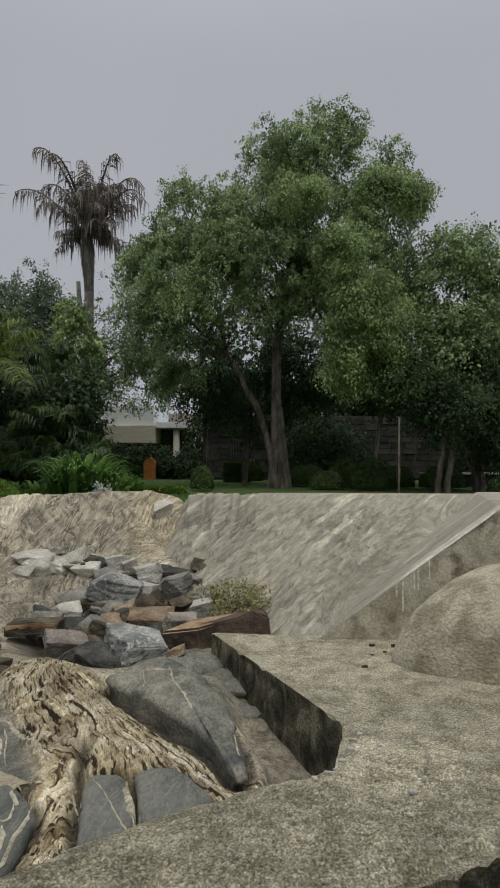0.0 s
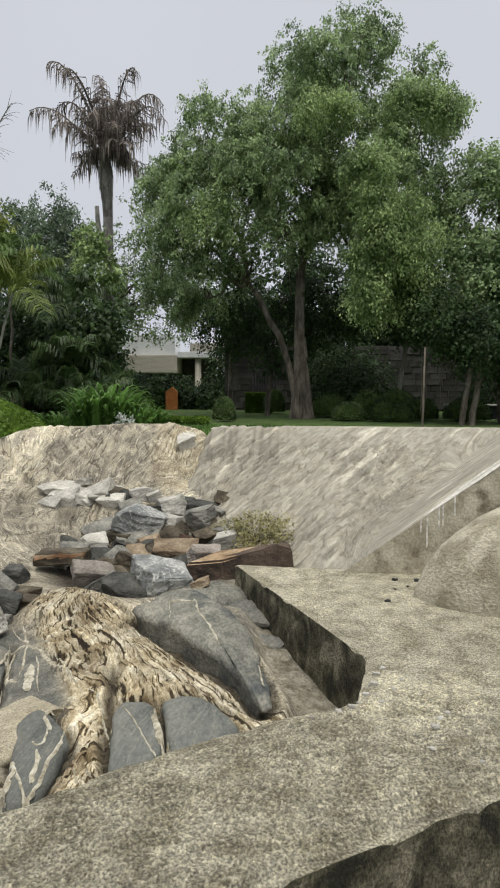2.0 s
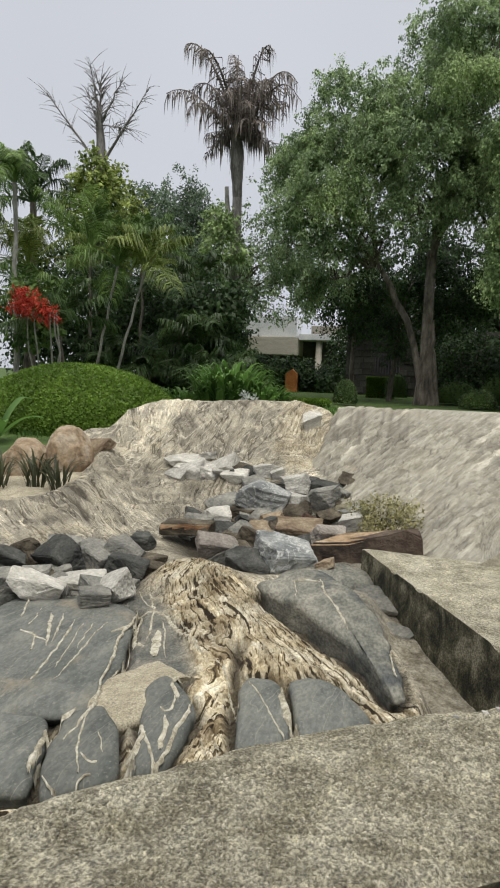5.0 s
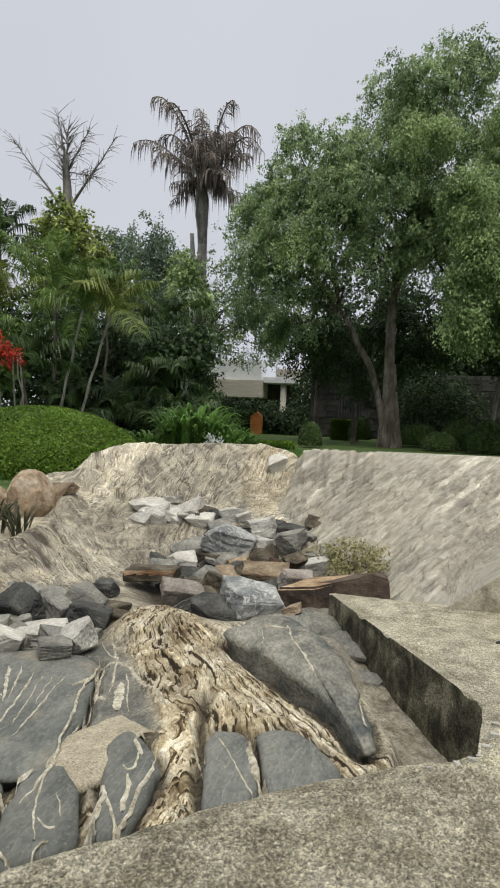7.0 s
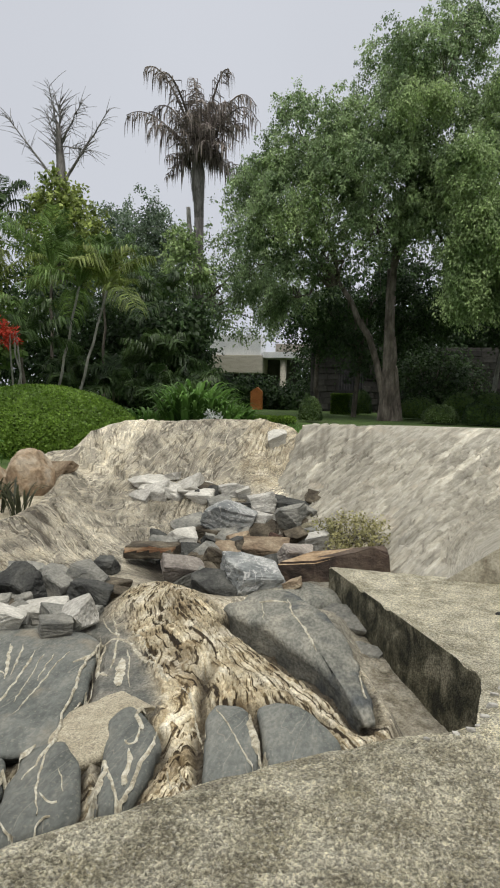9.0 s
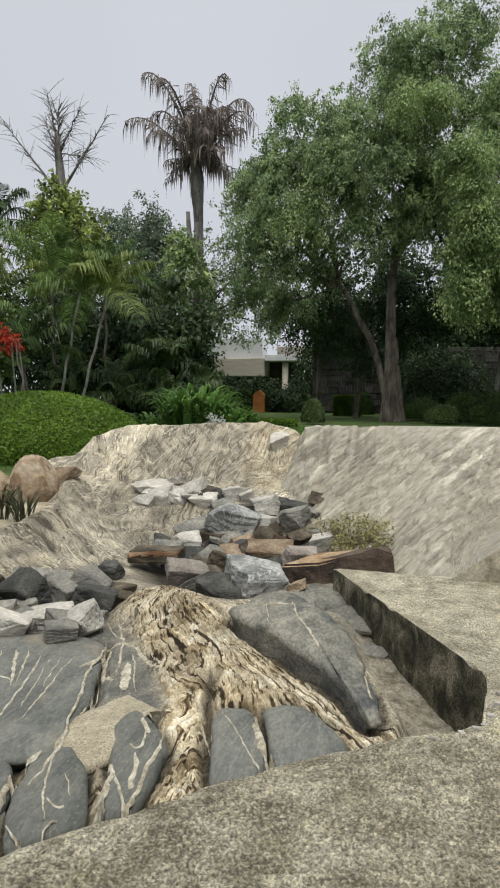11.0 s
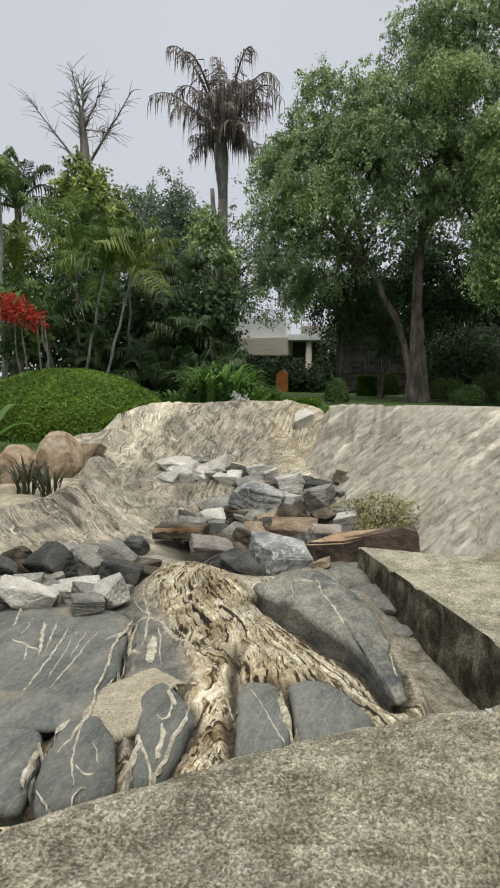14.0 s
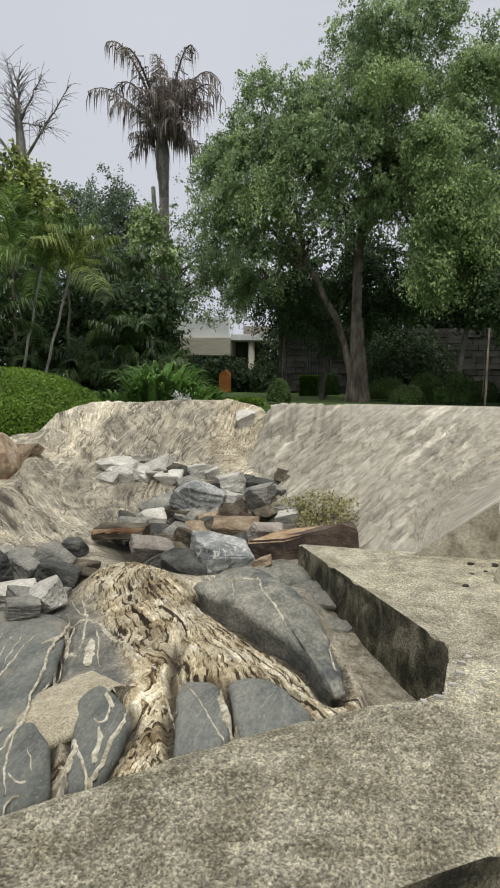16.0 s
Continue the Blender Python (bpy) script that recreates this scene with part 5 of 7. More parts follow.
# a long rust-brown rock with a sloping top, in front of the bank
bm = bmesh.new()
low = [(-1.0, 5.88, -0.24), (-0.62, 5.8, -0.24), (-0.2, 5.9, -0.24), (-0.03, 5.98, -0.24), (-0.03, 6.2, -0.24), (-0.7, 6.12, -0.24)]
high = [(-1.0, 5.9, -0.06), (-0.66, 5.83, -0.01), (-0.19, 5.95, 0.14), (-0.05, 6.0, 0.05), (-0.1, 6.12, 0.12), (-0.72, 6.14, 0.01)]
va, vb = [bm.verts.new(p) for p in low], [bm.verts.new(p) for p in high]
bm.faces.new(va[::-1]), bm.faces.new(vb)
for i in range(6):
    bm.faces.new((va[i], va[(i + 1) % 6], vb[(i + 1) % 6], vb[i]))
bmesh.ops.bevel(bm, geom=bm.edges[:], offset=0.018, segments=2, affect="EDGES")
bmesh.ops.triangulate(bm, faces=bm.faces[:])
bmesh.ops.subdivide_edges(bm, edges=[e for e in bm.edges if e.calc_length() > 0.1], cuts=2, use_grid_fill=True)
for v in bm.verts:
    q = v.co * 7
    v.co += Vector((noise.noise(q), noise.noise(q + Vector((5, 0, 0))), noise.noise(q + Vector((0, 5, 0))))) * 0.012
plank = solid("rock", mesh_from("rock", bm), stuff_of("rust_brown_stone", ((0.035, 0.026, 0.02), (0.075, 0.052, 0.038), (0.1, 0.075, 0.055), (0.15, 0.105, 0.068)), scale=2.2, stretch=(1, 1, 1.5), detail=9, bump=0.9, bump_scale=20),
      "long wedge of rust-brown rock against the concrete ledge", "rock", "rocks in the dry pond")

# a flat dark plank of stone with a rusty edge, beside the pile
bm = box_bm(-2.36, -1.9, 5.84, 6.06, -0.1, 0.02)
bmesh.ops.bevel(bm, geom=bm.edges[:], offset=0.012, segments=1, affect="EDGES")
bmesh.ops.triangulate(bm, faces=bm.faces[:])
bmesh.ops.subdivide_edges(bm, edges=[e for e in bm.edges if e.calc_length() > 0.08], cuts=3, use_grid_fill=True)
for v in bm.verts:
    q = v.co * 9
    v.co += Vector((2 * noise.noise(q), 2 * noise.noise(q + Vector((5, 0, 0))), noise.noise(q + Vector((0, 5, 0))) + 5 * (v.co.x + 2.1))) * 0.012
rusty = solid("rock", mesh_from("rock", bm), ROCKS["brown"], "flat dark plank of stone with a rust-orange edge", "rock", "rocks in the dry pond")
rusty.data.materials.append(stuff_of("rust_edge", ((0.14, 0.06, 0.03), (0.3, 0.17, 0.09), (0.4, 0.29, 0.18)), scale=9, stretch=(0.4, 1, 2), bump=0.6, bump_scale=30))
for p in rusty.data.polygons:
    p.material_index = int(-0.035 < p.center.z - 0.06 * (p.center.x + 2.1) < 0.0 and p.normal.y < -0.2)

plank.data.materials.append(stuff_of("tan_stone_top", ((0.2, 0.13, 0.07), (0.33, 0.235, 0.14), (0.38, 0.29, 0.19)), scale=4, bump=0.6, bump_scale=20))
plank_split = min(v.co.x for v in plank.data.vertices) + 0.5
for p in plank.data.polygons:
    p.material_index = int(p.normal.z > 0.3 and p.center.x < plank_split + 0.12 * math.sin(40 * p.center.y + 25 * p.center.z))


def boulder(name, centre, radii, material, label, category, seed, lump=0.12, group=""):
    bm = bmesh.new()
    bmesh.ops.create_icosphere(bm, subdivisions=5, radius=1)
    arr = np.array([v.co for v in bm.verts])
    f = 1 + lump * 2 * (fbm(arr[:, 0] * 1.3 + seed, arr[:, 1] * 1.3, arr[:, 2] * 1.3, 130 + seed, 4) - 0.5)
    for v, q in zip(bm.verts, f):
        v.co = (centre[0] + v.co.x * q * radii[0], centre[1] + v.co.y * q * radii[1], centre[2] + v.co.z * q * radii[2])
    return solid(name, mesh_from(name, bm, True), material, label, category, group)


boulder("boulder", (1.83, 4.9, 0.0), (0.95, 0.55, 0.74), stuff_of("plastered_boulder", ((0.3, 0.268, 0.19), (0.45, 0.408, 0.305), (0.56, 0.515, 0.4)), scale=4.5, detail=11, bump=1.0, bump_scale=45, bump_size=0.03, patches=(0.31, 0.28, 0.19), patch_scale=4.0, patch_cut=(0.5, 0.72), grain=(0.68, 1.25)), "large rounded boulder of weathered plastered concrete", "boulder", 1, 0.1)
rock(-0.2, 4.75, 0.24, 0.04, "grey", tilt=0)
rock(-0.3, 5.05, 0.26, 0.06, "grey", tilt=0)
rock(-0.42, 5.2, 0.24, 0.04, "grey", tilt=0)
rock(-0.05, 4.95, 0.2, 0.05, "white", tilt=0)
rock(-1.44, 8.3, 0.3, 0.19, "chalk", sink=0.3, label="pale angular stone set in the crest of the rocks")
rock(-3.98, 7.55, 0.42, 0.1, "tan", turn=-30, tilt=20, label="thin tan slab leaning on the shoulder of the rocks")
boulder("boulder", (-4.14, 7.3, 0.28), (0.27, 0.3, 0.4), ORANGE_ROCK, "rounded orange-tan boulder beside the pond", "boulder", 4, 0.25)
boulder("boulder", (-4.55, 7.1, 0.22), (0.3, 0.3, 0.3), ORANGE_ROCK, "small tan boulder beside the pond", "boulder", 6, 0.25)
for x, y, s in ((0.75, 5.3, 0.05), (0.92, 5.28, 0.06), (0.63, 4.75, 0.045), (0.05, 5.75, 0.035), (0.72, 5.05, 0.025), (1.0, 5.1, 0.03), (0.82, 5.12, 0.03), (0.58, 2.8, 0.02), (0.66, 3.05, 0.025), (0.4, 3.4, 0.035), (0.43, 3.52, 0.03), (0.33, 3.22, 0.035), (0.5, 3.35, 0.02), (0.42, 3.2, 0.02), (0.55, 3.45, 0.02), (0.47, 3.6, 0.025), (0.28, 3.12, 0.03), (0.7, 3.1, 0.025), (0.62, 2.95, 0.03), (0.36, 3.3, 0.03), (0.22, 3.08, 0.025), (0.1, 3.0, 0.02), (0.9, 2.75, 0.02), (0.75, 2.7, 0.018)):
    s = s * (0.6 if y > 4 else 0.85)
    me = stone_mesh(s * 1.6, s, s * 0.7, int(1000 * x + 77 * y), 16)
    me.materials.append(ROCKS["slate"] if y > 4 else ROCKS["white"])
    ob = tagged(new("stone_chip", me), "small loose stone chip on the concrete ledge", "stone", "loose stone chips")
    ob.location = (x, y, float(rim_top(np.array([x]), np.array([y]))[0]) + s * 0.22)


# ---- leaves and plants ----
def leaf_mesh(name, base, way, length, width=0.42, seed=0, fold=0.15, facing=None):
    """Many leaves in one mesh: each a folded diamond at its base, along its way."""
    rng = np.random.default_rng(seed)
    k = len(base)
    way = way / (np.linalg.norm(way, axis=1, keepdims=True) + 1e-9)
    side = np.cross(way, rng.normal(0, 1, (k, 3)) if facing is None else facing + rng.normal(0, 0.45, (k, 3)))
    side /= np.linalg.norm(side, axis=1, keepdims=True) + 1e-9
    up = np.cross(side, way)
    length = np.broadcast_to(np.asarray(length, float), (k,))[:, None]
    w = length * width
    belly = base + way * length * 0.45
    v = np.stack([base, belly + side * w - up * w * fold, base + way * length, belly - side * w - up * w * fold], 1).reshape(-1, 3)
    f = np.arange(4 * k).reshape(k, 4)
    tris = np.concatenate([f[:, [0, 1, 2]], f[:, [0, 2, 3]]])
    return mesh_of(name, v, tris, smooth=False)


def crown_points(lobes, count, rng, gap=0.42, gap_scale=0.7, seed=0, shell=0.45):
    vol = np.array([r[0] * r[1] * r[2] for _, r in lobes]) ** 0.8
    pick = rng.choice(len(lobes), count, p=vol / vol.sum())
    c, r = np.array([l[0] for l in lobes])[pick], np.array([l[1] for l in lobes])[pick]
    d = rng.normal(0, 1, (count, 3))
    d /= np.linalg.norm(d, axis=1, keepdims=True)
    rad = rng.uniform(shell**3, 1, (count, 1)) ** (1 / 3)
    rad = rad * (1 + 0.25 * (fbm(d[:, 0] * 2 + pick, d[:, 1] * 2, d[:, 2] * 2, 200 + seed, 3) - 0.5))[:, None] * 1.02
    p = c + d * r * rad
    keep = fbm(p[:, 0] * gap_scale, p[:, 1] * gap_scale, p[:, 2] * gap_scale, 210 + seed, 3) > gap
    return p[keep], d[keep]


def clumps(lobes, each, seed, size=(0.3, 0.48)):
    """Each lobe broken up into smaller tufts over its outer part."""
    rng = np.random.default_rng(seed)
    out = []
    for c, r in lobes:
        for k in range(each):
            d = rng.normal(0, 1, 3)
            d /= np.linalg.norm(d)
            q = rng.uniform(*size)
            out.append((tuple(np.array(c) + d * np.array(r) * rng.uniform(0.45, 0.9)), tuple(np.array(r) * q * (1, 1, 0.8))))
    return out


def crown_mesh(name, lobes, sprays, per, leaf, seed, gap=0.42, gap_scale=0.7, spread=0.3, droop=0.6, width=0.36, shell=0.45):
    """A crown of hanging sprays of leaves, uneven, with gaps."""
    rng = np.random.default_rng(seed)
    p, d = crown_points(lobes, sprays, rng, gap, gap_scale, seed, shell)
    k = len(p)
    reach = d * 0.8 + rng.normal(0, 0.5, (k, 3)) + np.array([0, 0, -0.2])
    reach /= np.linalg.norm(reach, axis=1, keepdims=True)
    s = rng.uniform(0, 1, (k, per, 1))
    base = p[:, None] + reach[:, None] * s * spread * 2 + rng.normal(0, spread * 0.33, (k, per, 3)) + np.array([0, 0, -1.0]) * s * s * spread * droop
    way = reach[:, None] * 0.4 + rng.normal(0, 0.6, (k, per, 3)) + np.array([0, 0, -droop])
    size = leaf * rng.uniform(0.65, 1.25, k * per)
    facing = np.broadcast_to(d[:, None] * 0.7 + np.array([0, -0.35, 0.75]), way.shape).reshape(-1, 3)
    return leaf_mesh(name, base.reshape(-1, 3), way.reshape(-1, 3), size, width, seed, facing=facing)


def limbs(name, root, lobes, radius, seed, fork=0.35, extra=2, upright=False):
    """Trunk to the fork, and limbs out to the lobes."""
    rng = np.random.default_rng(seed)
    runs = []
    mean = np.mean([c for c, _ in lobes], 0)
    split_ = np.array(root) + (mean - np.array(root)) * fork * ((0.0, 0.0, 1.0) if upright else (1.0, 1.0, 1.0))
    runs.append((bent(root, split_, 6, 0.08 * radius * 3, seed=seed), np.linspace(radius * 1.25, radius * 0.8, 6)))
    for i, (c, r) in enumerate(lobes):
        tip = np.array(c) + (0, 0, 0.05 * r[2])
        runs.append((bent(split_, tip, 8, 0.25, seed=seed + i + 1), np.linspace(radius * 0.5, radius * 0.06, 8)))
        for j in range(extra):
            end = np.array(c) + rng.normal(0, 0.33, 3) * r
            runs.append((bent(np.array(c) - (0, 0, 0.4 * r[2]), end, 5, 0.15, seed=seed + 31 * i + j), np.linspace(radius * 0.2, radius * 0.03, 5)))
    return tubes(name, runs)


def tree(root, lobes, radius, seed, leaf_mat, bark, label, sprays=900, per=16, leaf=0.16, category="tree", group="", name="tree", fork=0.35, upright=False, **kw):
    ob = thing(name, root, label, category, group)
    part("trunk", limbs("trunk", root, lobes, radius, seed, fork, upright=upright), bark, ob)
    part("crown", crown_mesh("crown", clumps(lobes, 8, seed, (0.34, 0.55)) + lobes, sprays, per, leaf, seed, **kw), leaf_mat, ob)
    return ob


def frond_mesh(name, base, way, length, droop, leaflet, pairs=26, width=0.045, hang=0.3, seed=0, lift=0.5, bow=2.0, mess=0.12):
    """A feather palm leaf: an arching stalk with two rows of leaflets."""
    rng = np.random.default_rng(seed)
    way = np.array(way, float) / np.linalg.norm(way)
    s = np.linspace(0, 1, 12)
    pts = np.array(base) + way * (s * length)[:, None] + np.array([0, 0, -1.0]) * (droop * length * s**bow)[:, None]
    v, f = tube_data(pts, np.linspace(0.028, 0.006, 12) * max(1.0, length / 2.2), 5)
    verts, faces, nv = [v], f, len(v)
    side0 = np.cross(way, (0, 0, 1.0))
    side0 /= np.linalg.norm(side0) + 1e-9
    for sgn in (-1, 1):
        for k in range(pairs):
            q = 0.16 + 0.84 * (k + rng.uniform(0, 0.6)) / pairs
            if q > 1:
                continue
            p = np.array([np.interp(q, s, pts[:, i]) for i in range(3)])
            ahead = np.array([np.interp(min(q + 0.03, 1), s, pts[:, i]) for i in range(3)]) - np.array([np.interp(q - 0.03, s, pts[:, i]) for i in range(3)])
            ahead /= np.linalg.norm(ahead) + 1e-9
            out = sgn * side0 * 0.85 + ahead * 0.55 + np.array([0, 0, lift * 0.4]) + rng.normal(0, mess, 3)
            out /= np.linalg.norm(out)
            ll = leaflet * (0.55 + 0.45 * math.sin(math.pi * min(1, q * 1.05))) * rng.uniform(1.15 - 0.42 * hang, 1.02 + 0.18 * hang)
            ll *= rng.uniform(1 - 1.2 * mess, 1 + 0.5 * mess)
            mid_ = p + out * ll * 0.5 + (0, 0, -hang * ll * 0.2)
            tip = p + out * ll * (1 - 0.35 * hang) + (0, 0, -hang * ll * 0.95)
            w = np.cross(out, ahead)
            w = np.cross(out, w)
            w = w / (np.linalg.norm(w) + 1e-9) * width * 0.5
            verts.append(np.array([p - w * 0.4, p + w * 0.4, mid_ + w, mid_ - w, tip]))
            faces += [[nv, nv + 1, nv + 2, nv + 3], [nv + 3, nv + 2, nv + 4]]
            nv += 5
    return mesh_of(name, np.concatenate(verts), faces, smooth=False)


def palm(root, top, radius, fronds, length, label, seed, leaf_mat, bark=BARK, droop=0.5, leaflet=0.7, hang=0.65, rise=(0.1, 1.5), pairs=36, width=0.034, name="palm_tree",
         group="", tilt_out=0.0, stems=1):
    ob = thing(name, root, label, "palm", group)
    rng = np.random.default_rng(seed)
    part("trunk", tubes("trunk", [(bent(root, top, 9, 0.05, seed=seed), np.linspace(radius * 1.2, radius * 0.8, 9))], 9), bark, ob)
    for k in range(fronds):
        a = 2 * math.pi * (k + rng.uniform(-0.3, 0.3)) / fronds + seed
        e = rng.uniform(*rise)
        way = (math.cos(a) * (1 - 0.5 * e), math.sin(a) * (1 - 0.5 * e), e)
        part("frond", frond_mesh("frond", top, way, length * rng.uniform(0.75, 1.1), droop * rng.uniform(0.7, 1.3), leaflet, pairs, width, hang, seed * 50 + k), leaf_mat, ob)
    return ob


# ---- the garden round the pond ----
# clipped dome of hedge
def dome_hedge(centre, radii, count, leaf, label, seed, mat=HEDGE_LEAF, name="clipped_hedge", group="", flat=1.0, category="hedge"):
    cx, cy, cz = centre
    ob = thing(name, (cx, cy, cz - radii[2] * 0.3), label, category, group)
    bm = bmesh.new()
    bmesh.ops.create_icosphere(bm, subdivisions=3, radius=0.97)
    for v in bm.verts:
        v.co = (cx + v.co.x * radii[0], cy + v.co.y * radii[1], cz + max(v.co.z, -0.3) * radii[2])
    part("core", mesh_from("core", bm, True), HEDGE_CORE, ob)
    rng = np.random.default_rng(seed)
    d = rng.normal(0, 1, (count, 3))
    d /= np.linalg.norm(d, axis=1, keepdims=True)
    d = d[d[:, 2] > -0.3]
    p = np.array(centre) + d * np.array(radii) * (rng.uniform(0.955, 1.012, (len(d), 1)) + 0.03 * (fbm(d[:, 0] * 5, d[:, 1] * 5, d[:, 2] * 5, seed, 3) - 0.5)[:, None])
    part("foliage", leaf_mesh("foliage", p, d * 0.35 + rng.normal(0, 0.55, p.shape), leaf * rng.uniform(0.7, 1.3, len(d)), 0.4, seed, facing=d * 1.3), mat, ob)
    return ob


dome_hedge((-6.1, 11.0, 0.4), (1.9, 1.4, 1.05), 115000, 0.044, "large clipped dome of bright green hedge", 3)


def strap_plant(centre, radius, height, count, width, label, seed, mat=STRAP_LEAF, name="strap_leaf_plant", category="plant", arch=0.85, group="", stiff=0.0):
    """A tuft of long arching strap leaves."""
    rng = np.random.default_rng(seed)
    verts, faces, nv = [], [], 0
    for k in range(count):
        a, r0 = rng.uniform(0, 2 * math.pi), radius * 0.75 * math.sqrt(rng.uniform(0, 1))
        b = np.array(centre) + (r0 * math.cos(a), r0 * math.sin(a), 0)
        a2 = a + rng.normal(0, 0.7)
        out = np.array([math.cos(a2), math.sin(a2), 0])
        hh = height * rng.uniform(0.6, 1.05) * (1 - 0.35 * r0 / radius)
        reach = hh * rng.uniform(0.35, 1.0) * arch
        s = np.linspace(0, 1, 7)
        line = b + out * (reach * s**1.3)[:, None] + np.array([0, 0, 1.0]) * (hh * (np.sin(s * math.pi * (0.62 - 0.12 * stiff)) / 1.0))[:, None]
        side = np.cross(out, (0, 0, 1.0)) * width * 0.5
        w = np.sin(np.clip(s * 0.9 + 0.12, 0, 1) * math.pi)[:, None] * side
        w[-1] *= 0.05
        verts += [line - w, line + w + (0, 0, 0.004)]
        for i in range(6):
            faces.append([nv + i, nv + i + 1, nv + 7 + i + 1, nv + 7 + i])
        nv += 14
    ob = thing(name, centre, label, category, group)
    part("leaves", mesh_of("leaves", np.concatenate(verts), faces), mat, ob)
    return ob


strap_plant((-3.9, 13.0, 0.45), 0.75, 1.22, 360, 0.085, "big tuft of arching bright green strap leaves", 11)
strap_plant((-3.3, 12.9, 0.45), 0.65, 0.85, 260, 0.08, "arching green strap leaves beside the tuft", 12)
strap_plant((-4.75, 12.9, 0.45), 0.6, 0.7, 200, 0.05, "low tuft of green strap leaves", 13)
strap_plant((-2.95, 12.7, 0.45), 0.35, 0.5, 90, 0.05, "small tuft of green strap leaves", 14)
strap_plant((-3.66, 6.3, 0.1), 0.12, 0.46, 30, 0.024, "dark spiky agave in the bed beside the rocks", 15, AGAVE, "agave", arch=0.9, stiff=0.9, group="agaves")
strap_plant((-4.0, 6.4, 0.1), 0.12, 0.46, 30, 0.024, "dark spiky agave in the bed beside the rocks", 16, AGAVE, "agave", arch=0.95, stiff=0.9, group="agaves")
strap_plant((-4.3, 6.2, 0.05), 0.12, 0.5, 30, 0.024, "dark spiky agave in the bed beside the rocks", 17, AGAVE, "agave", arch=0.95, stiff=0.9, group="agaves")

fl = thing("white_flowers", (-3.3, 12.55, 0.6), "cluster of white lilies among strap leaves", "flowers")
frng = np.random.default_rng(5)
fb = np.array([(-3.2, 12.1, 0.98)]) + frng.normal(0, 1, (16, 3)) * (0.13, 0.08, 0.09)
part("stems", tubes("stems", [(bent((-3.3, 12.55, 0.55), q, 4, 0.02, seed=i), np.full(4, 0.008)) for i, q in enumerate(fb)], 4), STRAP_LEAF, fl)
fbase = np.repeat(fb, 6, 0)
part("petals", leaf_mesh("petals", fbase, frng.normal(0, 1, fbase.shape) + (0, -0.5, 0.3), 0.1, 0.2, 5), WHITE_PETAL, fl)

# a broad pale leaf that reaches in beside the hedge
bl = thing("broad_leaf_plant", (-6.05, 8.9, 0.2), "broad pale green leaves of a low plant", "plant")
for k, (a, e, ln) in enumerate(((10, 0.55, 0.75), (60, 0.9, 0.6), (150, 0.7, 0.7), (-40, 0.5, 0.6), (215, 0.6, 0.6))):
    s = np.linspace(0, 1, 9)
    out_ = np.array([math.cos(radians(a)), math.sin(radians(a)), 0])
    line = np.array((-6.3, 8.9, 0.22)) + out_ * (ln * s)[:, None] + np.array([0, 0, 1]) * (e * np.sin(s * 1.9))[:, None] * 0.75
    w = np.cross(out_, (0, 0, 1.0)) * 0.11 * np.sin(np.clip(s, 0.02, 0.98) * math.pi)[:, None] ** 0.7
    v = np.concatenate([line - w + (0, 0, 0.02), line, line + w + (0, 0, 0.02)])
    f = [[i, i + 1, 9 + i + 1, 9 + i] for i in range(8)] + [[9 + i, 9 + i + 1, 18 + i + 1, 18 + i] for i in range(8)]
    part("leaf", mesh_of("leaf", v, f), STRAP_LEAF, bl)

# dry yellow-green bush at the foot of the bank
def small_bush(root, radii, label, seed, mat, sprays, leaf, name="bush"):
    ob = thing(name, root, label, "bush")
    lobes = [((root[0], root[1], root[2] + radii[2] * 0.9), radii)]
    rng = np.random.default_rng(seed)
    runs = []
    for i in range(26):
        d = rng.normal(0, 1, 3)
        d[2] = abs(d[2])
        d /= np.linalg.norm(d)
        runs.append((bent(root, np.array(root) + d * np.array(radii) * (1, 1, 1.8), 5, 0.02, seed=seed + i), np.linspace(0.006, 0.002, 5)))
    part("twigs", tubes("twigs", runs, 4), BARK, ob)
    part("foliage", crown_mesh("foliage", lobes, sprays, 8, leaf, seed, gap=0.35, gap_scale=6, spread=0.05, droop=0.2, shell=0.1), mat, ob)
    return ob


small_bush((-0.42, 6.62, -0.06), (0.32, 0.2, 0.17), "straggly dry yellow-green bush at the foot of the bank", 21, DRY_BUSH, 330, 0.028)

# loose grass along the pond's back edge
grng = np.random.default_rng(9)
gp = np.stack([grng.uniform(-9.5, 1.5, 16000), grng.uniform(9.1, 19, 16000), np.zeros(16000)], -1)
gp[:, 2] = garden_z(gp[:, 0], gp[:, 1])
gme = leaf_mesh("grass", gp, grng.normal(0, 0.35, gp.shape) + (0, 0, 1), grng.uniform(0.05, 0.14, len(gp)), 0.1, 9)
gme.materials.append(STRAP_LEAF)
tagged(new("grass", gme), "short green grass blades on the lawn", "grass", kind="stuff")

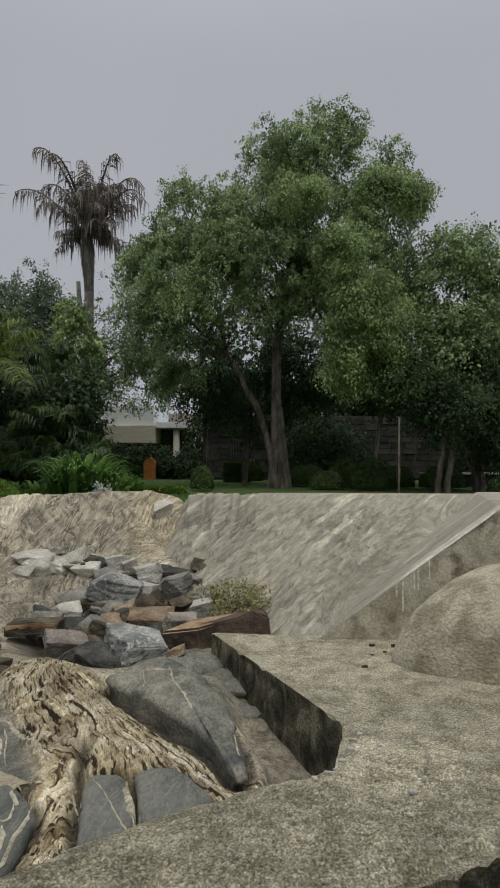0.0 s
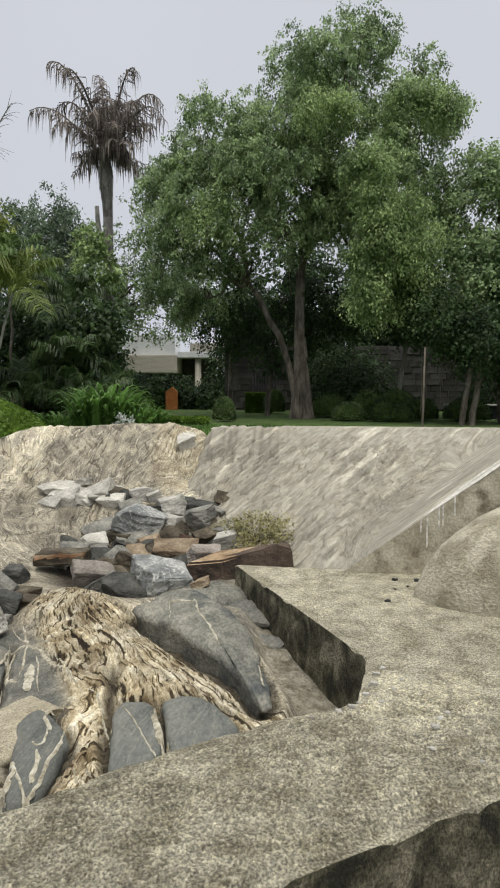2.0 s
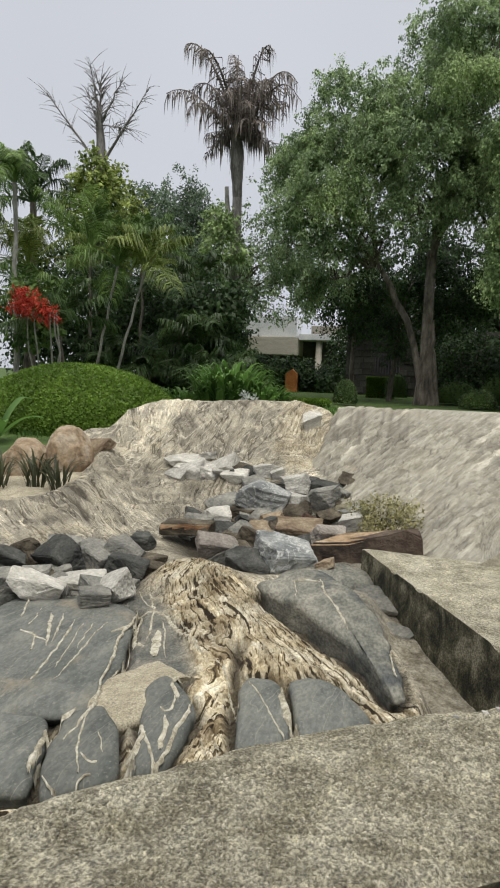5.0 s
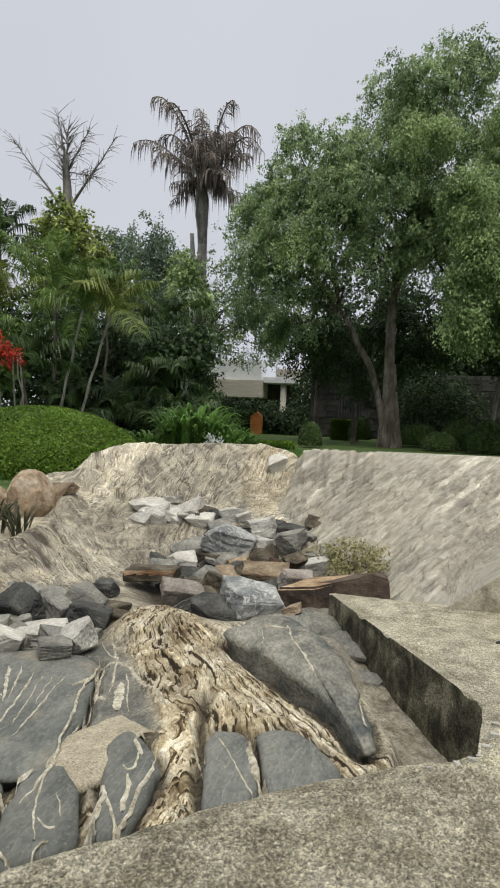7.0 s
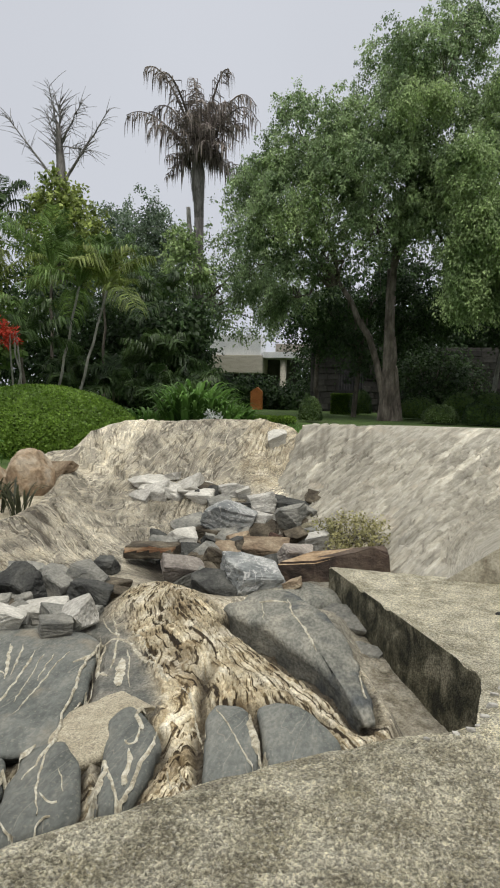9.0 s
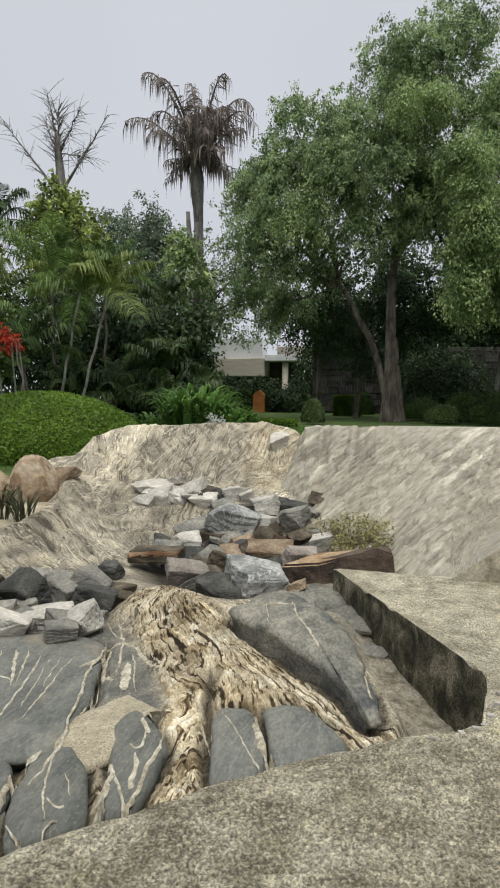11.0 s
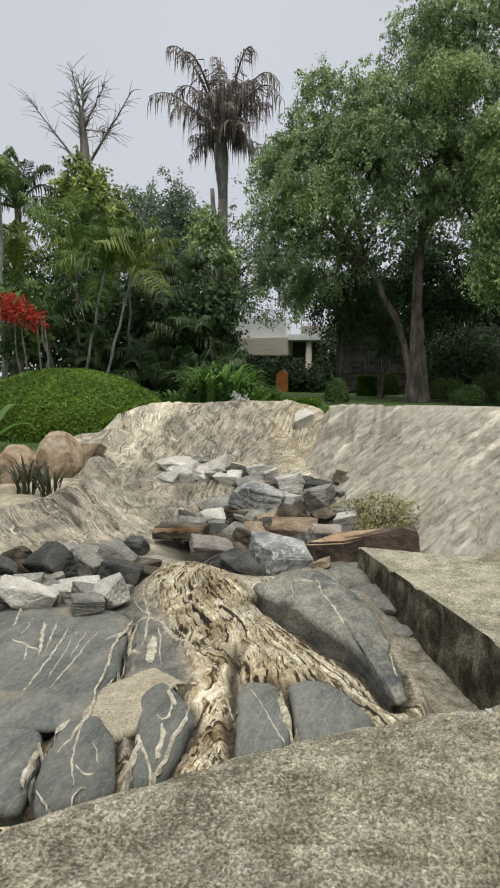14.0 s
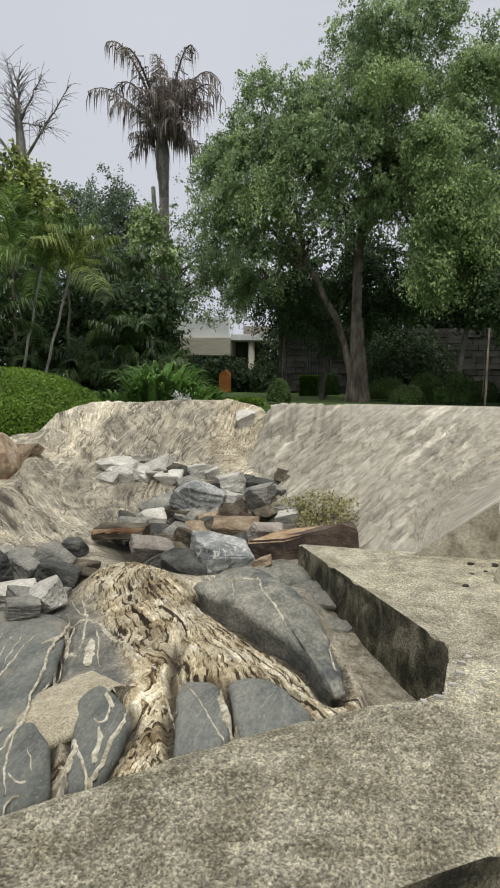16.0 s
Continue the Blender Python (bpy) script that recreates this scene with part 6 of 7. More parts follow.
# ---- trees ----
# the big tree: several fused stems and a wide crown
BIG_LOBES = [((0.9, 25, 12.4), (2.9, 2.8, 2.5)), ((1.9, 25, 14.2), (1.3, 1.3, 1.0)), ((-2.9, 25.2, 10.6), (2.2, 2.4, 2.2)), ((-4.5, 24.6, 8.0), (1.8, 2.0, 2.1)), ((3.6, 25, 11.2), (1.55, 1.9, 1.9))]
BIG_LOBES += [((2.2, 24, 8.6), (2.8, 2.4, 2.6)), ((-1.0, 24.4, 8.7), (2.8, 2.6, 2.7)), ((3.1, 23.6, 6.0), (1.9, 1.8, 1.8)), ((-3.6, 25, 5.7), (1.5, 1.6, 1.5)), ((0.2, 25.5, 10.2), (3.2, 2.8, 2.6)),
       ((4.8, 24.6, 8.6), (1.3, 1.6, 1.9)), ((-5.4, 25, 9.2), (0.9, 1.0, 1.2)), ((2.8, 23.4, 4.9), (1.5, 1.4, 1.0)), ((4.0, 25, 13.0), (0.8, 0.8, 0.8)), ((-1.3, 24.0, 7.2), (1.6, 1.2, 1.1)), ((-2.6, 24.2, 6.6), (1.2, 1.0, 0.9)), ((5.0, 25, 11.6), (0.7, 0.8, 0.8)), ((-4.0, 25, 12.0), (0.7, 0.8, 0.6)), ((2.0, 25, 14.8), (0.7, 0.7, 0.6)),
       ((-4.7, 25.5, 5.0), (1.0, 1.1, 1.1)), ((-5.6, 25.5, 6.4), (0.9, 1.0, 1.3))]
BIG = [(c, tuple(0.93 * v for v in r)) for c, r in BIG_LOBES]
root = (-0.08, 25.0, 0.5)
big = thing("big_tree", root, "tall broad tree with fused grey-brown stems and dense green crown", "tree")
runs = []
for k, (fx, fy, mx, tx, tz, r) in enumerate(((-0.7, 24.95, -0.6, -0.52, 6.0, 0.13), (-0.55, 24.85, -0.5, -0.42, 7.0, 0.15), (-0.28, 24.9, -0.42, -0.36, 5.0, 0.14), (-0.1, 25.0, -0.3, -0.3, 3.6, 0.12), (0.03, 25.1, -0.16, -0.24, 2.6, 0.1), (-0.4, 25.15, -0.4, -0.4, 5.5, 0.13))):
    fx, mx, tx = fx + 0.2, mx + 0.2, tx + 0.2
    line = np.array([(fx, fy, 0.4), ((fx + mx) / 2, fy, 1.1), (mx, 24.97, 2.2), ((mx + tx) / 2, 24.97, (2.2 + tz) / 2), (tx, 24.95, tz)])
    runs.append((line + np.random.default_rng(k).normal(0, 0.02, line.shape), r * np.array([1.2, 0.95, 0.8, 0.62, 0.5])))
runs.append((np.array([(-0.22, 24.95, 5.2), (-0.21, 24.95, 6.0), (0.0, 24.95, 6.85), (0.08, 24.95, 7.8), (0.3, 24.9, 9.2)]), np.array([0.12, 0.12, 0.1, 0.08, 0.05])))
runs.append((np.array([(-0.15, 24.95, 6.3), (0.1, 24.9, 6.75), (0.38, 24.8, 7.22), (0.93, 24.7, 7.6), (1.7, 24.6, 8.3)]), np.array([0.1, 0.1, 0.09, 0.08, 0.05])))
runs.append((np.array([(-0.3, 25.0, 0.4), (-0.4, 25.0, 1.3), (-0.7, 25.0, 2.7), (-1.0, 25.0, 3.6), (-1.4, 25.0, 4.2), (-1.7, 25.0, 4.9), (-2.25, 24.9, 5.7)]), np.array([0.13, 0.12, 0.12, 0.12, 0.11, 0.1, 0.07])))
part("trunk", tubes("trunk", runs, 10), BARK, big)
runs = []
brng = np.random.default_rng(33)
for k, (c, r) in enumerate(BIG):
    start = ((-0.1, 24.95, 6.9), (-2.2, 24.9, 5.5), (0.9, 24.7, 7.6))[1 if c[0] < -2.5 else 2 if c[0] > 2.5 else 0]
    runs.append((bent(start, np.array(c) + (0, 0, 0.1 * r[2]), 9, 0.3, seed=40 + k), np.linspace(0.075, 0.015, 9)))
    for j in range(4):
        runs.append((bent(np.array(c) - (0, 0, 0.5 * r[2]), np.array(c) + brng.normal(0, 0.33, 3) * r, 6, 0.15, seed=60 + 7 * k + j), np.linspace(0.035, 0.008, 6)))
part("limb_frame", tubes("limb_frame", runs, 6), BARK, big)
part("crown", crown_mesh("crown", clumps(BIG, 18, 72, (0.24, 0.4)), 7500, 30, 0.11, 70, gap=0.43, gap_scale=0.8, spread=0.18, droop=0.9, width=0.27, shell=0.25), FICUS_LEAF, big)
part("inner_crown", crown_mesh("inner_crown", BIG, 6200, 26, 0.115, 73, gap=0.505, gap_scale=1.5, spread=0.2, droop=0.9, width=0.28, shell=0.35), FICUS_LEAF, big)
YOUNG = [((2.9, 21.6, 8.2), (1.3, 0.7, 1.5)), ((2.5, 21.5, 6.3), (1.2, 0.7, 1.2)), ((3.4, 21.7, 4.9), (0.9, 0.6, 0.7)), ((2.0, 21.5, 4.7), (0.6, 0.5, 0.6)), ((0.5, 22.2, 10.8), (1.0, 0.5, 0.8)), ((3.6, 22.8, 10.8), (0.9, 0.6, 0.9)), ((-3.2, 22.9, 7.6), (0.9, 0.4, 0.7))]
part("young_foliage", crown_mesh("young_foliage", clumps(YOUNG, 9, 75, (0.3, 0.5)), 3600, 26, 0.1, 71, width=0.26, droop=1.0, gap=0.43, spread=0.28), YOUNG_LEAF, big,
     "bright young leaves")

tree((6.6, 23.0, 0.5), [((6.4, 23, 8.0), (1.1, 1.4, 1.4)), ((5.6, 23, 6.8), (1.4, 1.6, 1.6)), ((6.3, 23, 6.2), (1.3, 1.6, 1.6)), ((5.6, 22.6, 4.6), (1.6, 1.5, 1.4)), ((6.4, 23, 3.8), (1.1, 1.3, 1.3)), ((6.0, 23, 9.0), (0.7, 0.8, 0.7))],
     0.2, 80, FICUS_LEAF, BARK, "leafy green tree beside the tall one", 2000, 28, 0.115, gap=0.43)
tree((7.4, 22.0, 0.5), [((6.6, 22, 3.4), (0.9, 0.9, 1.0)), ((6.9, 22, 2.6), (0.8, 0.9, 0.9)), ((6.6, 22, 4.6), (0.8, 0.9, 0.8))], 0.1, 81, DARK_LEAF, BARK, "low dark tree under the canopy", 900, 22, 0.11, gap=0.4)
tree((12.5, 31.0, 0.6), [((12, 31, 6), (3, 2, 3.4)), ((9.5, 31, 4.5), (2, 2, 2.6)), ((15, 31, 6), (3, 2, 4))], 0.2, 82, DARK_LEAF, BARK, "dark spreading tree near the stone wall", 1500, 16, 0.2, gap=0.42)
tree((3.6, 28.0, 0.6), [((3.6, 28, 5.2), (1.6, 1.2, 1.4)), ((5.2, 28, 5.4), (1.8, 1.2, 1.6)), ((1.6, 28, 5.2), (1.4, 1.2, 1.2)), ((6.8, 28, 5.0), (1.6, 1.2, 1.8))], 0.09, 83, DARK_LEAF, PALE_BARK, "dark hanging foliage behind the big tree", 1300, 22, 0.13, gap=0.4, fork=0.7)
# added dark foliage behind the trunk, standing for the crown's shaded interior
tree((-1.6, 27.5, 0.6), [((-2.4, 27.5, 4.9), (1.2, 0.9, 1.2)), ((-0.9, 27.8, 5.6), (1.2, 0.9, 1.0)), ((-1.5, 27.3, 3.4), (1.0, 0.8, 0.9)), ((0.4, 27.8, 4.6), (0.9, 0.8, 1.2)), ((-2.2, 27.3, 6.8), (1.3, 0.8, 1.0)), ((-0.6, 27.5, 7.2), (1.0, 0.8, 0.8))], 0.09, 92, DARK_LEAF, BARK, "dark small tree added as the shaded inside of the big crown", 900, 22, 0.12, gap=0.42, fork=0.6)
twin = thing("slender_tree", (5.0, 21.0, 0.5), "two slender leaning stems under dark foliage", "tree")
part("trunk", tubes("trunk", [(bent((4.75, 21, 0.45), (5.0, 21, 2.6), 6, 0.04, seed=1), np.linspace(0.1, 0.07, 6)), (bent((5.05, 21, 0.45), (5.35, 21, 2.7), 6, 0.04, seed=2), np.linspace(0.11, 0.08, 6))], 8), BARK, twin)
rrng = np.random.default_rng(18)
for k in range(16):
    x, z0, z1 = rrng.uniform(3.5, 5.4), rrng.uniform(0.9, 1.8), rrng.uniform(2.9, 3.5)
    part("aerial_root", tubes("aerial_root", [(bent((x + rrng.normal(0, 0.08), 21.5, z0), (x, 21.5, z1), 5, 0.03, seed=700 + k), np.linspace(0.01, 0.018, 5))], 5), BARK, twin, "thin hanging root")
part("crown", crown_mesh("crown", [((5.3, 21.2, 3.3), (1.2, 1.0, 0.9)), ((4.2, 21.4, 3.9), (1.0, 0.8, 0.7))], 600, 24, 0.1, 84, gap=0.4), DARK_LEAF, twin)

tree((-9.95, 33.0, 0.6), [((-8.2, 33, 9.6), (1.5, 1.4, 1.9)), ((-8.8, 33, 7.0), (1.4, 1.4, 1.5)), ((-7.2, 33, 7.4), (1.3, 1.4, 1.8)), ((-6.4, 33, 9.0), (1.2, 1.2, 1.6)), ((-8.2, 32.6, 6.0), (1.4, 1.2, 0.8)), ((-5.8, 33, 6.4), (1.1, 1.1, 1.4)), ((-10.2, 33, 7.0), (0.8, 0.8, 1.4)), ((-6.6, 33, 5.1), (1.1, 1.0, 0.7)), ((-8.2, 33, 5.0), (1.3, 0.9, 0.6))],
     0.15, 85, FICUS_LEAF, BARK, "loose green tree behind the dead palm", 1250, 24, 0.13, fork=0.8, upright=True, gap=0.5, gap_scale=0.9)
tree((-9.4, 29.5, 0.6), [((-9.2, 29.5, 6.6), (0.8, 0.7, 1.1)), ((-9.6, 29.5, 8.0), (0.45, 0.5, 0.9))], 0.07, 86, YOUNG_LEAF, PALE_BARK, "yellow-green creeper on the palm trunk", 300, 16, 0.17, gap=0.4, category="creeper", name="creeper")
tree((-14.8, 38.0, 0.7), [((-14.9, 38, 11.3), (1.35, 1.3, 2.0)), ((-13.6, 38, 10.3), (1.1, 1.2, 1.5)), ((-14.4, 38, 8.2), (2.0, 1.5, 2.0)), ((-12.6, 38, 8.0), (1.4, 1.3, 2.0)), ((-14.0, 38, 5.6), (2.6, 1.5, 1.8)), ((-11.4, 38, 6.2), (1.5, 1.2, 1.6))],
     0.2, 87, FAR_LEAF, BARK, "tall grey-green tree beyond the palms", 2000, 22, 0.15, gap=0.43)
tree((-17.8, 41.0, 0.7), [((-17.9, 41, 11.6), (1.5, 1.4, 1.9)), ((-19.4, 41, 10.4), (1.6, 1.4, 1.8)), ((-18.0, 41, 8.4), (2.4, 1.6, 2.2)), ((-20.8, 41, 8.4), (2.2, 1.6, 2.4)), ((-17.0, 41, 5.2), (2.6, 1.6, 2.2))],
     0.22, 88, FAR_LEAF, BARK, "tall pale green tree far behind the palms", 1600, 20, 0.17, gap=0.42)
tree((-1.2, 39.0, 0.7), [((-1.0, 39, 7.5), (2.5, 1.6, 2.6)), ((2.6, 39, 7.2), (2.6, 1.6, 2.4))], 0.2, 89, DARK_LEAF, BARK, "dark trees behind the stone wall", 1500, 14, 0.22, gap=0.45)

# the dead palm
dead = thing("dead_palm", (-9.35, 31.0, 0.6), "tall dead palm with drooping brown fronds", "palm")
part("trunk", tubes("trunk", [(bent((-9.3, 31, 0.5), (-9.25, 31, 9.6), 8, 0.03, seed=3), np.linspace(0.27, 0.22, 8)), (bent((-9.25, 31, 9.6), (-9.4, 31, 13.0), 6, 0.02, seed=4), np.array([0.22, 0.24, 0.3, 0.32, 0.24, 0.1]))], 10), DEAD_WOOD, dead)
part("stub", tubes("stub", [(bent((-9.6, 30.9, 8.2), (-9.75, 30.9, 10.1), 4, 0.02, seed=5), np.linspace(0.13, 0.1, 4))], 8), PALE_BARK, dead, "pale broken sheath")
drng = np.random.default_rng(12)
for k in range(27):
    a = 2.4 * k + drng.uniform(-0.25, 0.25)
    e = (1.1, 1.6, 2.2, 3.2, 6.0)[k % 5] * drng.uniform(0.8, 1.2)
    way = (math.cos(a), math.sin(a) * 0.9, e)
    part("frond", frond_mesh("frond", (-9.25, 31, 12.5 - 0.5 * (k % 5 == 0)), way, (5.2, 5.9, 6.2, 5.9, 5.2)[k % 5] * drng.uniform(0.62, 1.1), drng.uniform(0.3, 0.6), 0.95, 36, 0.05, 1.2, 300 + k, -0.6, 3.2, 0.42), DRY_LEAF, dead)

for k in range(18):
    a = 2.4 * k + drng.uniform(-0.3, 0.3)
    part("old_frond", frond_mesh("old_frond", (-9.35, 31, 12.3), (math.cos(a) + 0.25, math.sin(a), drng.uniform(0.3, 1.4)), drng.uniform(1.6, 3.2), drng.uniform(0.4, 0.8), 0.8, 22, 0.06, 1.2, 360 + k, -0.3, 2.0, 0.4), DRY_LEAF, dead)

# the bare trunk with its creeper
bare = thing("bare_tree", (-14.2, 27.0, 0.6), "dead bare trunk with thin leafless branches", "tree")
runs = [(bent((-14.15, 27, 0.5), (-14.13, 27, 10.0), 8, 0.05, seed=6), np.linspace(0.26, 0.22, 8)), (bent((-14.13, 27, 10.0), (-14.3, 27, 12.6), 6, 0.04, seed=7), np.linspace(0.24, 0.1, 6))]
for k, (a, b, r) in enumerate((((-14.2, 27, 9.9), (-16.7, 27, 13.1), 0.065), ((-14.05, 27, 10.2), (-12.0, 27, 13.1), 0.07), ((-14.3, 27, 12.3), (-14.72, 27, 14.2), 0.04), ((-14.2, 27, 11.75), (-13.1, 26.8, 13.45), 0.045),
                               ((-14.2, 27, 11.6), (-15.0, 27.3, 13.2), 0.03), ((-14.15, 27, 11.7), (-12.7, 26.5, 11.3), 0.03))):
    runs.append((bent(a, b, 7, 0.04, seed=90 + k), np.linspace(r, 0.012, 7)))
    for j in range(42):
        q = drng.uniform(0.25, 1.0)
        p = np.array(a) * (1 - q) + np.array(b) * q
        runs.append((bent(p, p + drng.normal(0, 0.3, 3) + 0.16 * (np.array(b) - np.array(a)) + (0, 0, -0.2), 5, 0.006, sag=-0.06, seed=100 + 20 * k + j), np.linspace(0.012, 0.005, 5)))
for j in range(110):
    p = np.array((-14.25, 27, drng.uniform(11.2, 13.4)))
    runs.append((bent(p, p + drng.normal(0, 0.4, 3) * (1, 1, 0.6) + (0, 0, 0.5), 5, 0.006, sag=-0.05, seed=200 + j), np.linspace(0.018, 0.005, 5)))
part("trunk", tubes("trunk", runs, 6), DEAD_WOOD, bare)
part("creeper", crown_mesh("creeper", [((-14.2, 26.8, 9.3), (1.0, 0.8, 0.8)), ((-14.6, 26.6, 8.2), (1.2, 0.8, 1.2)), ((-13.2, 26.6, 8.4), (0.9, 0.8, 0.9)), ((-13.8, 26.5, 6.4), (1.3, 0.9, 1.6)), ((-14.35, 26.7, 9.9), (0.7, 0.5, 0.6))], 620, 16, 0.2, 91, gap=0.38), CREEPER_LEAF, bare, "yellow-green climbing leaves")

# living palms
palm((-8.6, 16.0, 0.5), (-7.85, 16.0, 4.0), 0.034, 11, 2.0, "slender leaning palm with feathery green fronds", 1, PALM_LEAF, PALE_BARK, group="garden palms")
palm((-8.05, 16.0, 0.5), (-7.1, 16.0, 3.9), 0.034, 12, 2.1, "slender leaning palm with pale stem", 2, PALM_YELLOW, PALE_BARK, group="garden palms")
palm((-11.9, 18.5, 0.5), (-11.9, 18.5, 6.3), 0.12, 16, 2.8, "tall palm with arching dark fronds", 3, DEEP_PALM, group="garden palms", droop=0.6, hang=0.8, leaflet=0.6)
palm((-9.7, 18.0, 0.5), (-9.7, 18.0, 4.8), 0.045, 15, 2.5, "palm with broad green fronds", 4, PALM_LEAF, group="garden palms", droop=0.4)
palm((-10.4, 16.0, 0.5), (-10.4, 16.0, 4.0), 0.07, 14, 2.2, "palm with yellow-green fronds", 5, PALM_YELLOW, group="garden palms", droop=0.5)
palm((-9.0, 20.0, 0.5), (-9.0, 20.0, 5.0), 0.045, 15, 2.6, "palm with upright feathery fronds", 6, PALM_LEAF, group="garden palms", rise=(0.4, 1.6))
palm((-7.4, 21.0, 0.5), (-7.4, 21.0, 4.2), 0.045, 14, 2.5, "palm with dark green fronds", 7, DEEP_PALM, group="garden palms")
palm((-8.6, 14.6, 0.5), (-8.6, 14.6, 2.4), 0.06, 14, 1.8, "low palm clump behind the hedge", 8, DEEP_PALM, group="garden palms")
palm((-6.6, 19.0, 0.5), (-6.6, 19.0, 2.2), 0.06, 11, 2.0, "low dark palm clump", 9, DEEP_PALM, group="garden palms", rise=(0.2, 1.4))
palm((-7.3, 20.5, 0.5), (-7.3, 20.5, 1.8), 0.06, 11, 1.8, "low dark palm clump", 10, DEEP_PALM, group="garden palms", rise=(0.2, 1.4))
palm((-9.8, 15.0, 0.5), (-9.8, 15.0, 3.0), 0.05, 10, 1.8, "palm clump beside red flowers", 11, PALM_LEAF, group="garden palms")
palm((-9.55, 14.2, 0.5), (-9.6, 14.2, 5.6), 0.06, 13, 2.0, "tall slender palm with thin arching fronds", 13, PALM_LEAF, PALE_BARK, group="garden palms", droop=0.75, rise=(0.5, 1.6), hang=0.5, leaflet=0.45)
palm((-11.6, 15.5, 0.5), (-11.5, 15.5, 4.6), 0.07, 14, 2.4, "palm with yellow-tinged fronds", 12, PALM_YELLOW, group="garden palms", droop=0.6)

palm((-7.6, 17.6, 0.5), (-7.6, 17.6, 1.4), 0.05, 14, 1.7, "low dark feathery palm behind the hedge", 31, DEEP_PALM, group="garden palms", rise=(0.3, 1.6))

palm((-6.3, 17.4, 0.5), (-6.3, 17.4, 1.1), 0.05, 14, 1.7, "low dark feathery palm behind the hedge", 32, DEEP_PALM, group="garden palms", rise=(0.3, 1.6))

palm((-8.9, 17.2, 0.5), (-8.9, 17.2, 1.5), 0.05, 14, 1.7, "low dark feathery palm behind the hedge", 33, DEEP_PALM, group="garden palms", rise=(0.3, 1.6))

palm((-5.6, 18.6, 0.5), (-5.6, 18.6, 1.3), 0.05, 14, 1.7, "low dark feathery palm behind the hedge", 34, DEEP_PALM, group="garden palms", rise=(0.3, 1.6))

palm((-7.0, 19.4, 0.5), (-7.0, 19.4, 2.2), 0.05, 14, 1.7, "low dark feathery palm behind the hedge", 35, DEEP_PALM, group="garden palms", rise=(0.3, 1.6))


def shrub(centre, radii, label, seed, mat=DARK_LEAF, sprays=500, leaf=0.16, name="shrub", gap=0.36, **kw):
    ob = thing(name, (centre[0], centre[1], centre[2] - radii[2]), label, "shrub")
    root_ = (centre[0], centre[1], centre[2] - radii[2])
    part("branch_frame", tubes("branch_frame", [(bent(root_, np.array(centre) + np.array([math.cos(k), math.sin(k), 0.4]) * radii * 0.7, 5, 0.1, seed=seed + k), np.linspace(0.05, 0.015, 5)) for k in range(6)], 5), BARK, ob)
    part("foliage", crown_mesh("foliage", [(centre, radii)], sprays, 18, leaf, seed, gap=gap, gap_scale=1.2, shell=0.2, **kw), mat, ob)
    return ob


shrub((-9.5, 22.5, 2.6), (2.6, 1.2, 2.2), "dark dense shrubs behind the palms", 401, sprays=900)
shrub((-8.3, 23.5, 2.4), (1.7, 1.2, 1.9), "dark broad-leaved shrubs behind the lawn", 402, sprays=800)
shrub((-12.5, 21.5, 3.0), (2.4, 1.2, 2.6), "dark dense shrubs behind the palms", 403, sprays=900)
shrub((-6.8, 20.5, 3.5), (0.9, 0.8, 0.7), "shrub with dark glossy leaves", 404, DARK_LEAF, 200, 0.16)
shrub((-7.2, 21.5, 2.5), (0.95, 0.9, 1.0), "glossy broad-leaved shrub in front of the house", 405, DARK_LEAF, 360, 0.15)
shrub((-7.2, 36.5, 1.6), (1.0, 0.6, 0.7), "dark low shrub under the canopy", 406, sprays=200)
shrub((-5.2, 36.0, 1.3), (1.2, 0.6, 0.7), "dark shrub beside the gate", 407, sprays=260)
shrub((-8.8, 36.0, 1.6), (1.2, 0.6, 0.8), "dark shrub in front of the house", 408, sprays=240)
shrub((-4.3, 38.5, 2.6), (1.2, 0.8, 2.0), "dark shrubs between the house and the gate", 411, sprays=420)
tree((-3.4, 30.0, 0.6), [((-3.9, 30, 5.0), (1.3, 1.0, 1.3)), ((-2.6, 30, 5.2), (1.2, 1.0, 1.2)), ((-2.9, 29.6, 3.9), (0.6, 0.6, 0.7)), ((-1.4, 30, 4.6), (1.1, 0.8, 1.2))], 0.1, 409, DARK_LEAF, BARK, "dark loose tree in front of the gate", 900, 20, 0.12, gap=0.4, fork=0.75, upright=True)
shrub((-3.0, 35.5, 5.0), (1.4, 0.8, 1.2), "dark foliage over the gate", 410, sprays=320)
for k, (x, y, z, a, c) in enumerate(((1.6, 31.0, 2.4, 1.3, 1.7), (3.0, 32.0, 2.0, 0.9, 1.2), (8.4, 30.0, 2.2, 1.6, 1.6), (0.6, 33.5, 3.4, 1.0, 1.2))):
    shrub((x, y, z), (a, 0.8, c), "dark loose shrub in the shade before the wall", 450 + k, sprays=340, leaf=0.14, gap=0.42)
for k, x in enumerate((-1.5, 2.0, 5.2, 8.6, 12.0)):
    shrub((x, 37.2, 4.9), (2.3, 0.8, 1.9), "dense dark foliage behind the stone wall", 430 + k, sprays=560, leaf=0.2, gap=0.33)
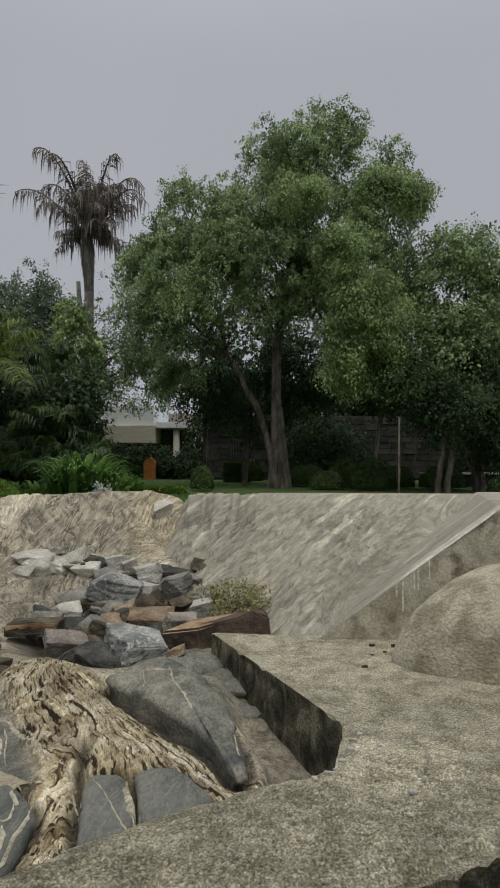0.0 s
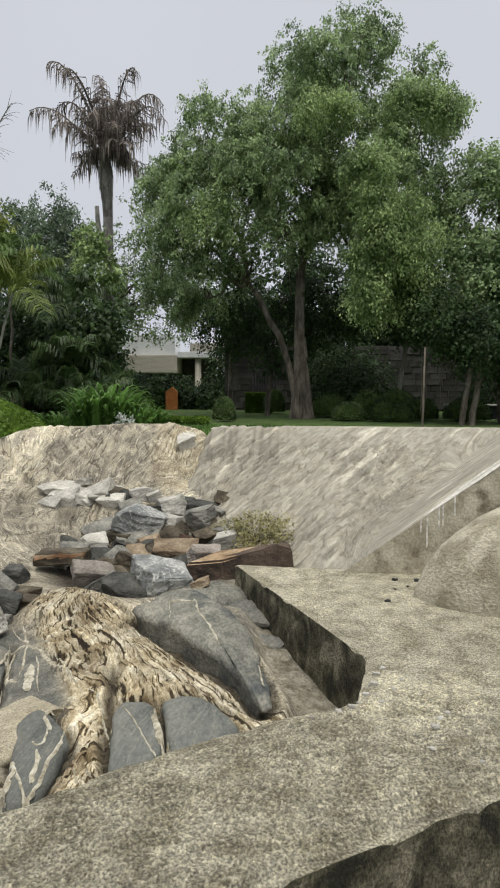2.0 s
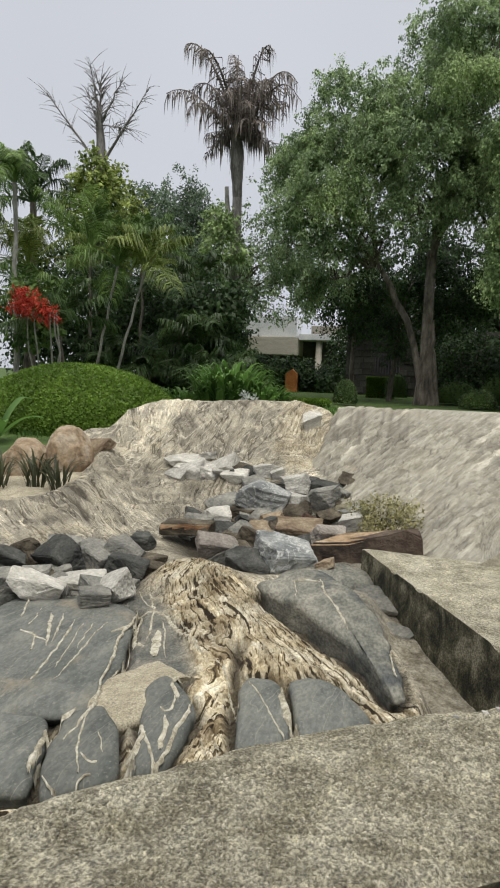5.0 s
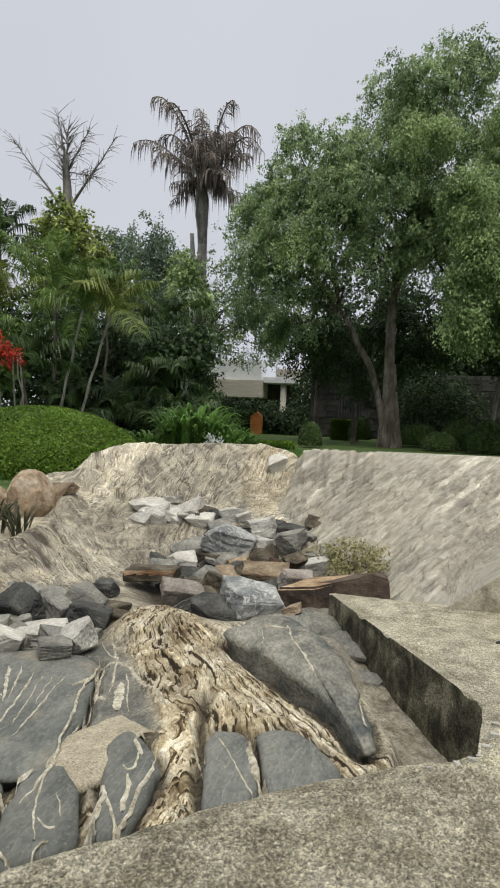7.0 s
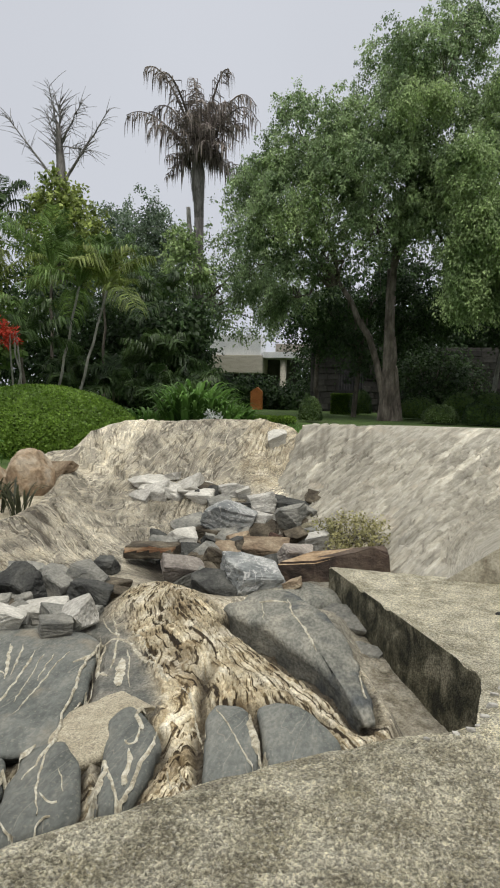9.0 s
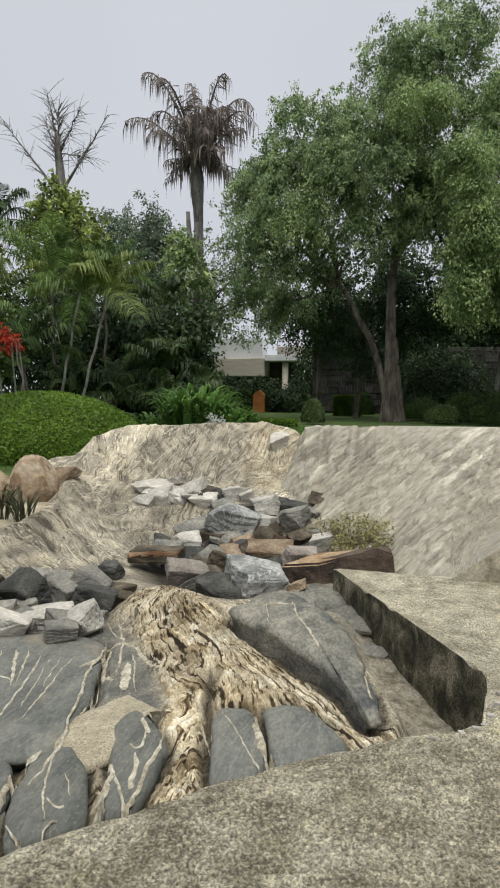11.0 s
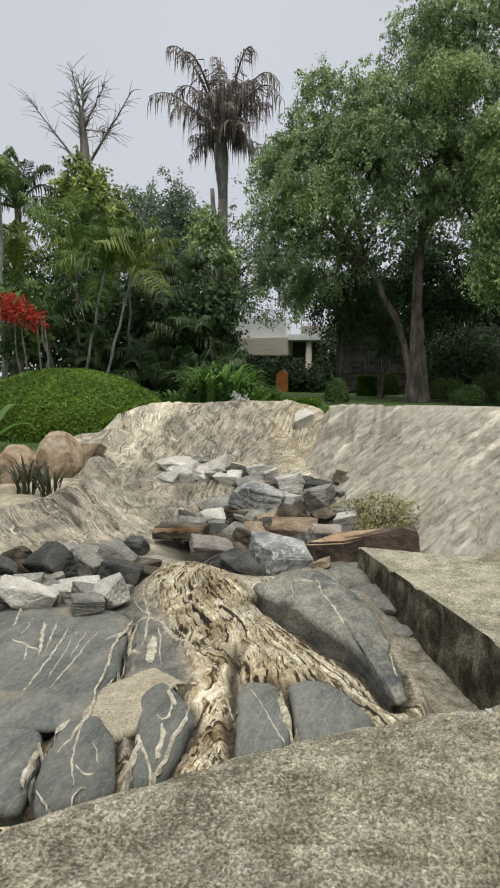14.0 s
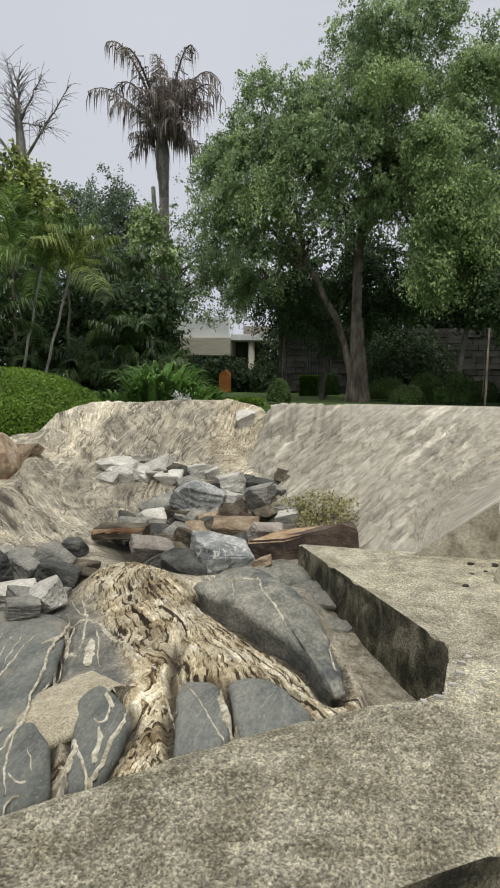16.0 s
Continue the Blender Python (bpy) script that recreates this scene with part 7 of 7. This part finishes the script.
for k, (x, y, w, h_, lab) in enumerate(((-1.45, 30.0, 0.5, 1.1, "dark clipped cone of topiary"), (2.6, 23.0, 0.42, 0.75, "small dark clipped ball of topiary"), (3.15, 23.0, 0.5, 0.62, "dark clipped ball of topiary"), (1.5, 23.5, 0.6, 0.62, "low clipped green bush"),
                                        (6.4, 20.0, 0.42, 0.5, "dark clipped ball of topiary"), (2.3, 25.5, 0.7, 1.1, "dark clipped shrub by the wall"), (3.4, 26.0, 0.8, 1.1, "dark clipped shrub by the wall"), (0.9, 26.5, 0.8, 0.9, "dark clipped shrub behind the tree"),
                                        (-2.68, 22.0, 0.36, 0.8, "clipped ball on the lawn"), (4.1, 24.5, 0.6, 0.8, "dark clipped shrub by the wall"), (5.6, 24.0, 0.8, 0.8, "dark clipped shrub by the wall"))):
    z = float(garden_z(np.array(x), np.array(y)))
    dome_hedge((x, y, z + h_ * 0.3), (w, w, h_ * 0.72), 2600, 0.06, lab, 420 + k, DARK_LEAF if "dark" in lab else MID_LEAF, "topiary_bush", "topiary bushes", category="topiary")
hb = thing("box_hedge", (-2.15, 31.0, 0.6), "clipped box-shaped green hedge", "hedge")
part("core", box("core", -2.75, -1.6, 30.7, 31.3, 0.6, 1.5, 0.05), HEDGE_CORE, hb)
hr = np.random.default_rng(44)
hp = np.stack([hr.uniform(-2.8, -1.55, 5000), np.where(hr.uniform(0, 1, 5000) < 0.6, 30.68, hr.uniform(30.7, 31.3, 5000)), hr.uniform(0.6, 1.54, 5000)], -1)
hp[:, 2] = np.where(hp[:, 1] > 30.69, 1.52, hp[:, 2])
part("foliage", leaf_mesh("foliage", hp, hr.normal(0, 0.6, hp.shape) + (0, -0.4, 0.4), 0.08, 0.34, 44), HEDGE_LEAF, hb)
long = thing("low_hedge", (-4.5, 20.0, 0.55), "low clipped hedge along the lawn", "hedge")
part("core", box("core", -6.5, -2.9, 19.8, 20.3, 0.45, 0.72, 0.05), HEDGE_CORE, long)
hp = np.stack([hr.uniform(-6.5, -2.9, 9000), hr.uniform(19.75, 20.3, 9000), hr.uniform(0.6, 0.76, 9000)], -1)
part("foliage", leaf_mesh("foliage", hp, hr.normal(0, 0.6, hp.shape) + (0, -0.3, 0.5), 0.07, 0.34, 45), HEDGE_LEAF, long)

# red flowers on thin pale stems
red = thing("red_flower_shrub", (-8.9, 14.0, 0.5), "shrub with scarlet flower clusters on thin pale stems", "shrub")
for k, (x0, x1) in enumerate(((-8.9, -8.65), (-8.7, -8.5), (-8.4, -8.1), (-8.25, -8.0), (-8.15, -7.95))):
    part("stem", tubes("stem", [(bent((x0, 14.0, 0.45), (x1, 13.3, 2.6), 6, 0.04, seed=k), np.linspace(0.025, 0.015, 6))], 6), PALE_BARK, red)
part("blossom_spray", crown_mesh("blossom_spray", [((-8.45, 13.2, 2.7), (0.32, 0.25, 0.17)), ((-8.65, 13.2, 2.95), (0.22, 0.2, 0.12)), ((-8.05, 13.2, 2.5), (0.17, 0.15, 0.15)), ((-8.8, 13.2, 2.72), (0.24, 0.2, 0.15))], 150, 12, 0.1, 95, gap=0.2, gap_scale=3, spread=0.06, droop=0.2, width=0.14, shell=0.1), RED_LEAF, red, "scarlet flower spikes")
part("foliage", crown_mesh("foliage", [((-8.9, 14.1, 2.2), (0.6, 0.4, 0.3)), ((-9.0, 14.2, 3.2), (0.5, 0.4, 0.3))], 60, 14, 0.16, 96, gap=0.3, spread=0.12), PALM_LEAF, red)

# ---- buildings behind the garden ----
house = thing("house", (-9.5, 44.0, 0.7), "low white house with deep overhanging flat roof", "house")
part("wall", box("wall", -16.5, -6.0, 43.5, 44.0, 0.3, 4.0, 0.02), MORTAR, house)
part("parapet", box("parapet", -11.6, -8.29, 41.8, 43.4, 3.94, 5.22, 0.03), WHITE_PAINT, house, "white upper band")
part("soffit", box("soffit", -12.6, -8.15, 41.6, 43.5, 2.82, 3.93, 0.03), BEIGE_PAINT, house, "beige lower band")
part("canopy", box("canopy", -8.14, -5.5, 41.8, 43.5, 3.78, 4.16, 0.02), WHITE_PAINT, house)
part("roof", box("roof", -16.6, -11.62, 41.8, 43.4, 4.7, 5.1, 0.02), WHITE_PAINT, house)
part("column", tubes("column", [([(-6.9, 42.2, 0.5), (-6.9, 42.2, 3.77)], [0.2, 0.2])], 14), BEIGE_PAINT, house)
part("mast", tubes("mast", [([(-9.1, 42.5, 5.2), (-9.1, 42.5, 6.3)], [0.04, 0.04])], 6), WHITE_PAINT, house)
for x0 in (-11.2, -9.4):
    w_ = part("window", box("window", x0, x0 + 1.3, 43.42, 43.49, 1.0, 2.6, 0.01), DARK_METAL, house)
    part("pane", box("pane", x0 + 0.08, x0 + 1.22, 43.4, 43.42, 1.08, 2.52, 0.002), GLASS_DARK, w_)
part("upper_storey", box("upper_storey", -8.1, -4.0, 46.0, 48.0, 3.5, 5.0, 0.02), BEIGE_PAINT, house)
pillar = thing("orange_post", (-7.1, 35.0, 0.7), "orange painted gabled post box on the lawn", "post")
bm = box_bm(-7.4, -6.8, 34.8, 35.1, 0.66, 1.6)
part("body", mesh_from("body", bm), ORANGE_PAINT, pillar)
bm = bmesh.new()
tri = [bm.verts.new(p) for p in ((-7.4, 34.8, 1.604), (-6.8, 34.8, 1.604), (-7.05, 34.8, 1.85), (-7.4, 35.1, 1.604), (-6.8, 35.1, 1.604), (-7.05, 35.1, 1.85))]
for f in ((0, 1, 2), (5, 4, 3), (0, 3, 4, 1), (1, 4, 5, 2), (2, 5, 3, 0)):
    bm.faces.new([tri[i] for i in f])
part("top", mesh_from("top", bm), ORANGE_PAINT, pillar)
gate = thing("iron_gate", (-2.1, 34.0, 0.65), "tall dark iron gate in the stone wall", "gate")
for k in range(10):
    part("bar", tubes("bar", [([(-2.72 + 0.13 * k, 34.0, 0.66), (-2.72 + 0.13 * k, 34.0, 2.75)], [0.022, 0.022])], 6), DARK_METAL, gate)
for z in (0.8, 1.7, 2.6):
    part("rail", box("rail", -2.74, -1.53, 33.97, 34.03, z, z + 0.06, 0.005), DARK_METAL, gate)
part("backing", box("backing", -2.74, -1.53, 34.12, 34.16, 0.66, 2.76, 0.005), DARK_METAL, gate)

lean = thing("low_shed", (6.9, 26.0, 0.55), "low dark shed with a pale sheet roof edge", "shed")
part("body", box("body", 5.6, 8.1, 26.1, 27.2, 0.5, 1.05, 0.01), DARK_METAL, lean)
part("roof", box("roof", 5.4, 8.3, 25.9, 27.3, 1.08, 1.14, 0.01), TARP, lean)
post = thing("thin_post", (3.4, 20.0, 0.55), "thin weathered post standing on the lawn", "post")
part("shaft", tubes("shaft", [([(3.4, 20, 0.5), (3.43, 20, 2.85)], [0.032, 0.024])], 8), BARK, post)
facade = thing("far_building", (16, 42.0, 0.7), "grey building with horizontal boarding behind the trees", "building")
part("wall", box("wall", 11.8, 22, 41.0, 46, 0.3, 10.8, 0.03), SIDING, facade)
part("roof", box("roof", 11.5, 22.3, 40.7, 46.3, 10.81, 11.1, 0.03), WHITE_PAINT, facade)
for k in range(24):
    part("board", box("board", 11.82, 21.98, 40.94, 40.99, 0.9 + 0.4 * k, 1.22 + 0.4 * k, 0.01), SIDING, facade)

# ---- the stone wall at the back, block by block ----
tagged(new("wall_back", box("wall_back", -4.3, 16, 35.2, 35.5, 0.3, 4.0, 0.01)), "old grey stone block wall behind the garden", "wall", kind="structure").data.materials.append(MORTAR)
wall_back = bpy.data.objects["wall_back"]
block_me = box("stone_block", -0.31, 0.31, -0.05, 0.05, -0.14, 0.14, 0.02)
block_me.materials.append(SHADED_STONE)
prng = random.Random(4)
for row in range(11):
    x = -4.2 + prng.uniform(-0.1, 0.1)
    while x < 12.6:
        w = prng.uniform(0.45, 0.85)
        ob = new("stone_block", block_me)
        ob.location = (x + w / 2, 35.18 - prng.uniform(0, 0.06), 0.6 + 0.31 * row + prng.uniform(-0.012, 0.012))
        ob.rotation_euler = (prng.uniform(-0.05, 0.05), prng.uniform(-0.02, 0.02), prng.uniform(-0.04, 0.04))
        ob.scale = ((w - 0.012) / 0.62, 1.0, prng.uniform(1.03, 1.08))
        ob.parent = wall_back
        x += w
